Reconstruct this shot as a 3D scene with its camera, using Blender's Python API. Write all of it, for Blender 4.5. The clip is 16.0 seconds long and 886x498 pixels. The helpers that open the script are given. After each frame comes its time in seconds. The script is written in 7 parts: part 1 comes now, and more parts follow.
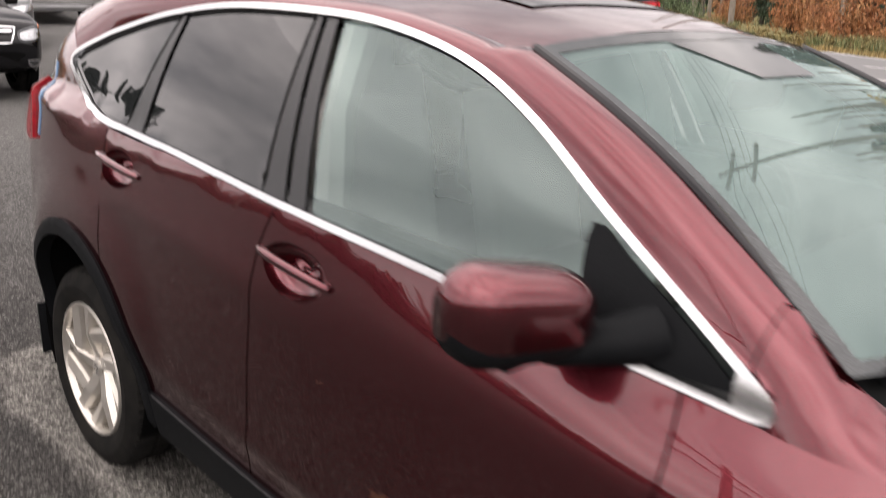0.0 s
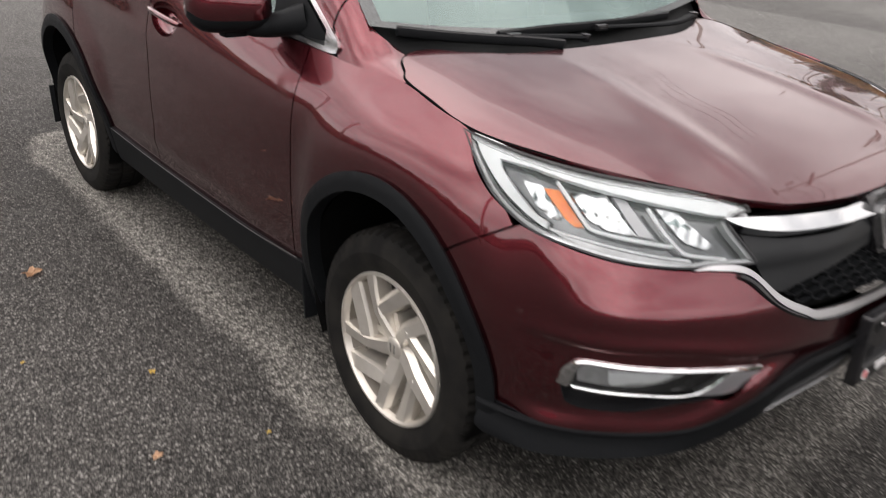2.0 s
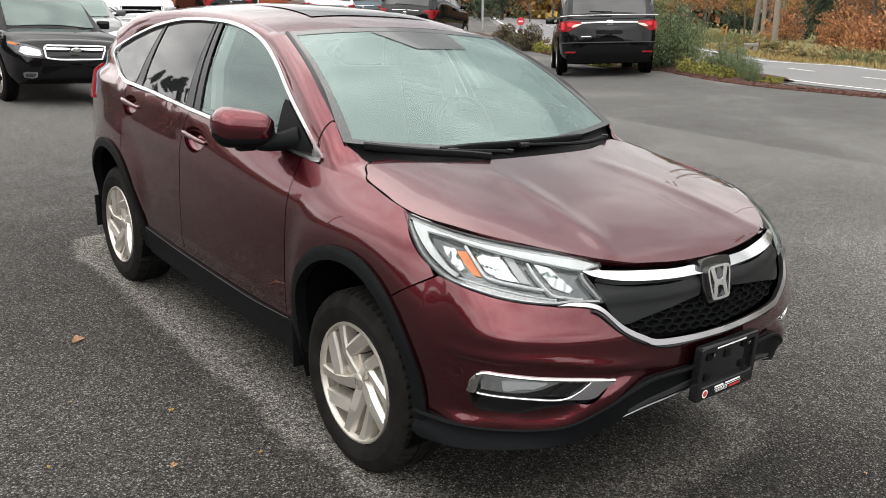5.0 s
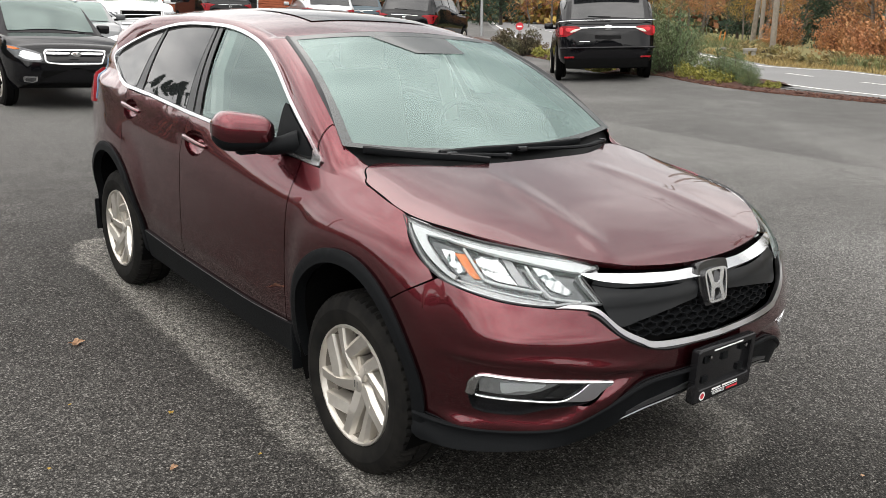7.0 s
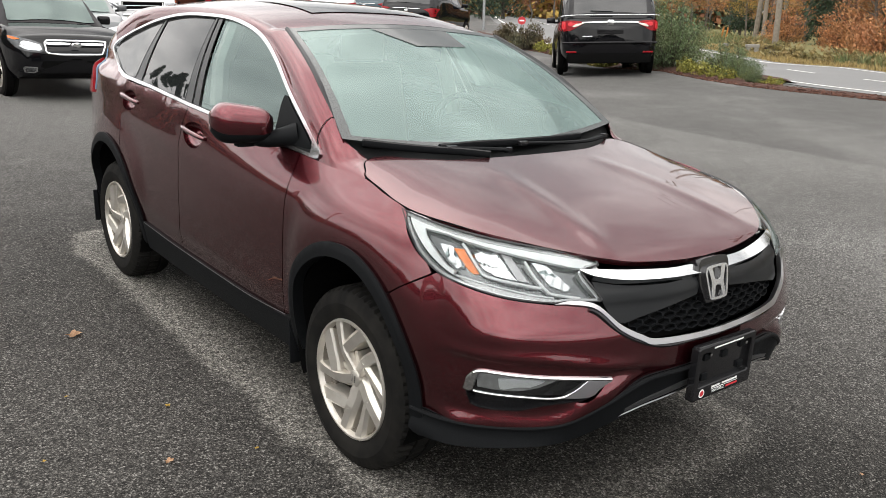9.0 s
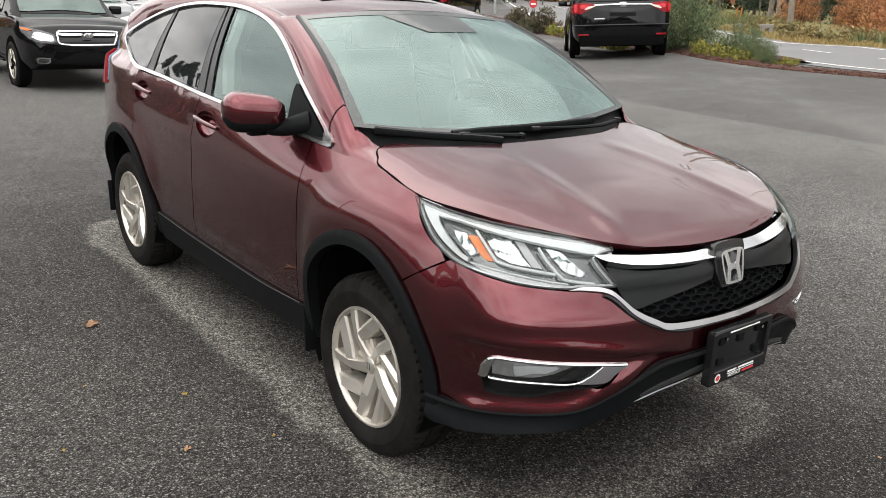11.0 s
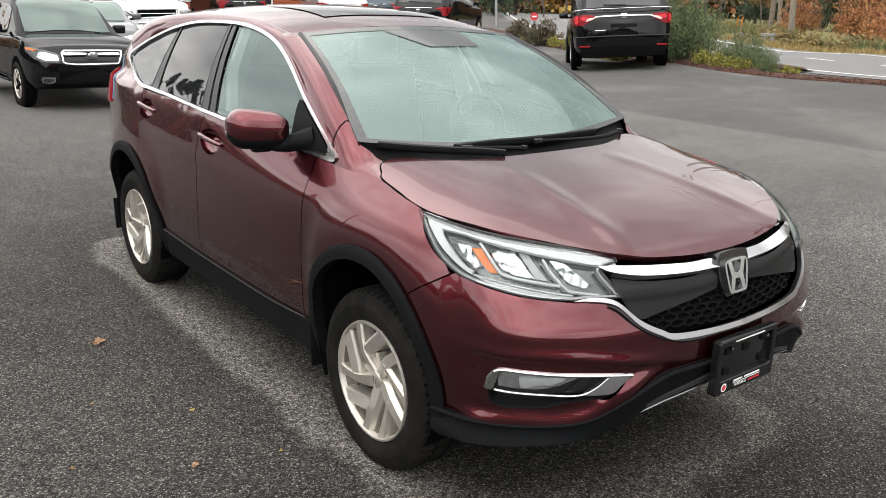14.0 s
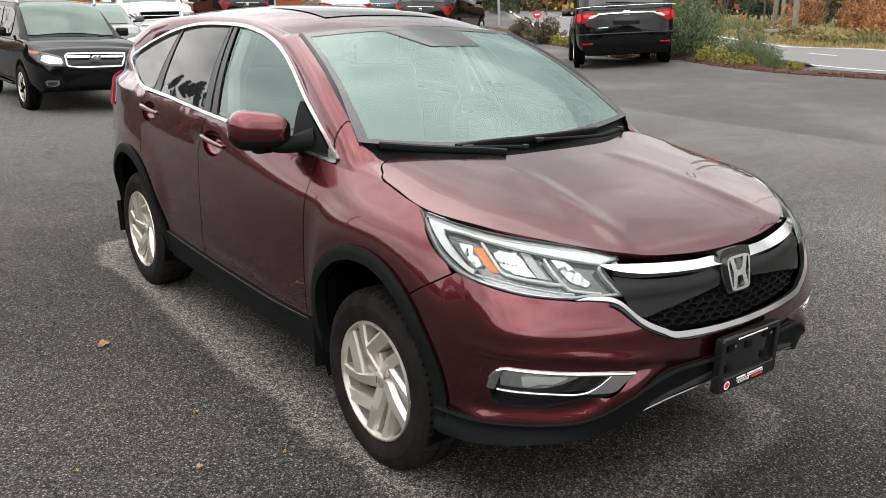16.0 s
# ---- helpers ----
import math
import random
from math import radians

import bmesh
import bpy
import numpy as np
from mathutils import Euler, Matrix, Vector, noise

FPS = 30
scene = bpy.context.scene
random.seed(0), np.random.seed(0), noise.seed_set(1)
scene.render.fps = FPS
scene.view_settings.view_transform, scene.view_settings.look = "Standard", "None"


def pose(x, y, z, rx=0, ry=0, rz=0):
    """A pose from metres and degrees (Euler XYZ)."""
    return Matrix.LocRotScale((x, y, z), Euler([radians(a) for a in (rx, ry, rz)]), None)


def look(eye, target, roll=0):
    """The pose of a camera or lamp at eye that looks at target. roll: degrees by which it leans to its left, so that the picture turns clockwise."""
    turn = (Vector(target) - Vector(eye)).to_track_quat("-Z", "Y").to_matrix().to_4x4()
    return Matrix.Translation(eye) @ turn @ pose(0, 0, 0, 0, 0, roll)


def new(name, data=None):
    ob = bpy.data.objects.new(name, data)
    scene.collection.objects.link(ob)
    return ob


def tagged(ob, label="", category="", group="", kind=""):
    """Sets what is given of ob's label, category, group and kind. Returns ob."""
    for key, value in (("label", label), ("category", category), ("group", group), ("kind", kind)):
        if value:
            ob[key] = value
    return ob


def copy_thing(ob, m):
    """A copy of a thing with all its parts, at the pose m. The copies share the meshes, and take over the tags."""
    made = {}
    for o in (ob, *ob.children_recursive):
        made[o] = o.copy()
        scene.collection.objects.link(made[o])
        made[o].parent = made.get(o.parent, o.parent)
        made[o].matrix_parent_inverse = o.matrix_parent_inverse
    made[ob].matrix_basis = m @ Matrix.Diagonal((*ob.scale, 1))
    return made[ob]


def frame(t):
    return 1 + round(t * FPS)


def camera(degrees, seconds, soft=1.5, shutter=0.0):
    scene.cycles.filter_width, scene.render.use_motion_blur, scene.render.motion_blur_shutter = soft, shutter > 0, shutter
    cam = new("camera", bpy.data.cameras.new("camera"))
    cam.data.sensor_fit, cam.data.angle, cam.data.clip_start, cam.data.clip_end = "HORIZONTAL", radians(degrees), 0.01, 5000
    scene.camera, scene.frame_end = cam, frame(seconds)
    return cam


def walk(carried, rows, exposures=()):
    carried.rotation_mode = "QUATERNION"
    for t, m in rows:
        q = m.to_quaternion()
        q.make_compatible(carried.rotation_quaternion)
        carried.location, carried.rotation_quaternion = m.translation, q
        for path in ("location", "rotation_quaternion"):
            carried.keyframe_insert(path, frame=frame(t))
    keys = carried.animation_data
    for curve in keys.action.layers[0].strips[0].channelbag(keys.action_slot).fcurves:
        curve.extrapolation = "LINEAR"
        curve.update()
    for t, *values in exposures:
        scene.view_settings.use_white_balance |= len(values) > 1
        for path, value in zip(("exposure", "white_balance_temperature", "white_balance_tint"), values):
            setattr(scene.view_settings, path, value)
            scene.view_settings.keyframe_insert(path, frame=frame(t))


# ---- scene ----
from mathutils.bvhtree import BVHTree
from mathutils.geometry import delaunay_2d_cdt
from mathutils.interpolate import poly_3d_calc

cam = camera(56.5, 16.0, soft=0.8, shutter=0.5)
PATH = [
    (0, (-1.915, -0.015, 1.662), (-0.537, 1.315, 1.086), 4.9),
    (0.5, (-1.963, -0.459, 1.65), (-0.622, 0.842, 0.937), 4.6),
    (1, (-2.075, -0.904, 1.655), (-0.728, 0.384, 0.929), 4.9),
    (1.5, (-2.097, -1.296, 1.614), (-0.827, 0.1, 0.949), 4.3),
    (2, (-2.14, -1.629, 1.604), (-0.928, -0.265, 0.786), 4.4),
    (2.5, (-2.256, -1.872, 1.61), (-0.993, -0.553, 0.796), 5.3),
    (3, (-2.331, -2.076, 1.654), (-1.069, -0.691, 0.954), 7.2),
    (3.5, (-2.329, -2.257, 1.684), (-1.124, -0.808, 1.015), 5.8),
    (4, (-2.438, -2.346, 1.706), (-1.229, -0.879, 1.086), 4.0),
    (4.5, (-2.48, -2.379, 1.702), (-1.246, -0.904, 1.153), 4.0),
    (7, (-2.499, -2.41, 1.701), (-1.258, -0.933, 1.173), 4.1),
    (7.5, (-2.486, -2.404, 1.7), (-1.247, -0.928, 1.164), 4.3),
    (8, (-2.482, -2.393, 1.696), (-1.24, -0.92, 1.159), 4.7),
    (10.5, (-2.48, -2.404, 1.699), (-1.261, -0.921, 1.136), 3.9),
    (11, (-2.479, -2.392, 1.7), (-1.27, -0.907, 1.123), 3.7),
    (11.5, (-2.481, -2.396, 1.702), (-1.278, -0.906, 1.125), 3.5),
    (12, (-2.479, -2.395, 1.702), (-1.284, -0.897, 1.128), 3.2),
    (12.5, (-2.483, -2.395, 1.708), (-1.291, -0.892, 1.141), 3.0),
    (13, (-2.479, -2.393, 1.706), (-1.284, -0.89, 1.147), 2.9),
    (13.5, (-2.475, -2.398, 1.715), (-1.279, -0.897, 1.154), 2.7),
    (14, (-2.485, -2.402, 1.705), (-1.281, -0.902, 1.157), 2.8),
    (14.5, (-2.488, -2.406, 1.708), (-1.289, -0.9, 1.165), 2.8),
    (15, (-2.48, -2.408, 1.714), (-1.282, -0.899, 1.174), 2.4),
    (15.5, (-2.481, -2.414, 1.712), (-1.283, -0.906, 1.175), 2.4),
    (16, (-2.476, -2.41, 1.709), (-1.282, -0.903, 1.158), 2.2),
]
walk(cam, [(t, look(eye, target, roll)) for t, eye, target, roll in PATH], [(0.0, 0.76, 6750, 20), (0.5, 0.75, 7250, 36), (1.0, 0.98, 7300, 38), (1.5, 0.80, 7000, 30), (2.0, 0.80, 6600, 16), (2.5, 1.06, 6450, 8), (3.0, 1.03, 6500, 9), (3.5, 0.80, 6500, 9), (4.5, 0.80, 6500, 11), (7.0, 0.83, 6500, 11), (16.0, 0.83, 6500, 11)])


# ---- light ----
def make_world():
    world = bpy.data.worlds.new("overcast_sky")
    scene.world = world
    world.use_nodes = True
    nt = world.node_tree
    nt.nodes.clear()
    out = nt.nodes.new("ShaderNodeOutputWorld")
    bg = nt.nodes.new("ShaderNodeBackground")
    sky = nt.nodes.new("ShaderNodeTexSky")
    sky.sky_type = "NISHITA"
    sky.sun_disc = False
    sky.sun_elevation, sky.sun_rotation = radians(38), radians(200)
    hsv = nt.nodes.new("ShaderNodeHueSaturation")
    hsv.inputs["Saturation"].default_value = 0.18
    co = nt.nodes.new("ShaderNodeTexCoord")
    stretch = nt.nodes.new("ShaderNodeMapping")
    stretch.inputs["Scale"].default_value = (1.0, 1.0, 2.6)
    clouds = nt.nodes.new("ShaderNodeTexNoise")
    clouds.inputs["Scale"].default_value = 2.2
    clouds.inputs["Detail"].default_value = 5.0
    clouds.inputs["Roughness"].default_value = 0.55
    ramp = nt.nodes.new("ShaderNodeValToRGB")
    ramp.color_ramp.elements[0].position, ramp.color_ramp.elements[0].color = 0.34, (0.30, 0.315, 0.33, 1)
    ramp.color_ramp.elements[1].position, ramp.color_ramp.elements[1].color = 0.66, (1.0, 1.0, 1.0, 1)
    cover = nt.nodes.new("ShaderNodeMix")
    cover.data_type = "RGBA"
    cover.inputs["Factor"].default_value = 0.78
    grey = nt.nodes.new("ShaderNodeMix")
    grey.data_type, grey.blend_type = "RGBA", "MULTIPLY"
    grey.inputs["Factor"].default_value = 1.0
    grey.inputs["B"].default_value = (12.0, 11.7, 11.15, 1)
    lk = nt.links.new
    lk(co.outputs["Generated"], stretch.inputs["Vector"])
    lk(stretch.outputs["Vector"], clouds.inputs["Vector"])
    lk(clouds.outputs["Fac"], ramp.inputs["Fac"])
    lk(ramp.outputs["Color"], grey.inputs["A"])
    lk(sky.outputs["Color"], hsv.inputs["Color"])
    lk(hsv.outputs["Color"], cover.inputs["A"])
    lk(grey.outputs["Result"], cover.inputs["B"])
    lk(cover.outputs["Result"], bg.inputs["Color"])
    # an overcast sky is brightest overhead
    high = nt.nodes.new("ShaderNodeSeparateXYZ")
    lk(co.outputs["Generated"], high.inputs[0])
    rise = nt.nodes.new("ShaderNodeMapRange")
    rise.inputs["From Min"].default_value, rise.inputs["From Max"].default_value = 0.0, 1.0
    rise.inputs["To Min"].default_value, rise.inputs["To Max"].default_value = 0.108, 0.176
    lk(high.outputs["Z"], rise.inputs["Value"])
    # and lighter towards the side where the sun stands behind the cloud
    side = nt.nodes.new("ShaderNodeMapRange")
    side.inputs["From Min"].default_value, side.inputs["From Max"].default_value = -1.0, 1.0
    side.inputs["To Min"].default_value, side.inputs["To Max"].default_value = 1.34, 0.70
    lk(high.outputs["X"], side.inputs["Value"])
    power = nt.nodes.new("ShaderNodeMath")
    power.operation = "MULTIPLY"
    lk(rise.outputs["Result"], power.inputs[0])
    lk(side.outputs["Result"], power.inputs[1])
    lk(power.outputs[0], bg.inputs["Strength"])
    lk(bg.outputs["Background"], out.inputs["Surface"])


make_world()
sun = new("sun", bpy.data.lights.new("sun", "SUN"))
sun.data.energy, sun.data.angle, sun.data.color = 0.8, radians(110), (1.0, 0.97, 0.92)
sun.matrix_world = look((-2, 1, 14), (0, 0, 0))


# ---- materials ----
def material(name, color, rough=0.5, metal=0.0, coat=0.0, coat_rough=0.03, grain=0.0, scale=40.0, bump=0.0, tint=None, patch=0.0, patch_scale=1.5, spec=0.5, trans=0.0, emit=0.0, ior=1.45, alpha=1.0, per_piece=0.0):
    """A Principled surface with variation at a fine and a coarse scale."""
    m = bpy.data.materials.new(name)
    m.use_nodes = True
    nt = m.node_tree
    p = nt.nodes["Principled BSDF"]
    p.inputs["Roughness"].default_value, p.inputs["Metallic"].default_value = rough, metal
    p.inputs["Coat Weight"].default_value, p.inputs["Coat Roughness"].default_value = coat, coat_rough
    p.inputs["Specular IOR Level"].default_value, p.inputs["IOR"].default_value = spec, ior
    p.inputs["Transmission Weight"].default_value, p.inputs["Alpha"].default_value = trans, alpha
    p.inputs["Base Color"].default_value = (*color, 1)
    if emit:
        p.inputs["Emission Color"].default_value, p.inputs["Emission Strength"].default_value = (*color, 1), emit
    lk = nt.links.new
    co = nt.nodes.new("ShaderNodeTexCoord")
    source = None
    fine = nt.nodes.new("ShaderNodeTexNoise")
    fine.inputs["Scale"].default_value, fine.inputs["Detail"].default_value = scale, 4.0
    lk(co.outputs["Object"], fine.inputs["Vector"])
    if grain or patch or per_piece:
        second = tint or tuple(c * 0.45 for c in color)
        coarse = nt.nodes.new("ShaderNodeTexNoise")
        coarse.inputs["Scale"].default_value, coarse.inputs["Detail"].default_value = patch_scale, 3.0
        lk(co.outputs["Object"], coarse.inputs["Vector"])
        def weight(src, amount):
            r = nt.nodes.new("ShaderNodeMapRange")
            r.inputs["From Min"].default_value, r.inputs["From Max"].default_value = 0.38, 0.66
            r.inputs["To Min"].default_value, r.inputs["To Max"].default_value = 0.0, amount
            lk(src, r.inputs["Value"])
            return r.outputs["Result"]
        source = None
        for src, amount in ((fine.outputs["Fac"], grain), (coarse.outputs["Fac"], patch)):
            if not amount:
                continue
            mix = nt.nodes.new("ShaderNodeMix")
            mix.data_type = "RGBA"
            lk(weight(src, amount), mix.inputs["Factor"])
            if source is None:
                mix.inputs["A"].default_value = (*color, 1)
            else:
                lk(source, mix.inputs["A"])
            mix.inputs["B"].default_value = (*second, 1)
            source = mix.outputs["Result"]
        if per_piece:
            info = nt.nodes.new("ShaderNodeNewGeometry")
            hsv = nt.nodes.new("ShaderNodeHueSaturation")
            r = nt.nodes.new("ShaderNodeMapRange")
            r.inputs["To Min"].default_value, r.inputs["To Max"].default_value = 1 - per_piece, 1 + per_piece
            lk(info.outputs["Random Per Island"], r.inputs["Value"])
            lk(r.outputs["Result"], hsv.inputs["Value"])
            if source is None:
                hsv.inputs["Color"].default_value = (*color, 1)
            else:
                lk(source, hsv.inputs["Color"])
            source = hsv.outputs["Color"]
        lk(source, p.inputs["Base Color"])
    if bump:
        b = nt.nodes.new("ShaderNodeBump")
        b.inputs["Strength"].default_value, b.inputs["Distance"].default_value = bump, 0.01
        lk(fine.outputs["Fac"], b.inputs["Height"])
        lk(b.outputs["Normal"], p.inputs["Normal"])
    return m


PAINT = material("dark_red_metallic_paint", (0.112, 0.0135, 0.020), 0.26, 0.95, 1.0, 0.02, grain=0.12, scale=900, tint=(0.24, 0.034, 0.044))
PAINT.node_tree.nodes["Principled BSDF"].inputs["Coat IOR"].default_value = 1.60


def weather_paint(m):
    """Damp and dust on the lacquer, and a few dark specks."""
    nt = m.node_tree
    p, lk = nt.nodes["Principled BSDF"], nt.links.new
    co = nt.nodes.new("ShaderNodeTexCoord")
    damp_or_shade, cells = nt.nodes.new("ShaderNodeTexNoise"), nt.nodes.new("ShaderNodeTexVoronoi")
    damp_or_shade.inputs["Scale"].default_value, damp_or_shade.inputs["Detail"].default_value = 5.0, 6.0
    cells.inputs["Scale"].default_value = 26.0
    for n in (damp_or_shade, cells):
        lk(co.outputs["Object"], n.inputs["Vector"])
    haze = nt.nodes.new("ShaderNodeMapRange")
    for key, v in (("From Min", 0.4), ("From Max", 0.75), ("To Min", 0.012), ("To Max", 0.06)):
        haze.inputs[key].default_value = v
    lk(damp_or_shade.outputs["Fac"], haze.inputs["Value"])
    lk(haze.outputs["Result"], p.inputs["Coat Roughness"])
    pick = nt.nodes.new("ShaderNodeSeparateColor")
    lk(cells.outputs["Color"], pick.inputs[0])
    few, near, both_of = (nt.nodes.new("ShaderNodeMath") for _ in range(3))
    few.operation, few.inputs[1].default_value = "GREATER_THAN", 0.90
    near.operation, near.inputs[1].default_value = "LESS_THAN", 0.055
    both_of.operation = "MULTIPLY"
    lk(pick.outputs[0], few.inputs[0])
    lk(cells.outputs["Distance"], near.inputs[0])
    lk(few.outputs[0], both_of.inputs[0])
    lk(near.outputs[0], both_of.inputs[1])
    mix = nt.nodes.new("ShaderNodeMix")
    mix.data_type = "RGBA"
    old = p.inputs["Base Color"].links[0].from_socket
    lk(both_of.outputs[0], mix.inputs["Factor"])
    lk(old, mix.inputs["A"])
    mix.inputs["B"].default_value = (0.02, 0.012, 0.012, 1)
    lk(mix.outputs["Result"], p.inputs["Base Color"])


weather_paint(PAINT)
BLACK_PLASTIC = material("textured_black_plastic", (0.0062, 0.0068, 0.0076), 0.50, grain=0.4, scale=300, tint=(0.013, 0.014, 0.015), bump=0.08, spec=0.075)
GLOSS_BLACK = material("gloss_black_trim", (0.010, 0.010, 0.011), 0.12)
RUBBER = material("tyre_rubber", (0.0085, 0.0083, 0.0080), 0.75, grain=0.5, scale=14, tint=(0.022, 0.0205, 0.018), bump=0.1, spec=0.08)
GRILLE_BLACK = material("satin_black_grille_plastic", (0.011, 0.012, 0.013), 0.34, grain=0.3, scale=200, spec=0.22)
CHROME = material("chrome", (0.82, 0.83, 0.84), 0.07, 1.0)
# ---- shape tools ----
def cr(values, u):
    """Catmull-Rom through rows of values at the parameters u, 0 to len - 1."""
    v = np.asarray(values, float)
    v = np.concatenate([2 * v[:1] - v[1:2], v, 2 * v[-1:] - v[-2:-1]])
    u = np.clip(np.asarray(u, float), 0, len(v) - 3 - 1e-9)
    i = u.astype(int)
    f = (u - i).reshape(-1, *([1] * (v.ndim - 1)))
    a, b, c, d = v[i], v[i + 1], v[i + 2], v[i + 3]
    return 0.5 * (2 * b + (c - a) * f + (2 * a - 5 * b + 4 * c - d) * f ** 2 + (3 * b - a - 3 * c + d) * f ** 3)


def graph(pairs):
    """A smooth function through (x, value) pairs."""
    xs, ys = np.array([p[0] for p in pairs], float), np.array([p[1] for p in pairs], float)
    slopes = np.gradient(ys, xs)
    def at(x):
        x = np.clip(x, xs[0], xs[-1])
        i = np.clip(np.searchsorted(xs, x) - 1, 0, len(xs) - 2)
        h = xs[i + 1] - xs[i]
        f = (x - xs[i]) / h
        return (2 * f ** 3 - 3 * f ** 2 + 1) * ys[i] + (f ** 3 - 2 * f ** 2 + f) * h * slopes[i] + (3 * f ** 2 - 2 * f ** 3) * ys[i + 1] + (f ** 3 - f ** 2) * h * slopes[i + 1]
    return at


def ease(v):
    v = max(0.0, min(1.0, v))
    return v * v * (3 - 2 * v)


class Skin:
    """A smooth surface on which panels are laid, given as a grid of points."""
    def __init__(self, grid):
        n, m = grid.shape[:2]
        self.points = [Vector(p) for p in grid.reshape(-1, 3)]
        self.faces = []
        for i in range(n - 1):
            for j in range(m - 1):
                a = i * m + j
                self.faces += [(a, a + m, a + m + 1), (a, a + m + 1, a + 1)]
        du, dv = np.gradient(grid, axis=0), np.gradient(grid, axis=1)
        nrm = np.cross(du, dv)
        nrm /= np.maximum(np.linalg.norm(nrm, axis=2, keepdims=True), 1e-9)
        self.normals = [Vector(p) for p in nrm.reshape(-1, 3)]
        self.tree = BVHTree.FromPolygons(self.points, self.faces)

    def drop(self, start, way):
        """The first place and normal that a ray meets; the nearest place when it misses."""
        place, n, index, d = self.tree.ray_cast(start, way)
        if place is None:
            best = None
            for k in range(3, 40):
                q = start + way * (0.1 * k)
                hit = self.tree.find_nearest(q)
                if best is None or hit[3] < best[3]:
                    best = hit
            place, n, index, d = best
        f = self.faces[index]
        w = poly_3d_calc([self.points[k] for k in f], place)
        n = sum((self.normals[k] * v for k, v in zip(f, w)), Vector())
        n.normalize()
        return place, (n if n.dot(way) < 0 else -n)


def grid_object(name, grid, mat, closed=False):
    n, m = grid.shape[:2]
    faces = [(i * m + j, (i + 1) * m + j, (i + 1) * m + j + 1, i * m + j + 1) for i in range(n - 1) for j in range(m - 1)]
    me = bpy.data.meshes.new(name)
    me.from_pydata([tuple(p) for p in grid.reshape(-1, 3)], [], faces)
    me.polygons.foreach_set("use_smooth", [True] * len(me.polygons))
    me.materials.append(mat)
    return new(name, me)


# ---- the red car's surface ----
# rails from the nose round the right-hand side to the tail: half width, y, z; y runs backwards from the front axle
NOSE_TO_TAIL = dict(
    bottom=[(0, -.84, .27), (.3, -.83, .26), (.55, -.77, .25), (.76, -.60, .25), (.85, -.40, .27), (.86, 0, .28), (.84, .45, .28), (.845, 1, .28), (.845, 1.6, .28), (.845, 2.2, .28), (.86, 2.62, .29), (.83, 3.02, .30), (.73, 3.33, .32), (.5, 3.52, .33), (0, 3.56, .33)],
    lip=[(0, -.90, .42), (.3, -.89, .42), (.57, -.82, .41), (.80, -.62, .40), (.885, -.40, .42), (.895, 0, .42), (.875, .45, .42), (.875, 1, .42), (.875, 1.6, .42), (.878, 2.2, .42), (.895, 2.62, .43), (.865, 3.02, .45), (.755, 3.39, .46), (.5, 3.59, .47), (0, 3.63, .47)],
    low=[(0, -.94, .60), (.30, -.93, .60), (.58, -.865, .61), (.815, -.69, .61), (.895, -.42, .61), (.91, 0, .60), (.90, .45, .58), (.90, 1, .58), (.90, 1.6, .58), (.905, 2.2, .60), (.915, 2.62, .62), (.88, 3.02, .64), (.765, 3.41, .64), (.5, 3.61, .64), (0, 3.64, .64)],
    middle=[(0, -.935, .74), (.30, -.92, .745), (.57, -.845, .76), (.812, -.675, .78), (.893, -.425, .80), (.912, 0, .80), (.908, .45, .78), (.907, 1, .77), (.908, 1.6, .78), (.912, 2.2, .80), (.915, 2.62, .82), (.878, 3.02, .84), (.765, 3.39, .86), (.5, 3.59, .86), (0, 3.62, .86)],
    crease=[(0, -.895, .86), (.28, -.88, .87), (.53, -.79, .90), (.77, -.60, .945), (.866, -.37, .963), (.885, .02, .98), (.895, .45, .98), (.897, 1, .985), (.90, 1.6, 1.0), (.90, 2.2, 1.03), (.895, 2.62, 1.05), (.86, 3.02, 1.07), (.76, 3.36, 1.09), (.48, 3.54, 1.09), (0, 3.57, 1.09)],
    shoulder=[(0, -.84, .945), (.27, -.80, .965), (.51, -.70, .998), (.72, -.485, 1.044), (.815, -.225, 1.073), (.80, .075, 1.106), (.815, .42, 1.13), (.85, 1, 1.16), (.87, 1.55, 1.19), (.865, 2.2, 1.215), (.85, 2.62, 1.235), (.81, 3.02, 1.25), (.71, 3.30, 1.26), (.45, 3.42, 1.26), (0, 3.46, 1.26)],
)
HOOD_SPINE = graph([(-.88, .925), (-.80, .968), (-.70, 1.0), (-.47, 1.055), (-.22, 1.098), (.075, 1.14), (.30, 1.165)])


def body_grid(nu=170, per=9):
    rails = np.array(list(NOSE_TO_TAIL.values()))
    u = np.linspace(0, rails.shape[1] - 1, nu)
    along = np.stack([cr(r, u) for r in rails])
    grid = cr(along, np.linspace(0, len(rails) - 1, per * (len(rails) - 1) + 1)).transpose(1, 0, 2)
    grid[..., 0] *= -1
    return grid


def hood_height(x, y):
    rise = np.clip((y + .12) / .32, 0, 1)
    return HOOD_SPINE(y) - 0.034 * (np.abs(x) / 0.8) ** 5 - .006 * (x / .8) ** 2 + .017 * rise ** 2.2 * (np.abs(x) / .73) ** 3


def hood_grid():
    x = np.linspace(-.9, .9, 73)
    y = np.linspace(-.88, .30, 60)
    X, Y = np.meshgrid(x, y, indexing="ij")
    return np.stack([X, Y, hood_height(X, Y)], axis=-1)


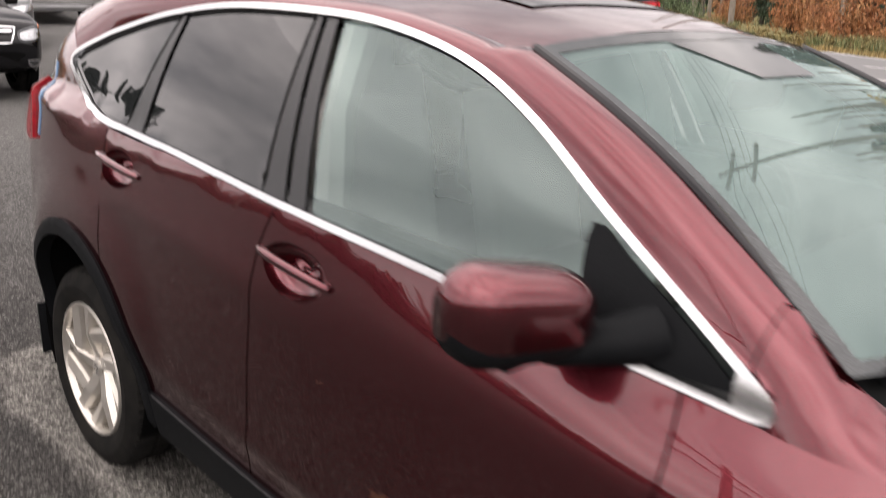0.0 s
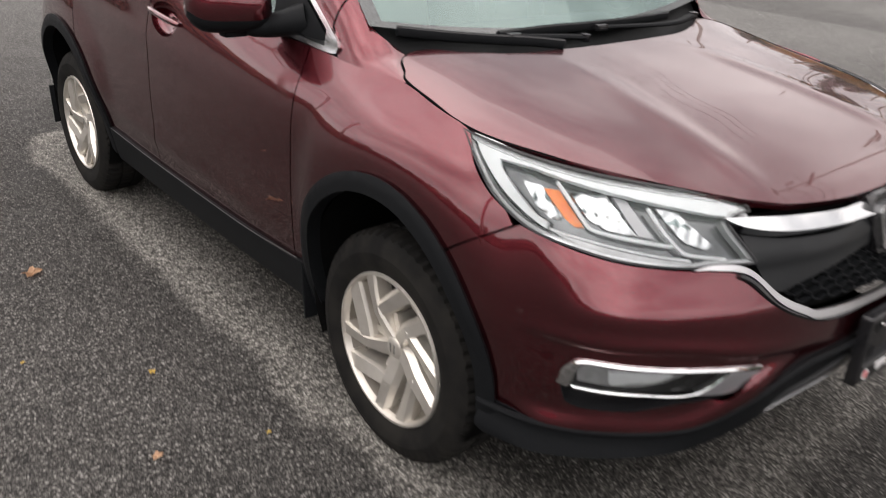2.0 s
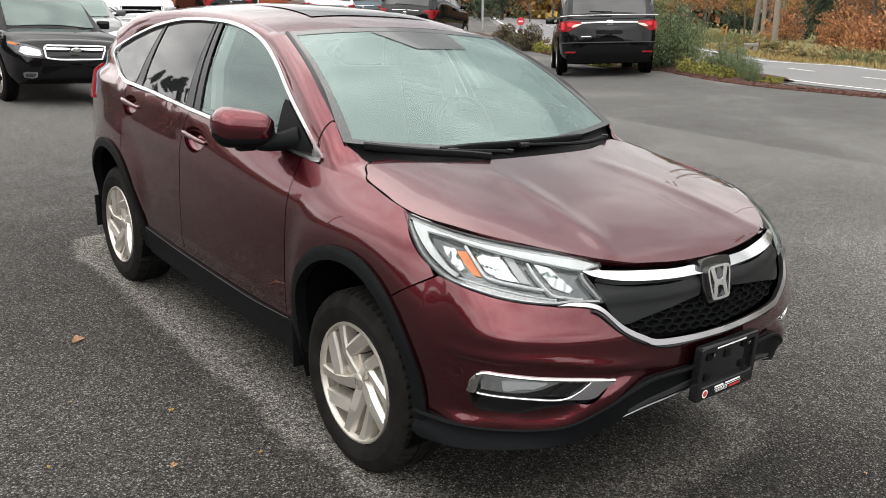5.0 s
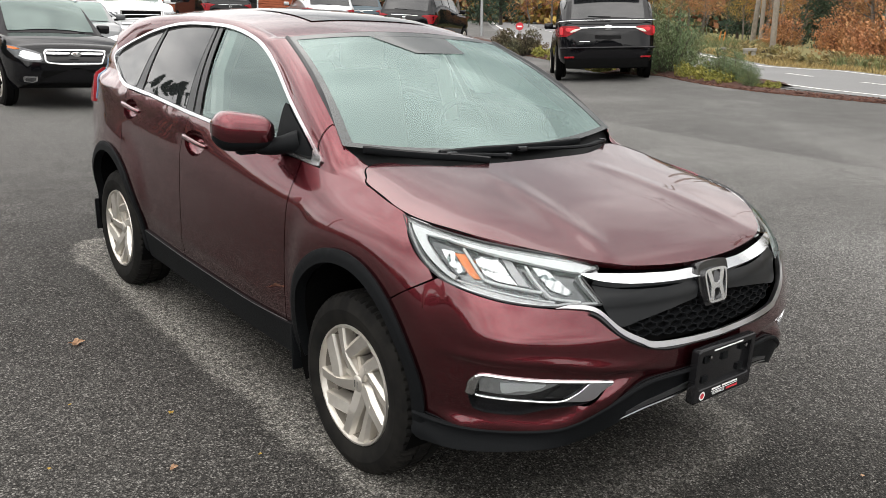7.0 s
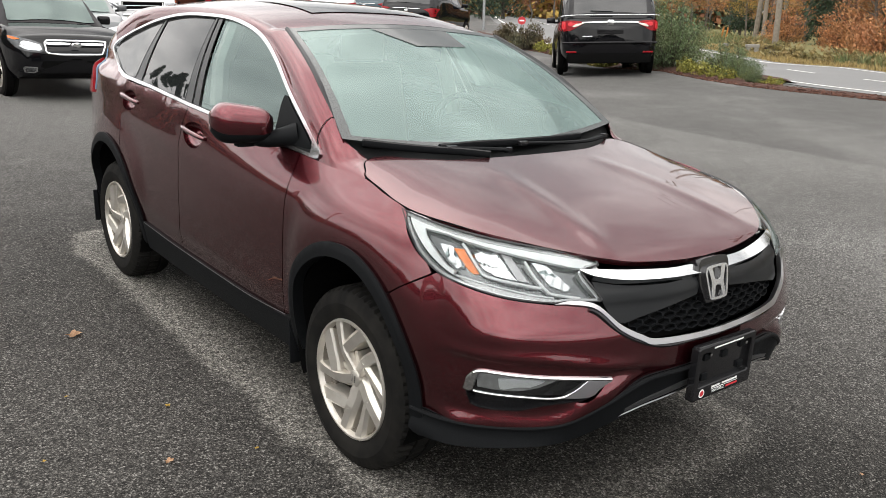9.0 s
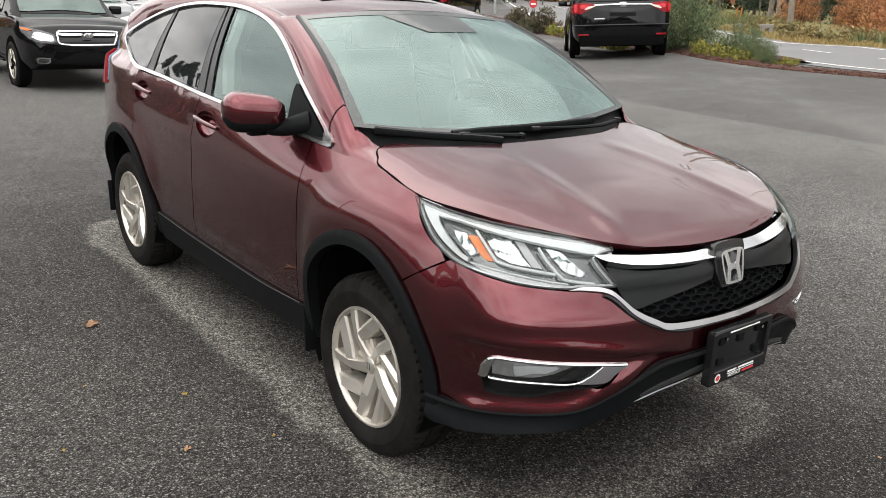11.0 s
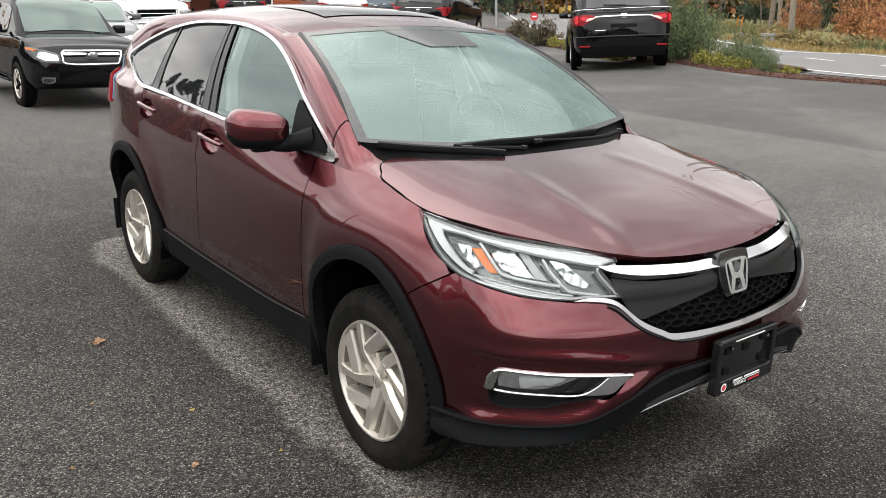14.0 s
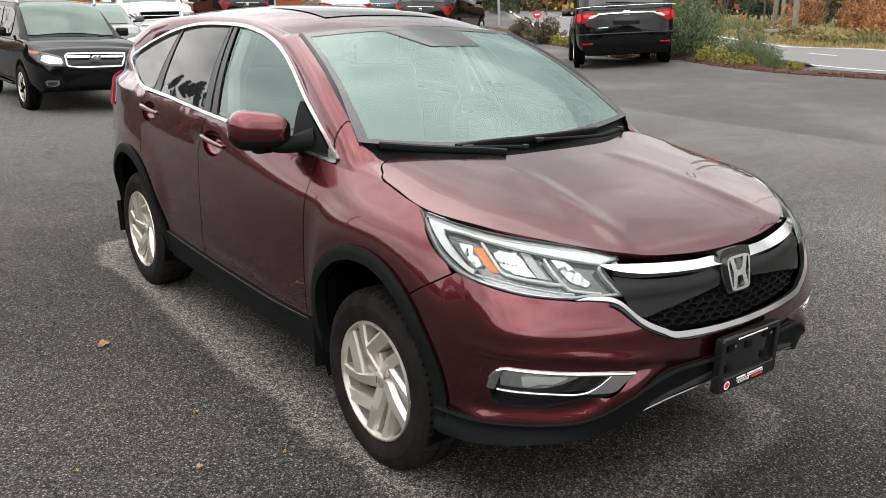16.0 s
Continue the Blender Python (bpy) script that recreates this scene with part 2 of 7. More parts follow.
def screen_grid():
    s, v = np.meshgrid(np.linspace(-1, 1, 41), np.linspace(0, 1, 31), indexing="ij")
    half = .765 - .155 * v
    base_y, base_z = .20 + .10 * s ** 2, 1.155 + .055 * s ** 2
    top_y, top_z = 1.045 - .01 * s ** 2, 1.618 - .036 * s ** 2
    bulge = .035 * np.sin(np.pi * v)
    return np.stack([half * s, base_y * (1 - v) + top_y * v - .6 * bulge, base_z * (1 - v) + top_z * v + .8 * bulge], axis=-1)


ROOF_SPINE = graph([(.9, 1.580), (1.05, 1.621), (1.35, 1.675), (1.8, 1.70), (2.4, 1.685), (2.9, 1.635), (3.3, 1.53)])


def roof_grid():
    s, f = np.meshgrid(np.linspace(-1, 1, 49), np.linspace(0, 1, 60), indexing="ij")
    start = 1.050 - .01 * s ** 2
    y = start + (3.2 - start) * f
    half = graph([(.95, .60), (1.05, .612), (1.35, .614), (1.7, .604), (2.0, .600), (2.4, .598), (2.7, .584), (3.0, .53), (3.2, .45)])(y)
    return np.stack([half * s, y, ROOF_SPINE(y) - .055 * np.abs(s) ** 2.6], axis=-1)


def cabin_half_width(y, z):
    """The side glass leans in towards the roof."""
    belt = graph([(.2, .80), (.42, .815), (1.0, .85), (1.55, .87), (2.2, .865), (2.62, .845), (3.05, .775), (3.4, .66)])(y)
    rise = np.maximum(z - 1.15, -.05)
    return belt + .004 - .30 * rise - .42 * rise ** 2


BODY, HOOD = Skin(body_grid()), Skin(hood_grid())

# ---- panel tools ----
def thing(name, label, category, group="", place=None):
    """An empty that carries the parts of one thing."""
    ob = new(name)
    ob.empty_display_size = 0.2
    if place is not None:
        ob.matrix_world = place
    return tagged(ob, label, category, group)


def link(name, me, mats, parent=None, label=""):
    for m in (mats if isinstance(mats, (list, tuple)) else [mats]):
        me.materials.append(m)
    ob = new(name, me)
    if parent is not None:
        ob.parent = parent
    return tagged(ob, label)


def part(name, bm, mat, parent=None, label="", smooth=True, crisp=40):
    """Links a bmesh as one mesh object under a thing or a part."""
    bmesh.ops.recalc_face_normals(bm, faces=bm.faces)
    if smooth:
        for f in bm.faces:
            f.smooth = True
        for e in bm.edges:
            if len(e.link_faces) == 2 and e.calc_face_angle(0) > radians(crisp):
                e.smooth = False
    me = bpy.data.meshes.new(name)
    bm.to_mesh(me)
    bm.free()
    return link(name, me, mat, parent, label)


def mirrored(ob, name=None):
    """The same part on the car's other side."""
    src = ob.data
    n = len(src.vertices)
    co = np.empty(n * 3)
    src.vertices.foreach_get("co", co)
    co = co.reshape(-1, 3) * (-1, 1, 1)
    faces = [tuple(reversed(p.vertices)) for p in src.polygons]
    me = bpy.data.meshes.new(src.name)
    me.from_pydata(co.tolist(), [], faces)
    me.polygons.foreach_set("use_smooth", [p.use_smooth for p in src.polygons])
    me.polygons.foreach_set("material_index", [p.material_index for p in src.polygons])
    for m in src.materials:
        me.materials.append(m)
    if src.has_custom_normals:
        old = [tuple(c.vector) for c in src.corner_normals]
        normals = []
        for p in src.polygons:
            normals += [(-old[k][0], old[k][1], old[k][2]) for k in reversed(range(p.loop_start, p.loop_start + p.loop_total))]
        me.normals_split_custom_set(normals)
    else:
        for e_new, flag in zip(me.edges, [False] * len(me.edges)):
            e_new.use_edge_sharp = flag
        me.set_sharp_from_angle(angle=radians(40))
    o = new(name or ob.name.split(".")[0], me)
    o.parent = ob.parent
    if "label" in ob:
        o["label"] = ob["label"]
    return o


def outline(*runs, step=0.02):
    """A closed outline from runs of control points; corners stay sharp where one run ends and the next begins."""
    out = []
    for k, run in enumerate(runs):
        run = [tuple(p) for p in run] + [tuple(runs[(k + 1) % len(runs)][0])]
        pts = np.array(run, float)
        length = np.linalg.norm(np.diff(pts, axis=0), axis=1).sum()
        n = max(2, int(length / step) + 1)
        dense = cr(pts, np.linspace(0, len(pts) - 1, max(60, n * 3))) if len(pts) > 2 else pts
        d = np.concatenate([[0], np.cumsum(np.linalg.norm(np.diff(dense, axis=0), axis=1))])
        s = np.linspace(0, d[-1], n)
        out.append(np.stack([np.interp(s, d, dense[:, i]) for i in range(dense.shape[1])], axis=1)[:-1])
    return np.concatenate(out)


def inset(loop, d):
    """The outline moved inwards by d."""
    nxt, prv = np.roll(loop, -1, 0), np.roll(loop, 1, 0)
    t = nxt - prv
    t /= np.maximum(np.linalg.norm(t, axis=1, keepdims=True), 1e-9)
    area = 0.5 * np.sum(loop[:, 0] * nxt[:, 1] - nxt[:, 0] * loop[:, 1])
    side = np.stack([-t[:, 1], t[:, 0]], axis=1) * np.sign(area)
    return loop + side * d


def inside(loop, pts):
    """Which points lie within a closed outline."""
    x, y = pts[:, 0][:, None], pts[:, 1][:, None]
    x0, y0 = loop[:, 0][None], loop[:, 1][None]
    x1, y1 = np.roll(loop[:, 0], -1)[None], np.roll(loop[:, 1], -1)[None]
    cross = ((y0 > y) != (y1 > y)) & (x < (x1 - x0) * (y - y0) / np.where(y1 == y0, 1e-12, y1 - y0) + x0)
    return cross.sum(1) % 2 == 1


R2 = math.sqrt(0.5)
SIDE_ON = (Vector((-3, 0, 0)), Vector((0, 1, 0)), Vector((0, 0, 1)), Vector((1, 0, 0)))
CORNER_ON = (Vector((-2, -2, 0)), Vector((R2, -R2, 0)), Vector((0, 0, 1)), Vector((R2, R2, 0)))
FRONT_ON = (Vector((0, -3, 0)), Vector((1, 0, 0)), Vector((0, 0, 1)), Vector((0, 1, 0)))
TOP_ON = (Vector((0, 0, 4)), Vector((1, 0, 0)), Vector((0, 1, 0)), Vector((0, 0, -1)))


def lay(loop, view, skin, step=0.03, holes=(), lift=0.0, depth=0.012, relief=None, twin=False):
    """Mesh data for a sheet of the given outline laid on a skin, with turned-in edges. twin: joined with its mirror image across x = 0."""
    start, U, V, way = view
    loops = [np.asarray(loop)] + [np.asarray(h) for h in holes]
    lo, hi = loops[0].min(0), loops[0].max(0)
    gx, gy = np.meshgrid(np.arange(lo[0] + step / 2, hi[0], step), np.arange(lo[1] + step / 2, hi[1], step * 0.87), indexing="ij")
    gx = gx + (np.arange(gx.shape[1]) % 2) * step / 2
    grid = np.stack([gx.ravel(), gy.ravel()], axis=1)
    keep = inside(loops[0], grid)
    for h in loops[1:]:
        keep &= ~inside(h, grid)
    edge_pts = np.concatenate(loops)
    grid = grid[keep]
    if len(grid):
        near = np.array([np.min(((edge_pts - g) ** 2).sum(1)) for g in grid])
        grid = grid[near > (0.45 * step) ** 2]
    pts = np.concatenate([edge_pts, grid]) if len(grid) else edge_pts
    edges, k = [], 0
    for l in loops:
        edges += [(k + i, k + (i + 1) % len(l)) for i in range(len(l))]
        k += len(l)
    v2, _, tris, *_ = delaunay_2d_cdt([Vector(p) for p in pts], edges, [], 0, 1e-7)
    v2 = np.array([tuple(v) for v in v2])
    cent = np.array([v2[list(t)].mean(0) for t in tris])
    ok = inside(loops[0], cent)
    for h in loops[1:]:
        ok &= ~inside(h, cent)
    tris = [tuple(t) for t, o in zip(tris, ok) if o]
    places, normals = [], []
    for a, b in v2:
        p, n = skin.drop(start + U * float(a) + V * float(b), way)
        extra = relief(float(a), float(b), p) if relief else 0.0
        p = p + n * (lift + extra)
        if twin and abs(p.x) < .012:
            p.x = 0.0
        places.append(p)
        normals.append(n)
    if relief:
        acc = [Vector() for _ in places]
        for t in tris:
            fn = (places[t[1]] - places[t[0]]).cross(places[t[2]] - places[t[0]])
            if fn.dot(way) > 0:
                fn = -fn
            for i in t:
                acc[i] += fn
        normals = [a.normalized() if a.length > 1e-12 else n for a, n in zip(acc, normals)]
    faces, loop_n = [], []
    count = {}
    for t in tris:
        fn = (places[t[1]] - places[t[0]]).cross(places[t[2]] - places[t[0]])
        if fn.dot(normals[t[0]]) < 0:
            t = (t[0], t[2], t[1])
        faces.append(t)
        loop_n += [tuple(normals[i]) for i in t]
        for i in range(3):
            a, b = t[i], t[(i + 1) % 3]
            count[(min(a, b), max(a, b))] = count.get((min(a, b), max(a, b)), []) + [(a, b)]
    verts = [tuple(p) for p in places]
    if depth:
        low = {}
        for pairs in count.values():
            if len(pairs) == 1:
                a, b = pairs[0]
                if twin and abs(verts[a][0]) < 1e-4 and abs(verts[b][0]) < 1e-4:
                    continue
                for i in (a, b):
                    if i not in low:
                        low[i] = (len(verts), len(verts) + 1)
                        verts += [verts[i], tuple(places[i] - normals[i] * depth)]
                f = (low[b][0], low[a][0], low[a][1], low[b][1])
                q = [Vector(verts[i]) for i in f]
                fn = (q[1] - q[0]).cross(q[2] - q[0])
                fn = fn.normalized() if fn.length > 1e-12 else normals[a]
                faces.append(f)
                loop_n += [tuple(fn)] * 4
    if twin:
        n = len(verts)
        extra_f, extra_n, at = [], [], 0
        for f in faces:
            extra_f.append(tuple(i + n for i in reversed(f)))
            extra_n += [(-x, y, z) for x, y, z in reversed(loop_n[at:at + len(f)])]
            at += len(f)
        verts += [(-x, y, z) for x, y, z in verts]
        faces += extra_f
        loop_n += extra_n
    return verts, faces, loop_n


def sheet(name, data, mat, parent, label=""):
    verts, faces, loop_n = data
    me = bpy.data.meshes.new(name)
    me.from_pydata(verts, [], faces)
    me.polygons.foreach_set("use_smooth", [True] * len(me.polygons))
    me.normals_split_custom_set(loop_n)
    return link(name, me, mat, parent, label)


def tube_bm(points, radius, segs=8, closed=False, flat=1.0, up=Vector((0, 0, 1))):
    """A bmesh tube along points; flat squeezes it along up."""
    bm = bmesh.new()
    pts = [Vector(p) for p in points]
    rings = []
    for i, p in enumerate(pts):
        a = pts[i - 1] if i or closed else pts[0]
        b = pts[(i + 1) % len(pts)] if i < len(pts) - 1 or closed else pts[-1]
        t = (b - a).normalized()
        s = t.cross(up)
        s = s.normalized() if s.length > 1e-6 else Vector((1, 0, 0))
        w = s.cross(t)
        r = radius[i] if hasattr(radius, "__len__") else radius
        rings.append([bm.verts.new(p + s * (r * math.cos(k * math.tau / segs)) + w * (r * flat * math.sin(k * math.tau / segs))) for k in range(segs)])
    n = len(rings)
    for i in range(n if closed else n - 1):
        a, b = rings[i], rings[(i + 1) % n]
        for k in range(segs):
            bm.faces.new((a[k], a[(k + 1) % segs], b[(k + 1) % segs], b[k]))
    if not closed:
        bm.faces.new(rings[0])
        bm.faces.new(list(reversed(rings[-1])))
    return bm


def box_bm(sx, sy, sz, bevel=0.01, at=(0, 0, 0), segs=2):
    bm = bmesh.new()
    bmesh.ops.create_cube(bm, size=1.0)
    for v in bm.verts:
        v.co = Vector((v.co.x * sx, v.co.y * sy, v.co.z * sz)) + Vector(at)
    if bevel:
        bmesh.ops.bevel(bm, geom=list(bm.edges), offset=bevel, segments=segs, profile=0.6, affect="EDGES")
    return bm


def lathe_bm(profile, segs=48, mod=None):
    """Turned about the x axis: profile of (x, radius)."""
    bm = bmesh.new()
    rings = []
    for i, (x, r) in enumerate(profile):
        rings.append([bm.verts.new((x, (r + (mod(i, k) if mod else 0)) * math.cos(k * math.tau / segs), (r + (mod(i, k) if mod else 0)) * math.sin(k * math.tau / segs))) for k in range(segs)])
    for a, b in zip(rings, rings[1:]):
        for k in range(segs):
            bm.faces.new((a[k], a[(k + 1) % segs], b[(k + 1) % segs], b[k]))
    return bm, rings


def loft(name, rows, mat, parent, label="", sharp=40):
    """A sheet through rows of points, all of one length."""
    g = np.array(rows, float)
    n, m = g.shape[:2]
    bm = bmesh.new()
    vs = [[bm.verts.new(p) for p in r] for r in g]
    for i in range(n - 1):
        for j in range(m - 1):
            bm.faces.new((vs[i][j], vs[i + 1][j], vs[i + 1][j + 1], vs[i][j + 1]))
    return part(name, bm, mat, parent, label, crisp=sharp)


# ---- the red car ----
def side_grid():
    """The whole side, body below the belt and cabin above it, as one surface."""
    ys, zs = np.linspace(.10, 3.42, 150), np.linspace(.27, 1.70, 120)
    W = np.zeros((len(ys), len(zs)))
    shoulder = graph([(.10, 1.095), (.42, 1.13), (1.0, 1.16), (1.55, 1.19), (2.2, 1.215), (2.62, 1.235), (3.05, 1.25), (3.42, 1.26)])
    for i, y in enumerate(ys):
        top = shoulder(y)
        for j, z in enumerate(zs):
            hit = BODY.tree.ray_cast(Vector((-3, y, min(z, top - .004))), Vector((1, 0, 0)))[0]
            w = -hit.x if hit else .3
            W[i, j] = w if z < top - .004 else min(w, cabin_half_width(y, z))
            back = min(1, max(0, (y - 2.55) / .68))
            W[i, j] += .062 * back * back * (3 - 2 * back) * math.exp(-((z - 1.37) / .155) ** 2)
    k = np.array([1, 2, 3, 2, 1]) / 9
    for i in range(len(ys)):
        W[i] = np.convolve(np.pad(W[i], 2, mode="edge"), k, mode="valid")
    Y, Z = np.meshgrid(ys, zs, indexing="ij")
    return np.stack([-W, Y, Z], axis=-1)


SIDE = Skin(side_grid())


def glazing(name, tint, layer, film_color, ior):
    """Thin glass: tinted see-through, a film of dew and dust, and a mirror gloss by Fresnel."""
    m = bpy.data.materials.new(name)
    m.use_nodes = True
    nt = m.node_tree
    nt.nodes.clear()
    out, clear = nt.nodes.new("ShaderNodeOutputMaterial"), nt.nodes.new("ShaderNodeBsdfTransparent")
    clear.inputs["Color"].default_value = (*tint, 1)
    haze, gloss = nt.nodes.new("ShaderNodeBsdfDiffuse"), nt.nodes.new("ShaderNodeBsdfGlossy")
    haze.inputs["Color"].default_value = (*film_color, 1)
    gloss.inputs["Color"].default_value = (0.82, 0.98, 0.95, 1)
    gloss.inputs["Roughness"].default_value = 0.015
    fres = nt.nodes.new("ShaderNodeFresnel")
    fres.inputs["IOR"].default_value = ior
    co, dew = nt.nodes.new("ShaderNodeTexCoord"), nt.nodes.new("ShaderNodeTexNoise")
    dew.inputs["Scale"].default_value, dew.inputs["Detail"].default_value = 3.0, 6.0
    amount = nt.nodes.new("ShaderNodeMapRange")
    amount.inputs["From Min"].default_value, amount.inputs["From Max"].default_value = 0.3, 0.7
    amount.inputs["To Min"].default_value, amount.inputs["To Max"].default_value = layer * 0.8, layer * 1.2
    a, b = nt.nodes.new("ShaderNodeMixShader"), nt.nodes.new("ShaderNodeMixShader")
    lk = nt.links.new
    lk(co.outputs["Object"], dew.inputs["Vector"])
    lk(dew.outputs["Fac"], amount.inputs["Value"])
    lk(amount.outputs["Result"], a.inputs["Fac"])
    lk(clear.outputs[0], a.inputs[1])
    lk(haze.outputs[0], a.inputs[2])
    lk(fres.outputs[0], b.inputs["Fac"])
    lk(a.outputs[0], b.inputs[1])
    lk(gloss.outputs[0], b.inputs[2])
    lk(b.outputs[0], out.inputs["Surface"])
    return m


GLASS = glazing("clear_green_glass", (0.70, 0.82, 0.79), 0.10, (0.52, 0.64, 0.62), 1.8)
SCREEN_GLASS = glazing("dewy_windscreen_glass", (0.74, 0.88, 0.85), 0.17, (0.53, 0.73, 0.69), 1.85)
TINT = material("dark_privacy_glass", (0.012, 0.013, 0.014), 0.02, spec=0.9)
FRIT = material("black_glass_border", (0.032, 0.036, 0.036), 0.05, grain=.6, scale=220, tint=(0.085, 0.093, 0.093), ior=1.75)
SILVER = material("painted_alloy", (0.60, 0.57, 0.52), 0.34, 0.75, grain=0.25, scale=25, tint=(0.40, 0.37, 0.32))
BARREL = material("dull_wheel_barrel", (0.22, 0.20, 0.17), 0.5, 0.6, grain=0.4, scale=18, tint=(0.10, 0.09, 0.08))
DARK_METAL = material("brake_metal", (0.10, 0.09, 0.08), 0.5, 0.8, grain=0.4, scale=30)
REFLECTOR = material("lamp_reflector", (0.50, 0.51, 0.52), 0.14, 1.0)
def flute(m, bands):
    """Fine upright flutes pressed into a reflector."""
    nt = m.node_tree
    co, wave, b = (nt.nodes.new(k) for k in ("ShaderNodeTexCoord", "ShaderNodeTexWave", "ShaderNodeBump"))
    wave.bands_direction = "DIAGONAL"
    wave.inputs["Scale"].default_value, wave.inputs["Distortion"].default_value, wave.inputs["Detail"].default_value = bands, 3.0, 2.0
    b.inputs["Strength"].default_value, b.inputs["Distance"].default_value = 0.28, 0.012
    nt.links.new(co.outputs["Object"], wave.inputs["Vector"])
    nt.links.new(wave.outputs["Fac"], b.inputs["Height"])
    nt.links.new(b.outputs["Normal"], nt.nodes["Principled BSDF"].inputs["Normal"])


flute(REFLECTOR, 7.0)
SKID = material("satin_dark_grey_trim", (0.055, 0.056, 0.058), 0.32, 0.3)
LAMP_GREY = material("lamp_housing", (0.13, 0.134, 0.138), 0.20, 0.8, grain=0.6, scale=16, tint=(0.035, 0.036, 0.038))
LAMP_CLEAR = material("dull_lamp_plastic", (0.40, 0.405, 0.41), 0.24, 0.4, grain=0.4, scale=40)
LAMP_WHITE = material("white_lamp_strip", (0.66, 0.67, 0.68), 0.28, grain=0.3, scale=55, tint=(0.50, 0.51, 0.52))
AMBER = material("amber_lens", (0.60, 0.125, 0.012), 0.18, grain=.5, scale=70, tint=(0.72, 0.24, 0.04), spec=0.4)
RED_LENS = material("red_lamp_lens", (0.25, 0.005, 0.010), 0.24, coat=0.12, spec=0.18, grain=0.5, scale=45, tint=(0.12, 0.003, 0.006))
LENS = glazing("clear_lens", (0.95, 0.96, 0.96), 0.02, (0.6, 0.6, 0.6), 1.35)
SEAT = material("grey_fabric", (0.50, 0.50, 0.47), 0.9, grain=0.3, scale=200, bump=0.1)
DASH = material("dark_dashboard", (0.05, 0.052, 0.052), 0.7, grain=0.2, scale=80)
LINER = material("headliner", (0.66, 0.66, 0.63), 0.9, grain=0.1, scale=60)
BLUE_STRIP = material("pale_blue_film", (0.13, 0.24, 0.38), 0.35)
WHITE_PRINT = material("white_print", (0.8, 0.8, 0.8), 0.5)
RED_PRINT = material("red_print", (0.55, 0.03, 0.04), 0.5)
COWL = material("grey_black_cowl_plastic", (0.012, 0.0125, 0.013), 0.6, grain=.4, scale=120, spec=.16)
UNDER = material("black_underbody", (0.006, 0.006, 0.006), 0.9, grain=0.3, scale=20, spec=0.0)
DULL_CHROME = material("dull_chrome", (0.42, 0.42, 0.43), 0.28, 1.0)
SILVER_TRIM = material("satin_grey_trim", (0.30, 0.30, 0.31), 0.35, 0.6)
SATIN = material("satin_chrome", (0.70, 0.71, 0.72), 0.22, 1.0)
PILLAR_BLACK = material("satin_black_pillar", (0.022, 0.0225, 0.024), 0.34, grain=0.3, scale=90, tint=(0.03, 0.031, 0.032), spec=0.5)


def arc(cy, cz, r, a0, a1, n=14):
    """Points on a circle seen from the side; degrees from straight back, upwards."""
    return [(cy + r * math.cos(radians(a)), cz + r * math.sin(radians(a))) for a in np.linspace(a0, a1, n)]


ARCH_F, ARCH_R = (0.010, .430), (2.625, .432)
R_CUT = .432

DLO = outline([(.366, 1.142), (.384, 1.121), (.503, 1.125), (1.03, 1.157), (1.53, 1.181), (2.0, 1.204), (2.45, 1.216), (2.62, 1.233), (2.75, 1.268), (2.88, 1.322), (2.935, 1.352),
               (2.925, 1.392), (2.80, 1.445), (2.67, 1.489), (2.37, 1.560), (2.05, 1.602), (1.63, 1.612), (1.37, 1.595), (1.13, 1.548), (.92, 1.466), (.70, 1.345), (.53, 1.252), (.384, 1.166)], step=.02)


def belt(y0, y1, n=16):
    """Points along the lower edge of the windows."""
    f = graph([(.40, 1.118), (.503, 1.122), (1.03, 1.154), (1.53, 1.178), (2.0, 1.201), (2.45, 1.213), (2.62, 1.230)])
    return [(y, float(f(y))) for y in np.linspace(y0, y1, n)]


GAP_A = [(.507, 1.121), (.490, 1.02), (.494, .85), (.508, .60), (.535, .43)]
GAP_B = [(1.532, 1.177), (1.573, 1.057), (1.588, .84), (1.604, .60), (1.63, .42)]
GAP_C = [(2.44, 1.212), (2.425, 1.10), (2.40, .95), (2.37, .78)]


def flare(a, b, p):
    """The body swells out round the wheel arches."""
    out = 0.0
    for cy, cz in (ARCH_F, ARCH_R):
        r = math.hypot(p.y - cy, p.z - cz)
        near = ease((p.y - cy + .66) / .22) * ease(((.50 if cy < 1 else .72) - (p.y - cy)) / .18)
        out += .019 * ease((.67 - r) / .19) * near * ease((p.z - .47) / .22)
    return out


CREASE_Z = graph([(-.34, .672), (-.20, .678), (-.09, .681), (.07, .680), (.25, .655), (.40, .640), (.70, .640)])
HEM_Z = graph([(-.33, .425), (-.20, .427), (-.047, .443), (.085, .450), (.161, .476), (.211, .521), (.3125, .580), (.40, .600), (.70, .604)])
TRIM_Z = graph([(.079, .8525), (.129, .857), (.209, .8435), (.2906, .7805), (.3627, .741), (.4136, .7205), (.566, .7065), (.663, .7025)])
BAR_MID = graph([(.15, .938), (.25, .926), (.42, .914), (.55, .908)])


def shifted(run, d):
    return [(y + d, z) for y, z in run]


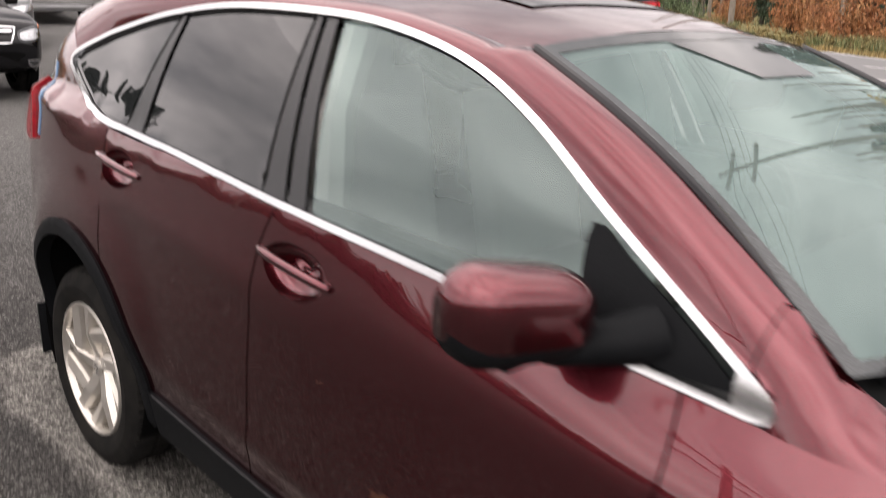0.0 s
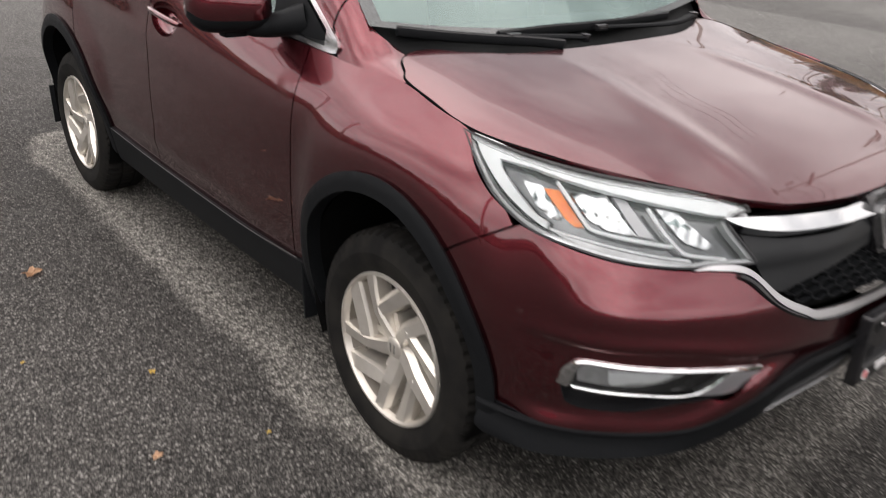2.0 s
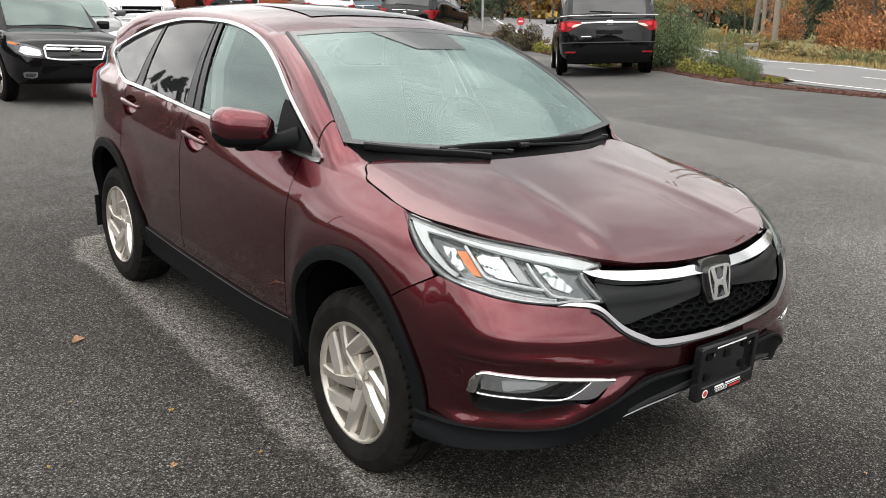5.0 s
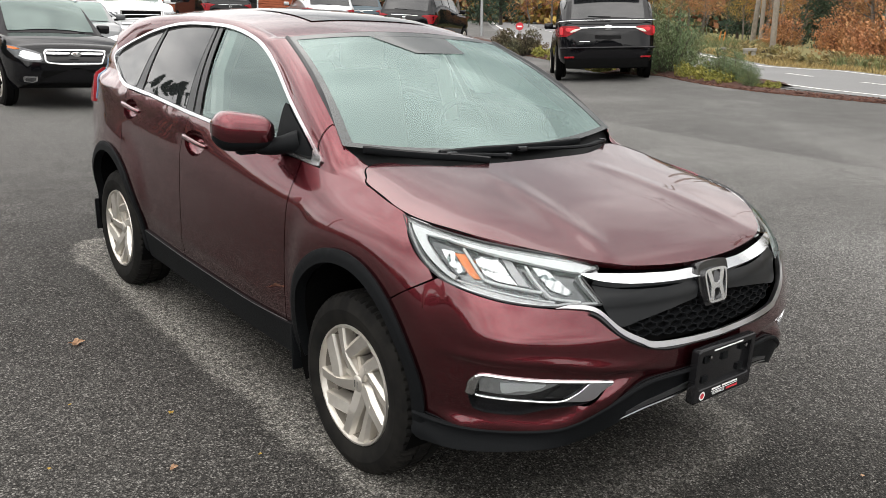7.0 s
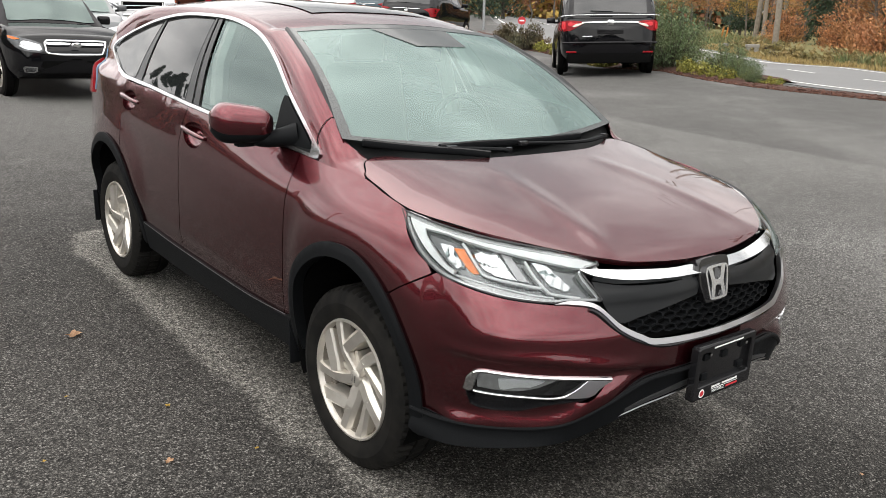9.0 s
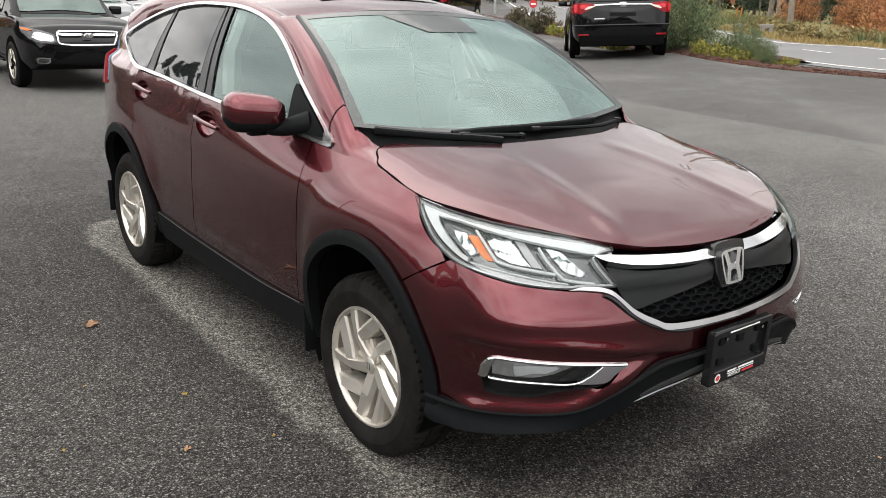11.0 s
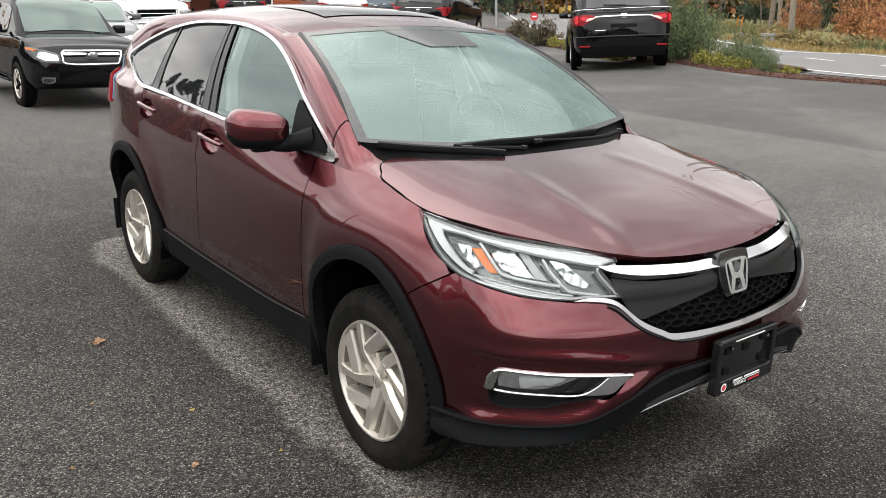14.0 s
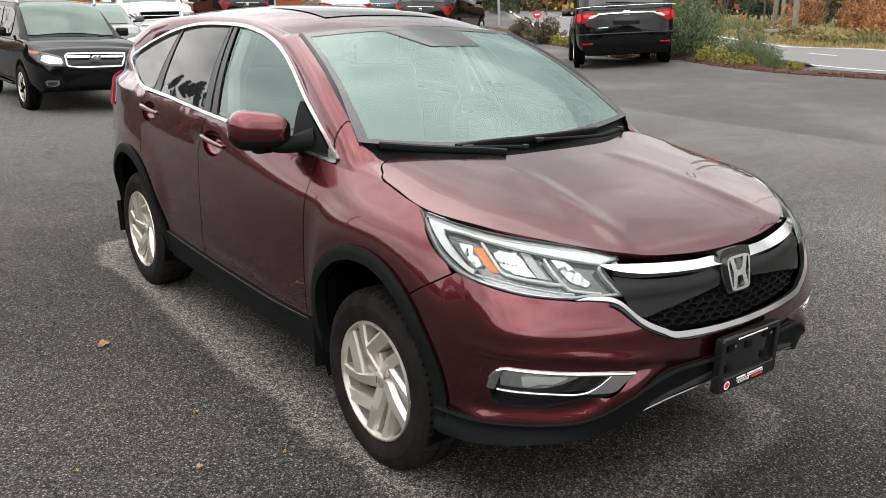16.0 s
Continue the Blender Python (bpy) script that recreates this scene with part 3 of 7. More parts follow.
def fill_wheel(w, spokes=5, tyre_r=.357, rim_r=.236, width=.225, dark=False):
    h = width / 2
    prof = [(-h + .012, rim_r - .004), (-h + .004, rim_r + .010), (-h - .004, rim_r + .035), (-h - .006, rim_r + .060), (-h + .004, tyre_r - .030), (-h + .016, tyre_r - .012), (-h + .034, tyre_r - .002),
            (-h + .075, tyre_r), (-h + .077, tyre_r - .009), (-h + .085, tyre_r - .009), (-h + .087, tyre_r), (h - .087, tyre_r), (h - .085, tyre_r - .009), (h - .077, tyre_r - .009), (h - .075, tyre_r),
            (h - .034, tyre_r - .002), (h - .016, tyre_r - .012), (h - .004, tyre_r - .030), (h, rim_r + .03), (h - .01, rim_r - .004)]
    def tread(i, k):
        if i in (5, 6, 7) and k % 3 == 0:
            return -.010 if i != 5 else -.006
        if i in (10, 11) and k % 4 == 0:
            return -.006
        return 0
    bm, _ = lathe_bm(prof, 180, tread)
    tyre = part("tyre", bm, RUBBER, w, "black rubber tyre with a blocked tread", crisp=22)
    bm, _ = lathe_bm([(-h + .010, rim_r), (-h + .002, rim_r - .003), (-h + .002, rim_r - .010), (-h + .012, rim_r - .014), (-h + .022, rim_r - .018)], 64)
    part("rim", bm, SILVER if not dark else DARK_METAL, w, "silver alloy rim")
    bm, _ = lathe_bm([(-h + .022, rim_r - .018), (-h + .045, rim_r - .026), (-h + .05, rim_r - .045), (h - .06, rim_r - .05)], 64)
    part("rim_barrel", bm, BARREL, w, "dull grey inner barrel of the rim")
    bm, rings = lathe_bm([(.0, .05), (.0, .15), (.012, .152), (.012, .05)], 40)
    part("brake_disc", bm, DARK_METAL, w)
    bm = bmesh.new()
    for ring_r, x in ((.19, .045),):
        c = bmesh.ops.create_circle(bm, cap_ends=True, segments=40, radius=ring_r)
        for v in c["verts"]:
            v.co = Vector((x, v.co.x, v.co.y))
    part("brake_shield", bm, UNDER, w)
    x0 = -h + .018
    def polar(r, a, x):
        """A place on the wheel's face; degrees from straight ahead, upwards."""
        return Vector((x, -r * math.cos(radians(a)), r * math.sin(radians(a))))
    def blade(rows_in, name="spoke"):
        """A spoke through (centre, half width, tilt) stations, with a flat lit face, a chamfer and deep flanks."""
        bm, rows = bmesh.new(), []
        for i, (o, wide, lean) in enumerate(rows_in):
            a, b = rows_in[max(0, i - 1)][0], rows_in[min(len(rows_in) - 1, i + 1)][0]
            t = (b - a)
            t.x = 0
            t = t.normalized().cross(Vector((1, 0, 0)))
            rows.append([bm.verts.new(o + t * (q * wide) + Vector((d + lean * q * wide, 0, 0))) for q, d in ((-1.25, .055), (-1.08, .010), (-.92, .0), (.50, .0), (.62, .004), (1.06, .016), (1.25, .055))])
        for p, q in zip(rows, rows[1:]):
            for j in range(6):
                bm.faces.new((p[j], p[j + 1], q[j + 1], q[j]))
        bm.faces.new(rows[0])
        bm.faces.new(rows[-1])
        part(name, bm, SILVER, w, crisp=9)
    R = rim_r - .003
    for k in range(spokes):
        s0 = 117 + 360 * k / spokes
        # a stem from the hub that forks: one prong goes straight out, the other swings forward to the rim
        fork = polar(.50 * R, s0 + 9, x0 - .006)
        blade([(polar(.13 * R, s0 + 30, x0 + .016), .027, .1), (polar(.30 * R, s0 + 16, x0 + .006), .026, .15), (fork, .024, .2), (polar(.76 * R, s0 + 3, x0 - .008), .023, .12), (polar(R, s0, x0 - .008), .027, .05)])
        tip = polar(R, s0 - 46, x0 - .008)
        blade([(polar(.40 * R, s0 + 16, x0 + .004), .014, -.1), (fork.lerp(tip, .06), .021, -.3), (fork.lerp(tip, .38), .025, -.35), (fork.lerp(tip, .72), .027, -.25), (tip, .031, -.1)])
        # web between the fork and the hub, set back
        blade([(polar(.16 * R, s0 - 18, x0 + .030), .020, 0), (polar(.45 * R, s0 - 16, x0 + .026), .014, 0)], "spoke_web")
    bm, rings = lathe_bm([(x0 + .008, .004), (x0 + .009, .028), (x0 + .013, .033), (x0 + .022, .034)], 28)
    bm.faces.new(rings[0])
    cap = part("centre_cap", bm, SILVER, w, "silver centre cap with a raised mark")
    bm = bmesh.new()
    for dy in (-.009, .009):
        b = box_bm(.003, .004, .030, 0, (x0 + .007, dy, 0))
        me = bpy.data.meshes.new("tmp")
        b.to_mesh(me)
        bm.from_mesh(me)
        b.free()
        bpy.data.meshes.remove(me)
    part("cap_mark", bm, CHROME, cap)
    bm, rings = lathe_bm([(x0 + .030, .002), (x0 + .028, .068), (x0 + .05, .075)], 30)
    part("hub", bm, SILVER, w)
    for k in range(5):
        a = k * math.tau / 5 + math.pi / 2 + math.pi / 5
        bm, rings = lathe_bm([(x0 + .012, .002), (x0 + .012, .009), (x0 + .03, .010)], 8)
        for v in bm.verts:
            v.co += Vector((0, .054 * math.cos(a), .054 * math.sin(a)))
        part("lug_nut", bm, DARK_METAL, w)
    return w


def both(ob):
    mirrored(ob)
    return ob


def build_red_car():
    car = thing("suv", "dark red metallic compact SUV with chrome window trim, parked on asphalt", "car", place=Matrix.Translation((-.88, 0, .9)) @ Matrix.Rotation(radians(-1.25), 4, "Y") @ Matrix.Translation((.91, 0, -.9)) @ Matrix.Diagonal((1.033, 1, 1, 1)))
    # doors
    bowl_f = [(1.43 + .115 * math.cos(a) * (1 + .12 * math.sin(a)), 1.055 + .062 * math.sin(a)) for a in np.linspace(0, math.tau, 28)[:-1]]
    bowl_r = [(2.325 + .105 * math.cos(a), 1.112 + .055 * math.sin(a)) for a in np.linspace(0, math.tau, 28)[:-1]]
    front_door = outline(shifted(GAP_A, .003)[::-1], belt(.511, 1.528), shifted(GAP_B, -.003), [(1.62, .42), (1.0, .41), (.545, .42)])
    rear_door = outline(shifted(GAP_B, .003)[::-1], belt(1.536, 2.436), shifted(GAP_C, -.003), arc(*ARCH_R, R_CUT, 126, 178, 8), [(2.18, .42), (1.9, .41), (1.64, .42)])
    def side_crease(y, z, p):
        """The two pressed lines along the doors."""
        low = .006 * math.exp(-((z - (.505 + .035 * (y - .5))) / .035) ** 2)
        line = .86 + .085 * (y - .3)
        up = .006 * math.exp(-((z - line) / .05) ** 2) * max(0, min(1, (y - 1.2) * 2))
        return low * max(0, min(1, (y - .55) * 3)) * max(0, min(1, (2.2 - y) * 4)) + up + flare(y, z, p)
    for nm, loop, hole, c in (("front_door", front_door, bowl_f, (1.43, 1.055)), ("rear_door", rear_door, bowl_r, (2.325, 1.112))):
        door = sheet(nm, lay(loop, SIDE_ON, SIDE, .03, [np.array(hole)], relief=side_crease), PAINT, car, "dark red painted door panel")
        other = mirrored(door)
        # hand recess
        bm = bmesh.new()
        rows = []
        for f in np.linspace(0, 1, 7):
            s = math.cos(f * math.pi / 2)
            row = []
            for (y, z) in hole:
                yy, zz = c[0] + (y - c[0]) * max(s, .02), c[1] + (z - c[1]) * max(s, .02)
                p, n = SIDE.drop(Vector((-3, y, z)), Vector((1, 0, 0)))
                row.append(bm.verts.new((p.x + .042 * math.sin(f * math.pi / 2), yy, zz)))
            rows.append(row)
        for p, q in zip(rows, rows[1:]):
            for j in range(len(p)):
                bm.faces.new((p[j], p[(j + 1) % len(p)], q[(j + 1) % len(p)], q[j]))
        bm.faces.new(rows[-1])
        bowl = part("handle_recess", bm, PAINT, door)
        mirrored(bowl).parent = other
        p, n = SIDE.drop(Vector((-3, c[0], c[1])), Vector((1, 0, 0)))
        ys = np.linspace(-.135, .135, 13)
        rad = [.004 + .0085 * math.sqrt(max(0, 1 - (abs(v) / .142) ** 4)) for v in ys]
        pts = [(p.x - .010 * math.sqrt(max(0.0, 1 - (v / .14) ** 2)) + .002, c[0] + v, c[1] + .010 + .07 * v) for v in ys]
        bm = tube_bm(pts, rad, 12, flat=1.05)
        hd = part("door_handle", bm, PAINT, door, "body-coloured pull handle")
        mirrored(hd).parent = other
    # wings
    fender = outline(shifted(GAP_A, -.003), [(.52, .44)] + arc(*ARCH_F, R_CUT, 4, 129, 16), [(-.250, .777), (-.34, .837)], [(-.434, .899)], [(-.408, .924), (-.344, .954), (-.270, 1.005), (-.222, 1.053)], [(-.172, 1.067), (-.06, 1.081), (.07, 1.102), (.16, 1.108), (.30, 1.109), (.40, 1.116), (.49, 1.120)])
    wing = sheet("front_wing", lay(fender, SIDE_ON, BODY, .022, relief=flare), PAINT, car, "dark red front wing over the wheel")
    mirrored(wing)
    # quarter panel with the rear pillar
    q = outline(shifted(GAP_C, .003)[::-1][:1] + shifted(GAP_C, .003)[::-1][1:], [(2.445, 1.214), (2.62, 1.231), (2.75, 1.266), (2.88, 1.320), (2.938, 1.352), (2.93, 1.394)], [(2.935, 1.40), (3.04, 1.448), (3.15, 1.478)],
                [(3.16, 1.472), (3.22, 1.36), (3.26, 1.25), (3.31, 1.05), (3.35, .80), (3.35, .50)], [(3.34, .46), (3.10, .44)], arc(*ARCH_R, R_CUT, 2, 128, 20))
    quarter = sheet("rear_quarter", lay(q, SIDE_ON, SIDE, .03, relief=flare), PAINT, car, "dark red rear quarter panel")
    mirrored(quarter)
    # pillar and roof rail, from the window trim up to the screen and the roof
    top = DLO[::-1]
    start = int(np.argmin(((top - (.385, 1.152)) ** 2).sum(1)))
    stop = int(np.argmin(((top - (2.93, 1.394)) ** 2).sum(1)))
    run = np.concatenate([top[start:], top[:stop + 1]]) if stop < start else top[start:stop + 1]
    d = np.concatenate([[0], np.cumsum(np.linalg.norm(np.diff(run, axis=0), axis=1))])
    n = 90
    run = np.stack([np.interp(np.linspace(0, d[-1], n), d, run[:, i]) for i in (0, 1)], axis=1)
    A = [SIDE.drop(Vector((-3, y, z)), Vector((1, 0, 0)))[0] for y, z in run]
    sg, rg = screen_grid(), roof_grid()
    edge = [tuple(p) for p in sg[0]] + [tuple(p) for p in rg[0] if p[1] > 1.06]
    edge = np.array(edge)
    de = np.concatenate([[0], np.cumsum(np.linalg.norm(np.diff(edge, axis=0), axis=1))])
    # the same share of the way at the header, so that the pillar stays straight
    ka, kb = np.argmin([abs(p.y - 1.12) for p in A]) / (n - 1), np.interp(1.035, edge[:, 1], de) / de[-1]
    f = np.linspace(0, 1, n)
    g = np.where(f < ka, f / ka * kb, kb + (f - ka) / (1 - ka) * (1 - kb))
    B = [Vector([np.interp(v * de[-1], de, edge[:, i]) for i in range(3)]) for v in g]
    # corner between bonnet, wing and pillar runs on into the pillar and the roof's edge
    inner = [(-.791, .078), (-.774, .115), (-.745, .168), (-.708, .203)]
    inner = [Vector((x - .003, y, float(hood_height(x, y)) - .004)) for x, y in inner] + [Vector((-.716, .240, 1.158)), Vector((-.745, .280, 1.190)), Vector((-.760, .306, 1.213))]
    wing_top = graph([(.07, 1.105), (.16, 1.109), (.30, 1.110), (.40, 1.116), (.46, 1.119)])
    rows, cols = [], 13
    for s in np.linspace(0, 1, 20):
        y = .078 + .295 * s
        a = BODY.drop(Vector((-3, y, float(wing_top(y)) - .002)), Vector((1, 0, 0)))[0]
        b = Vector(cr(np.array([tuple(p) for p in inner]), [6 * s])[0])
        low = BODY.drop(Vector((-3, y, float(wing_top(y)) - .022)), Vector((1, 0, 0)))[0]
        wide = (b - a).length
        up = (a - low).normalized()
        pillar = (a + b) / 2 + Vector((-.75, -.35, .9)).normalized() * (.34 * wide)
        c = (a + up * (.50 * wide)).lerp(a + up * max(.3 * wide, (pillar - a).dot(up)), ease(s / .6)).lerp(pillar, .7 * ease((s - .6) / .4))
        rows.append([tuple(a * (1 - v) ** 2 + c * (2 * v * (1 - v)) + b * v * v) for v in np.linspace(0, 1, cols)])
    corner = len(rows)
    for k, (a, b) in enumerate(zip(A, B)):
        ahead, behind = min(1, max(0, (1.5 - a.y) / .8)), min(1, max(0, (a.y - 1.9) / .8))
        out = Vector((-.75, -.35 * ahead, .9)).normalized()
        wide = (b - a).length
        c = (a + b) / 2 + out * ((.30 + .08 * ahead) * wide * (1 + .5 * behind) * (1 - .42 * ease((a.y - .9) / .6) * (1 - behind)))
        rows.append([tuple(a * (1 - v) ** 2 + c * (2 * v * (1 - v)) + b * v * v) for v in np.linspace(0, 1, cols)])
    rows = np.array(rows)
    fair = np.array([ease((k - corner + 13) / 8) * ease((corner + 15 - k) / 8) for k in range(len(rows))])[:, None, None]
    for step in range(40):
        mean = rows.copy()
        mean[1:-1] = (rows[:-2] + rows[2:]) / 2
        mean[:, 0], mean[:, -1] = rows[:, 0], rows[:, -1]
        rows = rows + (mean - rows) * (.6 * fair)
    rows = [[tuple(p) for p in row] for row in rows]
    rail = rows[corner:]
    edge_line = [r[-1] for r in rail[4:] if r[-1][1] < 1.04]
    both(part("screen_moulding", tube_bm(edge_line, [min(.010, .002 + .0012 * i) for i in range(len(edge_line))], 8), GLOSS_BLACK, car, "black windscreen moulding"))
    both(loft("roof_rail", rows, PAINT, car, "dark red windscreen pillar and roof edge", sharp=60))
    gap = [Vector(cr(np.array(rail[k]), [j])[0]).lerp(Vector(cr(np.array(rail[k + 1]), [j])[0]), f) + Vector((-.0016, -.0010, .0016)) for j, k, f in ((j, 1 + int(j / 4), (j / 4) % 1) for j in range(cols))]
    both(part("panel_gap", tube_bm(gap, .0014, 6), UNDER, car))
    edge_q = cr([(2.93, 1.394), (3.04, 1.448), (3.15, 1.478)], np.linspace(0, 2, 12))
    rows = []
    for k, (y, z) in enumerate(edge_q):
        p, q = SIDE.drop(Vector((-3, y, z)), Vector((1, 0, 0)))[0], Vector(cr(np.array(rail[-1]), [(cols - 1) * k / 11])[0])
        rows.append([tuple(p.lerp(q, v) + Vector((-.7, .2, .6)) * (.015 * math.sin(math.pi * v) * math.sin(math.pi * k / 11))) for v in np.linspace(0, 1, 6)])
    both(loft("rear_pillar_panel", rows, PAINT, car))
    rows = []
    for k in np.linspace(0, 1, 10):
        y, z = cr([(3.26, 1.25), (3.22, 1.36), (3.155, 1.475)], [2 * k])[0]
        p = SIDE.drop(Vector((-3, y, z)), Vector((1, 0, 0)))[0]
        x = -.58 * (1 - .18 * k)
        q = Vector((x, 3.37 - .10 * x * x - .22 * k, 1.245 + .30 * k))
        rows.append([tuple(p.lerp(q, v) + Vector((-.3, .5, 0)) * (.02 * math.sin(math.pi * v))) for v in np.linspace(0, 1, 6)])
    both(loft("tail_pillar", rows, PAINT, car))
    # bonnet
    half = [(0, -.846), (-.12, -.842), (-.24, -.829), (-.37, -.803), (-.445, -.768)]
    flank = [(-.484, -.744), (-.609, -.631), (-.722, -.471), (-.796, -.287), (-.8135, -.16), (-.8025, -.04), (-.793, .08)]
    rear = [(-.768, .12), (-.738, .175), (-.69, .205), (-.62, .20), (-.55, .155), (-.39, .09), (-.2, .072), (0, .068)]
    right = outline(half, flank, rear, [(0, .068), (0, -.3)], step=.02)
    right[:, 0] = np.minimum(right[:, 0], 0)
    def bonnet_relief(x, y, p):
        ridge = .375 - .14 * (y + .65)
        fade = max(0, min(1, (y + .82) * 5)) * max(0, min(1, (.05 - y) * 4))
        return .005 * fade * math.exp(-((abs(x) - ridge) / .05) ** 2)
    sheet("bonnet", lay(right, TOP_ON, HOOD, .025, twin=True, depth=.02, relief=bonnet_relief), PAINT, car, "dark red bonnet with faint creases")
    seam = [Vector((x - .0035, y, float(hood_height(x, y)) - .0015)) for x, y in cr(np.array([(-.735, -.447)] + flank[3:] + rear[:3]), np.linspace(0, 7, 60))]
    both(part("bonnet_gap", tube_bm(seam, .0023, 6), UNDER, car))
    # roof
    roof = grid_object("roof", roof_grid() + np.array((0, 0, .0)), PAINT)
    roof.parent = car
    tagged(roof, "dark red roof panel")
    gl = roof_grid()[10:39, 6:25] + np.array((0, 0, .004))
    sr = grid_object("sunroof", gl, TINT)
    sr.parent = roof
    tagged(sr, "dark glass sunroof")
    # bumper
    def uz(*pts):
        return [((x - y) * R2, z) for x, y, z in pts]
    upper = uz((-.904, -.259, .778), (-.900, -.345, .834), (-.870, -.438, .897))
    lamp_low = uz((-.858, -.44, .904), (-.808, -.555, .882), (-.739, -.655, .864), (-.643, -.75, .852), (-.627, -.759, .853))
    mouth = uz((-.60, -.78, .852), (-.53, -.825, .838), (-.466, -.877, .774), (-.392, -.905, .736), (-.333, -.918, .716), (-.135, -.936, .702), (0, -.938, .698))
    middle = [(.938 * R2, .69), (.941 * R2, .615)]
    low = uz((0, -.941, .604), (-.12, -.939, .604), (-.36, -.92, .600), (-.50, -.88, .535), (-.59, -.83, .478), (-.658, -.782, .455), (-.789, -.656, .440), (-.863, -.514, .430), (-.884, -.42, .425))
    arch = uz((-.888, -.405, .43), (-.890, -.428, .508), (-.898, -.395, .615), (-.902, -.325, .723))
    fog_cut = outline(uz((-.846, -.640, .628), (-.82, -.688, .633), (-.70, -.79, .630), (-.52, -.888, .622)), uz((-.50, -.892, .612), (-.52, -.885, .583), (-.56, -.862, .543), (-.61, -.836, .533), (-.67, -.795, .522)), uz((-.733, -.735, .494), (-.812, -.649, .490)), uz((-.838, -.618, .502), (-.852, -.61, .56)), step=.015)
    def bumper_relief(u, z, p):
        """A ledge that catches the light over an undercut, and a rolled lower edge."""
        along = ease((u + .31) / .12) * ease((.50 - u) / .2)
        line = float(CREASE_Z(u))
        ledge = .0040 * ease((line + .044 - z) / .044) - .0125 * ease((line + .004 - z) / .020) + .004 * ease((line - .05 - z) / .10)
        hem = .024 * ease((float(HEM_Z(u)) + .052 - z) / .05) * ease((u + .30) / .12) * ease((.42 - u) / .15)
        swell = .006 * math.exp(-((z - .757) / .034) ** 2) * ease((u + .22) / .16) * ease((.62 - u) / .2)
        return ledge * along + hem + swell + flare(u, z, p)
    sheet("front_bumper", lay(outline(upper, lamp_low, mouth, middle, low, arch), CORNER_ON, BODY, .0125, [fog_cut], twin=True, relief=bumper_relief), PAINT, car, "dark red front bumper cover")
    # lower black valance
    lower = uz((-.884, -.40, .424), (-.863, -.514, .430), (-.789, -.656, .440), (-.658, -.782, .455), (-.59, -.83, .478), (-.50, -.88, .535), (-.36, -.92, .600), (-.12, -.939, .604), (0, -.941, .604))
    bottom = uz((0, -.92, .505), (-.13, -.92, .503), (-.30, -.905, .485), (-.46, -.875, .450), (-.577, -.815, .400), (-.723, -.70, .380), (-.835, -.547, .355), (-.868, -.40, .335))
    def valance_relief(u, z, p):
        """The lip juts out under the corner of the bumper."""
        return .014 * ease((u + .30) / .12) * ease((.42 - u) / .15) + .030 * ease((float(HEM_Z(u)) - .018 - z) / .06) * ease((.22 - u) / .2)
    def on_front(pts, lift, n=30):
        """A line over the front corner, lifted off the body."""
        line = []
        for a, b in cr(uz(*pts), np.linspace(0, len(pts) - 1, n)):
            q, n_ = BODY.drop(CORNER_ON[0] + CORNER_ON[1] * float(a) + CORNER_ON[2] * float(b), CORNER_ON[3])
            line.append(q + n_ * lift)
        return line
    both(part("bumper_hem", tube_bm(on_front([(-.884, -.395, .415), (-.872, -.47, .420), (-.789, -.656, .434), (-.658, -.782, .449), (-.59, -.83, .472), (-.50, -.88, .530), (-.36, -.92, .596), (-.16, -.938, .600)], .016, 44), .0085, 8), BLACK_PLASTIC, car, "black edge under the bumper cover"))
    both(part("skid_line", tube_bm(on_front([(-.50, -.865, .452), (-.40, -.89, .476), (-.31, -.906, .494), (-.12, -.925, .512)], .012), .0028, 6), DULL_CHROME, car, "thin bright line along the lower bumper"))
    sheet("lower_valance", lay(outline(lower[:-1], lower[-1:], bottom[:1], bottom[1:]), CORNER_ON, BODY, .02, twin=True, lift=.004, depth=.02, relief=valance_relief), BLACK_PLASTIC, car, "black plastic lower bumper")
    lip = outline(uz((-.475, -.875, .478), (-.31, -.913, .518), (-.127, -.927, .540)), uz((-.12, -.925, .522), (-.31, -.908, .503), (-.465, -.873, .466)), step=.012)
    both(sheet("skid_trim", lay(lip, CORNER_ON, BODY, .02, lift=.012), SKID, car, "satin dark grey lower bumper trim"))
    # cladding over the wheels and along the sill
    for nm, (cy, cz), a0, a1 in (("front_arch_trim", ARCH_F, -16, 196), ("rear_arch_trim", ARCH_R, -16, 196)):
        out = arc(cy, cz, .452, a0, a1, 40)
        inn = arc(cy, cz, .398, a1, a0, 40)
        both(sheet(nm, lay(outline(out, inn), SIDE_ON, BODY, .018, lift=.010, depth=.045, relief=lambda a, b, p: flare(a, b, p) + .006 * ease((.452 - math.hypot(p.y - cy, p.z - cz)) / .012)), BLACK_PLASTIC, car, "black plastic wheel arch trim"))
    sill = outline([(.455, .445), (.60, .428), (1.1, .418), (1.7, .424), (2.18, .445)], [(2.175, .40), (2.19, .29)], [(2.18, .285), (1.3, .275), (.47, .285)])
    both(sheet("sill_trim", lay(sill, SIDE_ON, BODY, .03, lift=.012, depth=.05), BLACK_PLASTIC, car, "black plastic sill trim"))
    hem_run = cr([(.50, .447), (.80, .424), (1.1, .421), (1.7, .427), (2.15, .446)], np.linspace(0, 4, 40))
    pts = [BODY.drop(Vector((-3, float(y), float(z))), Vector((1, 0, 0))) for y, z in hem_run]
    both(part("sill_edge", tube_bm([q + n_ * .013 for q, n_ in pts], .0018, 6), SKID, car, "pale edge between door and sill trim"))
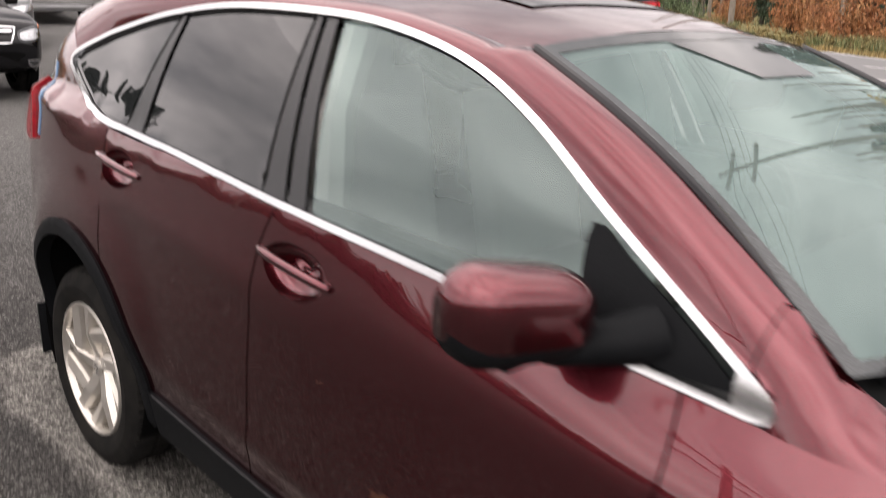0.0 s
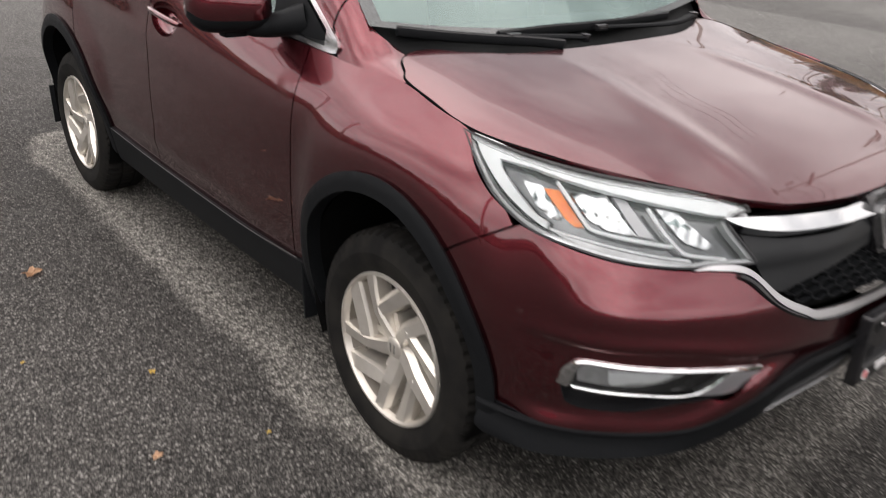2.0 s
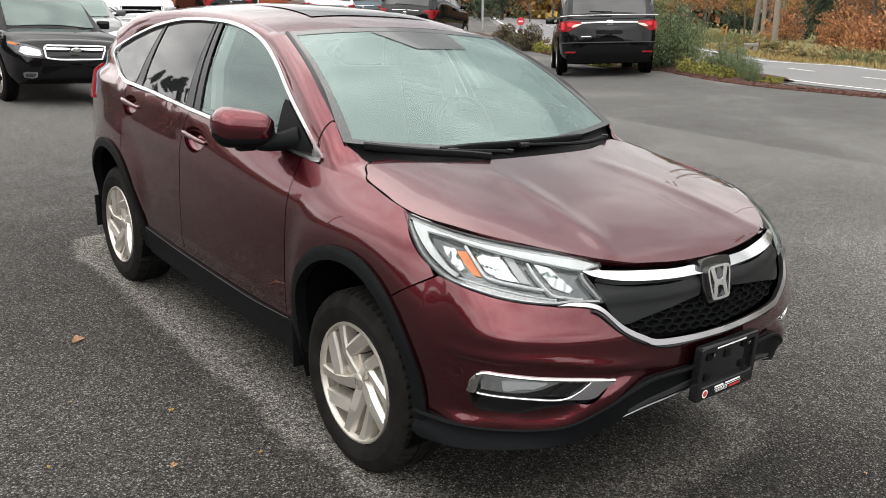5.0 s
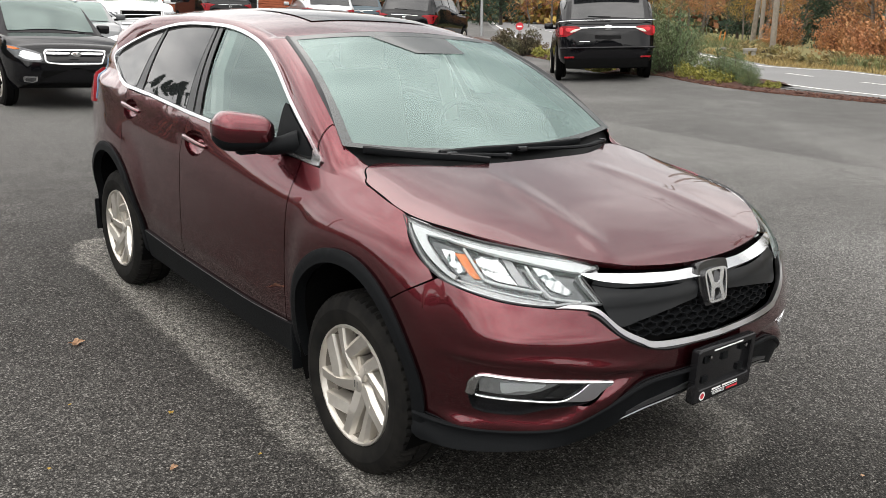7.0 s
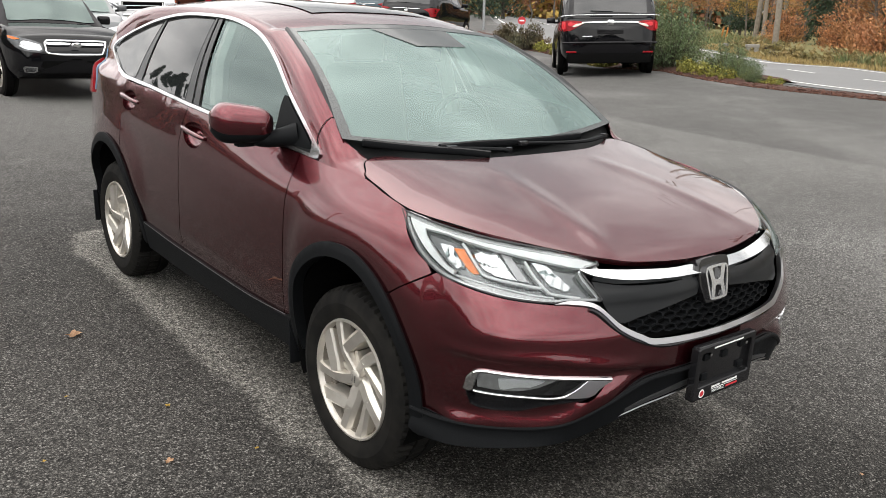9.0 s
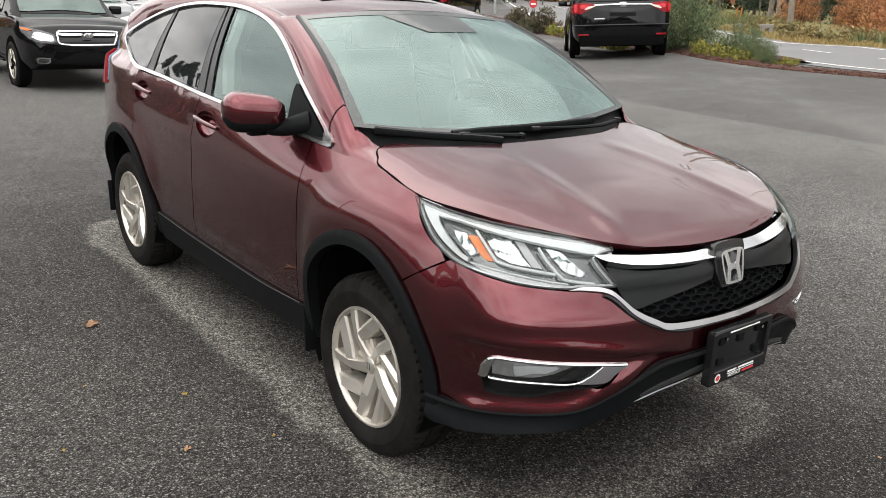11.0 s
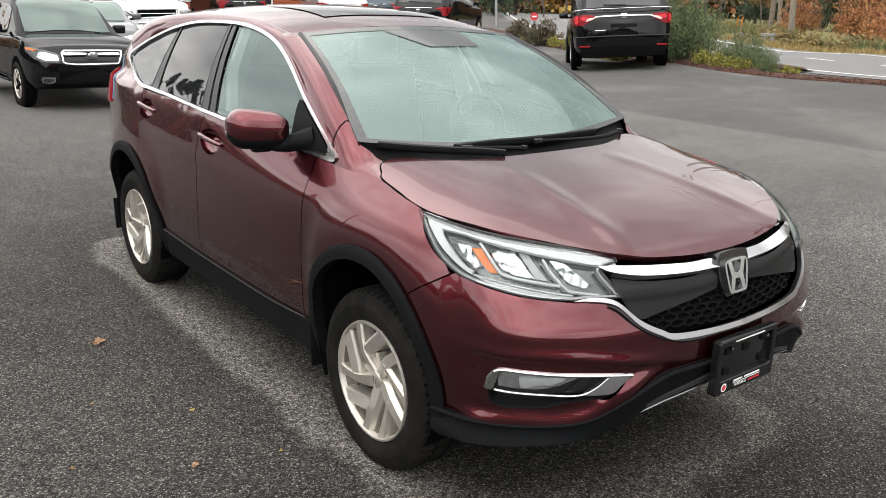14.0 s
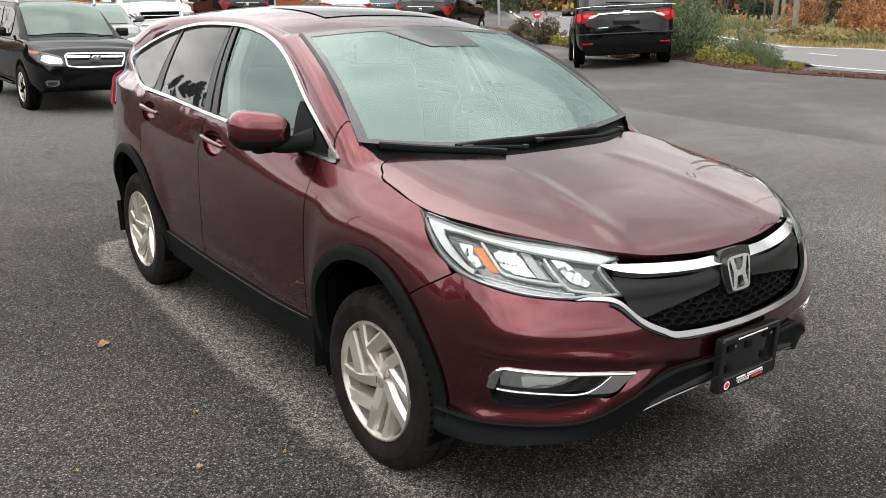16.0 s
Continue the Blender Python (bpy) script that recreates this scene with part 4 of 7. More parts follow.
    # wheel housings and floor
    for cy, cz in (ARCH_F, ARCH_R):
        bm = bmesh.new()
        prof = arc(cy, cz, .402, -30, 210, 40)
        rows = [[bm.verts.new((x, y, z)) for y, z in prof] for x in (-.885, -.75, -.55)]
        for p, r in zip(rows, rows[1:]):
            for j in range(len(p) - 1):
                bm.faces.new((p[j], p[j + 1], r[j + 1], r[j]))
        bm.faces.new(rows[-1])
        both(part("wheel_housing", bm, UNDER, car))
    bm = box_bm(1.46, 3.75, .22, .04, (0, 1.42, .38))
    part("underbody", bm, UNDER, car)
    # added plate, out of sight, that keeps light from under the front bumper
    rows = [[(sx * w, y, z) for sx in np.linspace(-1, 1, 9)] for y, w, z in ((-.88, .40, .47), (-.80, .52, .40), (-.62, .66, .34), (-.40, .74, .31))]
    loft("splash_shield", rows, UNDER, car)
    for y in (.42, 3.04):
        bm = box_bm(.20, .012, .20, .004, (-.79, y + .06, .335))
        for v in bm.verts:
            v.co.y += (.44 - v.co.z) * -.10
        both(part("mud_flap", bm, BLACK_PLASTIC, car))
    # window trim, glass and pillars
    ring_in = inset(DLO, .0145)
    ring_in = ring_in[ring_in[:, 0] > .418]
    both(sheet("window_trim", lay(DLO, SIDE_ON, SIDE, .02, [ring_in], lift=.008, depth=.016), SATIN, car, "bright chrome window surround"))
    gl = inset(DLO, .017)
    def cut(y_lo, y_hi):
        """The part of the window between two leaning lines, each given at z = 1.2 and at z = 1.55."""
        return [tuple(p) for p in gl if y_lo[0] + (y_lo[1] - y_lo[0]) * (p[1] - 1.2) / .35 < p[0] < y_hi[0] + (y_hi[1] - y_hi[0]) * (p[1] - 1.2) / .35]
    def pane(name, lo, hi, mat, label, lift=-.006):
        pts = np.array(cut(lo, hi))
        c = pts.mean(0)
        pts = pts[np.argsort(np.arctan2((pts[:, 1] - c[1]) * 2, pts[:, 0] - c[0]))]
        return both(sheet(name, lay(outline([tuple(p) for p in pts[:1]], *[[tuple(p)] for p in pts[1:]], step=.03), SIDE_ON, SIDE, .05, lift=lift, depth=.004), mat, car, label))
    pane("front_side_window", (.60, .60), (1.425, 1.575), GLASS, "lightly tinted front door glass")
    pane("rear_side_window", (1.60, 1.685), (2.235, 2.28), TINT, "dark tinted rear door glass")
    pane("quarter_window", (2.37, 2.325), (3.2, 3.2), TINT, "dark tinted rear quarter glass")
    for nm, lo, hi, lift in (("door_pillar", (1.425, 1.575), (1.508, 1.638), .0), ("door_pillar", (1.510, 1.640), (1.60, 1.685), .0), ("rear_pillar", (2.24, 2.285), (2.365, 2.32), -.003)):
        pane(nm, lo, hi, PILLAR_BLACK, "black window pillar cover", lift)
    sail = outline([(.432, 1.150), (.50, 1.146), (.69, 1.156)], [(.715, 1.20), (.735, 1.325)], [(.66, 1.292), (.53, 1.222), (.44, 1.165)])
    both(sheet("mirror_sail", lay(sail, SIDE_ON, SIDE, .03, lift=.004, depth=.01), BLACK_PLASTIC, car, "black triangular mirror base"))
    # windscreen with its dark border
    s, v = np.meshgrid(np.linspace(.004, .996, 40), np.linspace(.01, .995, 30), indexing="ij")
    G = screen_grid()
    def on_screen(a, b):
        """A place on the windscreen; a from right to left, b from the cowl to the roof."""
        i, j = np.asarray(a) * (G.shape[0] - 1), np.asarray(b) * (G.shape[1] - 1)
        i0, j0 = np.clip(i.astype(int), 0, G.shape[0] - 2), np.clip(j.astype(int), 0, G.shape[1] - 2)
        fi, fj = (i - i0)[..., None], (j - j0)[..., None]
        return G[i0, j0] * (1 - fi) * (1 - fj) + G[i0 + 1, j0] * fi * (1 - fj) + G[i0, j0 + 1] * (1 - fi) * fj + G[i0 + 1, j0 + 1] * fi * fj
    ws = grid_object("windscreen", on_screen(s, v), SCREEN_GLASS)
    ws.parent = car
    tagged(ws, "clear windscreen with greenish cloudy reflections")
    for a0, a1, b0, b1 in ((.0, .028, 0, 1), (.972, 1, 0, 1), (.028, .972, .955, 1), (.028, .972, 0, .03)):
        s, v = np.meshgrid(np.linspace(a0, a1, 30), np.linspace(b0, b1, 30), indexing="ij")
        o = grid_object("screen_border", on_screen(s, v) + np.array((0, -.0012, .002)), FRIT)
        o.parent = ws
    s, v = np.meshgrid(np.linspace(0, 1, 14), np.linspace(.77, .95, 8), indexing="ij")
    o = grid_object("sensor_cover", on_screen(.47 - .13 * (v - .77) / .18 + s * (.23 + .13 * (v - .77) / .18), v) + np.array((0, -.0018, .003)), FRIT)
    o.parent = ws
    # cowl under the wipers
    rows = []
    for x in np.linspace(-.76, .76, 30):
        y0, y1 = .05 + .14 * (x / .76) ** 2, .25 + .085 * (x / .76) ** 2
        z0 = float(hood_height(x, y0)) - .045
        rows.append([(x, y0 + (y1 - y0) * k, z0 + (1.156 + .050 * (x / .76) ** 2 - z0) * k ** 2.2) for k in np.linspace(0, 1, 8)])
    loft("cowl", rows, COWL, car, "black plastic cowl under the windscreen")
    # wipers
    for nm, arm, blade in (("wiper", [(-.06, .13, 1.152), (-.18, .145, 1.162), (-.34, .165, 1.172)], [(-.69, .272, 1.196), (-.54, .225, 1.178), (-.40, .175, 1.166), (-.30, .135, 1.160), (-.20, .09, 1.150)]),
                           ("wiper", [(.62, .21, 1.165), (.40, .15, 1.160), (.05, .165, 1.170)], [(-.38, .19, 1.172), (-.20, .185, 1.176), (0, .185, 1.174), (.22, .19, 1.174), (.45, .205, 1.176)])):
        bl = np.array(cr(blade, np.linspace(0, 4, 24)))
        wp = part(nm, tube_bm(cr(arm, np.linspace(0, 2, 10)), [.017 - .0006 * k for k in range(10)], 8, flat=.6), BLACK_PLASTIC, car, "black windscreen wiper")
        part("wiper_blade", tube_bm(bl, .0115, 8, flat=1.4), BLACK_PLASTIC, wp)
        part("wiper_spine", tube_bm(bl + np.array((0, -.004, .011)), .005, 6), GLOSS_BLACK, wp)
        bm = box_bm(.05, .03, .022, .006, tuple(arm[-1]))
        part("wiper_joint", bm, GLOSS_BLACK, wp)
        bm, rings = lathe_bm([(-.012, .004), (-.012, .016), (.012, .018), (.014, .003)], 14)
        for vv in bm.verts:
            vv.co = Vector((vv.co.y, vv.co.z, vv.co.x)) + Vector(arm[0])
        part("wiper_pivot", bm, GLOSS_BLACK, wp)
    # door mirrors
    bm = bmesh.new()
    rings = []
    for k in range(13):
        f = k / 12
        x = -.862 - .222 * f
        env = max(.16, 1 - abs(2 * f - .95) ** 4.6 * .84) ** .5
        zc = 1.214 + .008 * f
        ring = []
        for m_ in range(24):
            a = m_ * math.tau / 24
            cy, cz = math.cos(a), math.sin(a)
            py = .080 * env * (abs(cy) ** .8) * (1 if cy > 0 else -1)
            pz = (.070 + .020 * f) * env * (abs(cz) ** .58) * (1 if cz > 0 else -1)
            if cy > 0:
                py *= .5
            ring.append(bm.verts.new((x + .25 * py, .690 + .085 * f + py, zc + pz)))
        rings.append(ring)
    lower = []
    for p, r in zip(rings, rings[1:]):
        for j in range(24):
            f = bm.faces.new((p[j], p[(j + 1) % 24], r[(j + 1) % 24], r[j]))
            if math.sin((j + .5) * math.tau / 24) < -.30:
                lower.append(f)
    bm.faces.new(rings[0])
    bm.faces.new(rings[-1])
    bmesh.ops.recalc_face_normals(bm, faces=bm.faces)
    me = bpy.data.meshes.new("mirror_shell")
    for f in bm.faces:
        f.smooth = True
        f.material_index = 0
    for f in lower:
        f.material_index = 1
    bm.to_mesh(me)
    bm.free()
    mh = link("door_mirror", me, [PAINT, BLACK_PLASTIC], car, "red door mirror with a black lower half")
    m2 = mirrored(mh)
    m2.location = (-.07, .06, -.02)
    bm = box_bm(.075, .05, .03, .008, (-.955, .735, 1.136))
    part("mirror_camera", bm, BLACK_PLASTIC, mh)
    arm = tube_bm(cr([(-.79, .585, 1.185), (-.84, .62, 1.172), (-.87, .66, 1.160), (-.93, .70, 1.155)], np.linspace(0, 3, 12)), [.062, .058, .054, .050, .047, .045, .044, .043, .042, .040, .038, .03], 14, flat=.85)
    y_ = part("mirror_arm", arm, BLACK_PLASTIC, mh)
    mirrored(y_).parent = m2
    # headlamps
    lamp = outline(uz((-.812, -.178, 1.058), (-.787, -.307, 1.045), (-.713, -.472, 1.026), (-.593, -.618, 1.004), (-.470, -.728, .980)), uz((-.455, -.758, .955), (-.515, -.745, .945)), uz((-.520, -.745, .940), (-.500, -.828, .866)),
                   uz((-.51, -.83, .858), (-.60, -.775, .860), (-.643, -.748, .857), (-.739, -.655, .868), (-.808, -.555, .886), (-.851, -.447, .905), (-.859, -.348, .948), (-.842, -.266, 1.000)), step=.015)
    hl = sheet("headlamp", lay(lamp, CORNER_ON, BODY, .02, lift=-.034, depth=.02), LAMP_GREY, car, "large clear headlamp with amber indicator")
    inner = inset(lamp, .008)
    sheet("lens", lay(lamp, CORNER_ON, BODY, .02, lift=-.001, depth=.0), LENS, hl)
    sheet("lens_edge", lay(lamp, CORNER_ON, BODY, .02, [inset(lamp, .011)], lift=-.008, depth=.02), LAMP_CLEAR, hl, "grey edge of the lamp glass")
    sheet("lamp_seal", lay(lamp, CORNER_ON, BODY, .02, [inset(lamp, .004)], lift=.001, depth=.035), GLOSS_BLACK, hl)
    strip = outline(uz((-.820, -.222, 1.058), (-.809, -.286, 1.053), (-.787, -.384, 1.041), (-.742, -.478, 1.031), (-.686, -.556, 1.020), (-.622, -.624, 1.007), (-.552, -.686, .993), (-.479, -.737, .978)), uz((-.466, -.770, .950), (-.535, -.738, .954)),
                    uz((-.597, -.691, .967), (-.665, -.628, .983), (-.726, -.556, .999), (-.775, -.471, 1.013), (-.800, -.403, 1.022)), uz((-.828, -.324, 1.024), (-.839, -.342, 1.009), (-.852, -.404, .974), (-.852, -.468, .939)),
                    uz((-.845, -.509, .925), (-.851, -.508, .913)), uz((-.860, -.450, .932), (-.864, -.390, .959), (-.857, -.325, .994), (-.838, -.261, 1.030)), step=.015)
    sheet("light_strip", lay(strip, CORNER_ON, BODY, .016, lift=-.010, depth=.012, relief=lambda a, b, p: .0012 * math.sin(a * 160 + b * 260)), LAMP_WHITE, hl, "white light guide along the lamp's edge")
    low_strip = outline(uz((-.846, -.520, .912), (-.818, -.582, .905), (-.762, -.656, .892), (-.695, -.717, .878)), uz((-.635, -.757, .871), (-.665, -.748, .862)), uz((-.723, -.704, .872), (-.786, -.639, .886), (-.835, -.557, .901)), step=.015)
    sheet("lower_light_strip", lay(low_strip, CORNER_ON, BODY, .02, lift=-.016, depth=.010), LAMP_CLEAR, hl, "dull clear strip along the lamp's lower edge")
    part("bright_edge", tube_bm(on_front([(-.846, -.516, .914), (-.818, -.578, .908), (-.762, -.652, .896), (-.695, -.713, .882), (-.64, -.755, .873)], -.012), .003, 6), LAMP_WHITE, hl)
    part("bright_edge", tube_bm(on_front([(-.852, -.505, .900), (-.80, -.605, .886), (-.74, -.68, .873), (-.66, -.742, .862)], -.010), .0025, 6), REFLECTOR, hl)
    def facets(a, b, p):
        """Stepped facets of a lamp's reflector."""
        return .006 * ((a * 38) % 1.0) + .004 * ((b * 46 + a * 9) % 1.0)
    for nm, mat, lft, cs in (("indicator_bowl", REFLECTOR, -.032, ((-.831, -.400, 1.000), (-.811, -.448, 1.000), (-.830, -.526, .938), (-.842, -.504, .935), (-.847, -.459, .955))),
                             ("indicator_lens", AMBER, -.024, ((-.814, -.453, .995), (-.794, -.485, .997), (-.802, -.577, .932), (-.816, -.558, .930), (-.822, -.535, .942))),
                             ("main_reflector", REFLECTOR, -.032, ((-.778, -.505, .998), (-.720, -.564, .998), (-.717, -.666, .924), (-.765, -.618, .932), (-.787, -.578, .948))),
                             ("reflector_side", SILVER_TRIM, -.026, ((-.711, -.577, .995), (-.691, -.602, .989), (-.687, -.690, .919), (-.715, -.667, .924))),
                             ("high_reflector", REFLECTOR, -.032, ((-.645, -.652, .975), (-.607, -.685, .966), (-.568, -.771, .900), (-.588, -.767, .893), (-.630, -.731, .911)))):
        p = uz(*cs)
        sheet(nm, lay(outline(*[[v] for v in p], step=.010), CORNER_ON, BODY, .009, lift=lft, depth=.02, relief=facets if mat is REFLECTOR else None), mat, hl)
    for cs in (((-.787, -.472, 1.006), (-.795, -.518, .981), (-.797, -.572, .941), (-.788, -.600, .926), (-.709, -.684, .909), (-.663, -.719, .901)), ((-.669, -.642, .972), (-.668, -.689, .933), (-.652, -.730, .896), (-.635, -.748, .884), (-.561, -.794, .872))):
        p = uz(*cs)
        pts = []
        for a, b in cr(p, np.linspace(0, len(p) - 1, 24)):
            q, n_ = BODY.drop(CORNER_ON[0] + CORNER_ON[1] * float(a) + CORNER_ON[2] * float(b), CORNER_ON[3])
            pts.append(q - n_ * .014)
        part("bright_edge", tube_bm(pts, .0045, 6), LAMP_WHITE, hl)
    kids = list(hl.children)
    other = mirrored(hl)
    for k in kids:
        mirrored(k).parent = other
    # grille
    mouth_all = outline(uz((-.455, -.765, .958), (-.36, -.80, .958), (-.23, -.828, .952), (0, -.845, .950)), [(.85 * R2, .94), (.93 * R2, .71)], uz((0, -.937, .702), (-.135, -.934, .706), (-.333, -.916, .722), (-.392, -.903, .742), (-.466, -.875, .780), (-.52, -.83, .85)), uz((-.515, -.80, .87), (-.525, -.75, .94)))
    sheet("grille", lay(mouth_all, CORNER_ON, BODY, .03, twin=True, lift=-.040, depth=.0), UNDER, car, "black grille with a chrome bar and a mesh")
    grille = [o for o in car.children if o.name.startswith("grille")][0]
    bar = outline(uz((-.530, -.741, .944), (-.474, -.765, .944), (-.335, -.817, .934), (-.188, -.846, .925), (-.085, -.853, .922)), uz((-.075, -.870, .894), (-.237, -.863, .899), (-.400, -.826, .909), (-.500, -.776, .926)), step=.015)
    both(sheet("chrome_bar", lay(bar, CORNER_ON, BODY, .02, lift=.010, depth=.03, relief=lambda u, z, p: -.35 * (z - float(BAR_MID(u)))), CHROME, grille, "thick chrome grille bar"))
    blank = outline(uz((-.512, -.79, .918), (-.40, -.835, .900), (-.24, -.868, .890), (-.08, -.88, .886)), uz((-.08, -.89, .835), (-.24, -.885, .818), (-.36, -.870, .800), (-.455, -.875, .792), (-.505, -.832, .862)), step=.02)
    both(sheet("grille_panel", lay(blank, CORNER_ON, BODY, .02, lift=-.012, depth=.03, relief=lambda u, z, p: .012 * math.exp(-((z - .875) / .02) ** 2)), GRILLE_BLACK, grille, "smooth black grille panel"))
    # mesh of six-sided cells
    bm = bmesh.new()
    cell, high = .034, .0145
    for row in range(6):
        for col in range(-16, 17):
            x = (col + .5 * (row % 2)) * cell * 1.75
            z = .722 + row * high * 1.5 + .10 * abs(x)
            if abs(x) > .40 or z > .815 + .0 * abs(x):
                continue
            ring_o, ring_i = [], []
            for k in range(6):
                a = k * math.tau / 6 + math.pi / 6
                for rr, lst in ((1.0, ring_o), (.86, ring_i)):
                    px, pz = x + cell * rr * math.cos(a), z + high * rr * math.sin(a)
                    q, n_ = BODY.drop(Vector((px, -3, pz)), Vector((0, 1, 0)))
                    if abs(px) > 0 and px > 0:
                        q, n_ = BODY.drop(Vector((-px, -3, pz)), Vector((0, 1, 0)))
                        q, n_ = Vector((-q.x, q.y, q.z)), Vector((-n_.x, n_.y, n_.z))
                    lst.append(q - n_ * .022)
            vo = [bm.verts.new(p) for p in ring_o]
            vi = [bm.verts.new(p) for p in ring_i]
            vb = [bm.verts.new(p + Vector((0, .028, 0))) for p in ring_i]
            for k in range(6):
                bm.faces.new((vo[k], vo[(k + 1) % 6], vi[(k + 1) % 6], vi[k]))
                bm.faces.new((vi[k], vi[(k + 1) % 6], vb[(k + 1) % 6], vb[k]))
    part("grille_mesh", bm, BLACK_PLASTIC, grille, "black honeycomb mesh", smooth=False)
    trim = outline(uz((-.640, -.752, .853), (-.60, -.785, .862), (-.53, -.826, .850), (-.466, -.877, .789), (-.392, -.905, .750), (-.333, -.918, .730), (-.135, -.936, .715), (0, -.938, .711)), [(.939 * R2, .705)], uz((0, -.938, .694), (-.135, -.936, .698), (-.333, -.918, .711), (-.392, -.905, .732), (-.466, -.877, .772), (-.53, -.826, .837), (-.60, -.78, .852)), step=.012)
    sheet("chrome_lower_trim", lay(trim, CORNER_ON, BODY, .012, twin=True, lift=.012, depth=.02, relief=lambda u, z, p: max(-.011, min(.011, -.30 * (z - float(TRIM_Z(u)))))), DULL_CHROME, grille, "dull chrome strip under the grille")
    seal = [(u, float(TRIM_Z(u)) - .013) for u in np.linspace(.19, .66, 46)]
    line = [q + n_ * .004 for q, n_ in (BODY.drop(CORNER_ON[0] + CORNER_ON[1] * u + CORNER_ON[2] * z, CORNER_ON[3]) for u, z in seal)]
    both(part("trim_seal", tube_bm(line, .0075, 6), GLOSS_BLACK, grille))
    # badge
    hood_top = outline([(-.085, .925), (-.06, .945), (.06, .945), (.085, .925)], [(.085, .86), (.06, .80)], [(.055, .795), (-.055, .795)], [(-.06, .80), (-.085, .86)], step=.012)
    FACE = Skin(np.stack(np.meshgrid(np.linspace(-.2, .2, 9), np.linspace(.7, 1.0, 13), indexing="ij"), axis=-1)[..., [0, 0, 1]] * (1, 0, 1) + np.array((0, -.905, 0)) + np.stack([np.zeros((9, 13)), np.linspace(-.03, .045, 13)[None].repeat(9, 0), np.zeros((9, 13))], axis=-1))
    sheet("badge_mount", lay(hood_top, FRONT_ON, FACE, .02, lift=.0, depth=.06), GLOSS_BLACK, grille)
    frame_o = outline([(-.060, .912), (-.045, .918), (0, .920), (.045, .918), (.060, .912), (.064, .895), (.058, .850), (.050, .812), (.038, .804), (0, .802), (-.038, .804), (-.050, .812), (-.058, .850), (-.064, .895)], step=.006)
    bd = sheet("badge", lay(frame_o, FRONT_ON, FACE, .02, [inset(frame_o, .0085)], lift=.012, depth=.012), SATIN, grille, "chrome emblem in a rounded frame")
    for sx in (-1, 1):
        leg = outline([(sx * .050, .911)], [(sx * .027, .911)], [(sx * .0135, .868)], [(sx * .0135, .850)], [(sx * .024, .811)], [(sx * .042, .811)], [(sx * .033, .862)], step=.008)
        sheet("badge_leg", lay(leg, FRONT_ON, FACE, .02, lift=.012, depth=.012), SATIN, bd)
    sheet("badge_bridge", lay(outline([(-.018, .874)], [(0, .868)], [(.018, .874)], [(.019, .846)], [(0, .851)], [(-.019, .846)], step=.008), FRONT_ON, FACE, .02, lift=.011, depth=.012), SATIN, bd)
    # fog lamps
    fg = sheet("fog_lamp", lay(fog_cut, CORNER_ON, BODY, .02, lift=-.045, depth=.0), GLOSS_BLACK, car, "fog lamp in a chrome bezel")
    sheet("recess_wall", lay(fog_cut, CORNER_ON, BODY, .02, [inset(fog_cut, .003)], lift=-.004, depth=.045), GLOSS_BLACK, fg)
    wall = outline(uz((-.850, -.630, .622), (-.80, -.70, .624), (-.70, -.783, .622), (-.56, -.868, .616)), uz((-.60, -.85, .585), (-.63, -.83, .565), (-.744, -.745, .560), (-.83, -.648, .556), (-.853, -.61, .565)), step=.015)
    sheet("fog_reflector", lay(outline(uz((-.838, -.640, .560), (-.840, -.645, .618)), uz((-.80, -.70, .620), (-.715, -.782, .617), (-.655, -.822, .613)), uz((-.700, -.788, .580), (-.755, -.735, .561)), step=.012), CORNER_ON, BODY, .012, lift=-.022, depth=.02), LAMP_CLEAR, fg, "cream fog lamp reflector")
    sheet("fog_bulb_lens", lay(outline(uz((-.800, -.700, .608), (-.770, -.738, .614), (-.690, -.798, .611)), uz((-.722, -.772, .586), (-.755, -.742, .583), (-.790, -.706, .570)), step=.012), CORNER_ON, BODY, .010, lift=-.014, depth=.012), LAMP_WHITE, fg, "bright fog lamp lens")
    sheet("fog_divider", lay(outline(uz((-.640, -.830, .612), (-.615, -.842, .611)), uz((-.665, -.812, .560), (-.690, -.795, .556)), step=.012), CORNER_ON, BODY, .012, lift=-.016, depth=.012), GLOSS_BLACK, fg)
    sheet("fog_lens", lay(wall, CORNER_ON, BODY, .02, lift=-.008, depth=0), LENS, fg)
    def bezel(name, pts, r):
        line = []
        for a, b in cr(uz(*pts), np.linspace(0, len(pts) - 1, 26)):
            q, n_ = BODY.drop(CORNER_ON[0] + CORNER_ON[1] * float(a) + CORNER_ON[2] * float(b), CORNER_ON[3])
            line.append(q - n_ * .008)
        return part(name, tube_bm(line, r, 8), CHROME, fg, "chrome fog lamp bezel")
    bezel("bezel_top", [(-.855, -.61, .560), (-.852, -.62, .60), (-.838, -.652, .630), (-.80, -.71, .634), (-.70, -.79, .629), (-.58, -.86, .622), (-.490, -.897, .611)], .0075)
    bezel("bezel_bottom", [(-.842, -.635, .554), (-.83, -.648, .552), (-.744, -.750, .552), (-.665, -.812, .549), (-.625, -.838, .560), (-.595, -.854, .582), (-.568, -.868, .612)], .005)
    tri = outline(uz((-.568, -.870, .617), (-.486, -.898, .612)), uz((-.524, -.884, .583), (-.553, -.868, .553)), uz((-.632, -.828, .553), (-.599, -.852, .582)), step=.012)
    wing_end = outline(uz((-.856, -.600, .556), (-.846, -.632, .628)), uz((-.828, -.668, .632), (-.838, -.645, .615)), uz((-.842, -.632, .560), (-.845, -.618, .550)), step=.012)
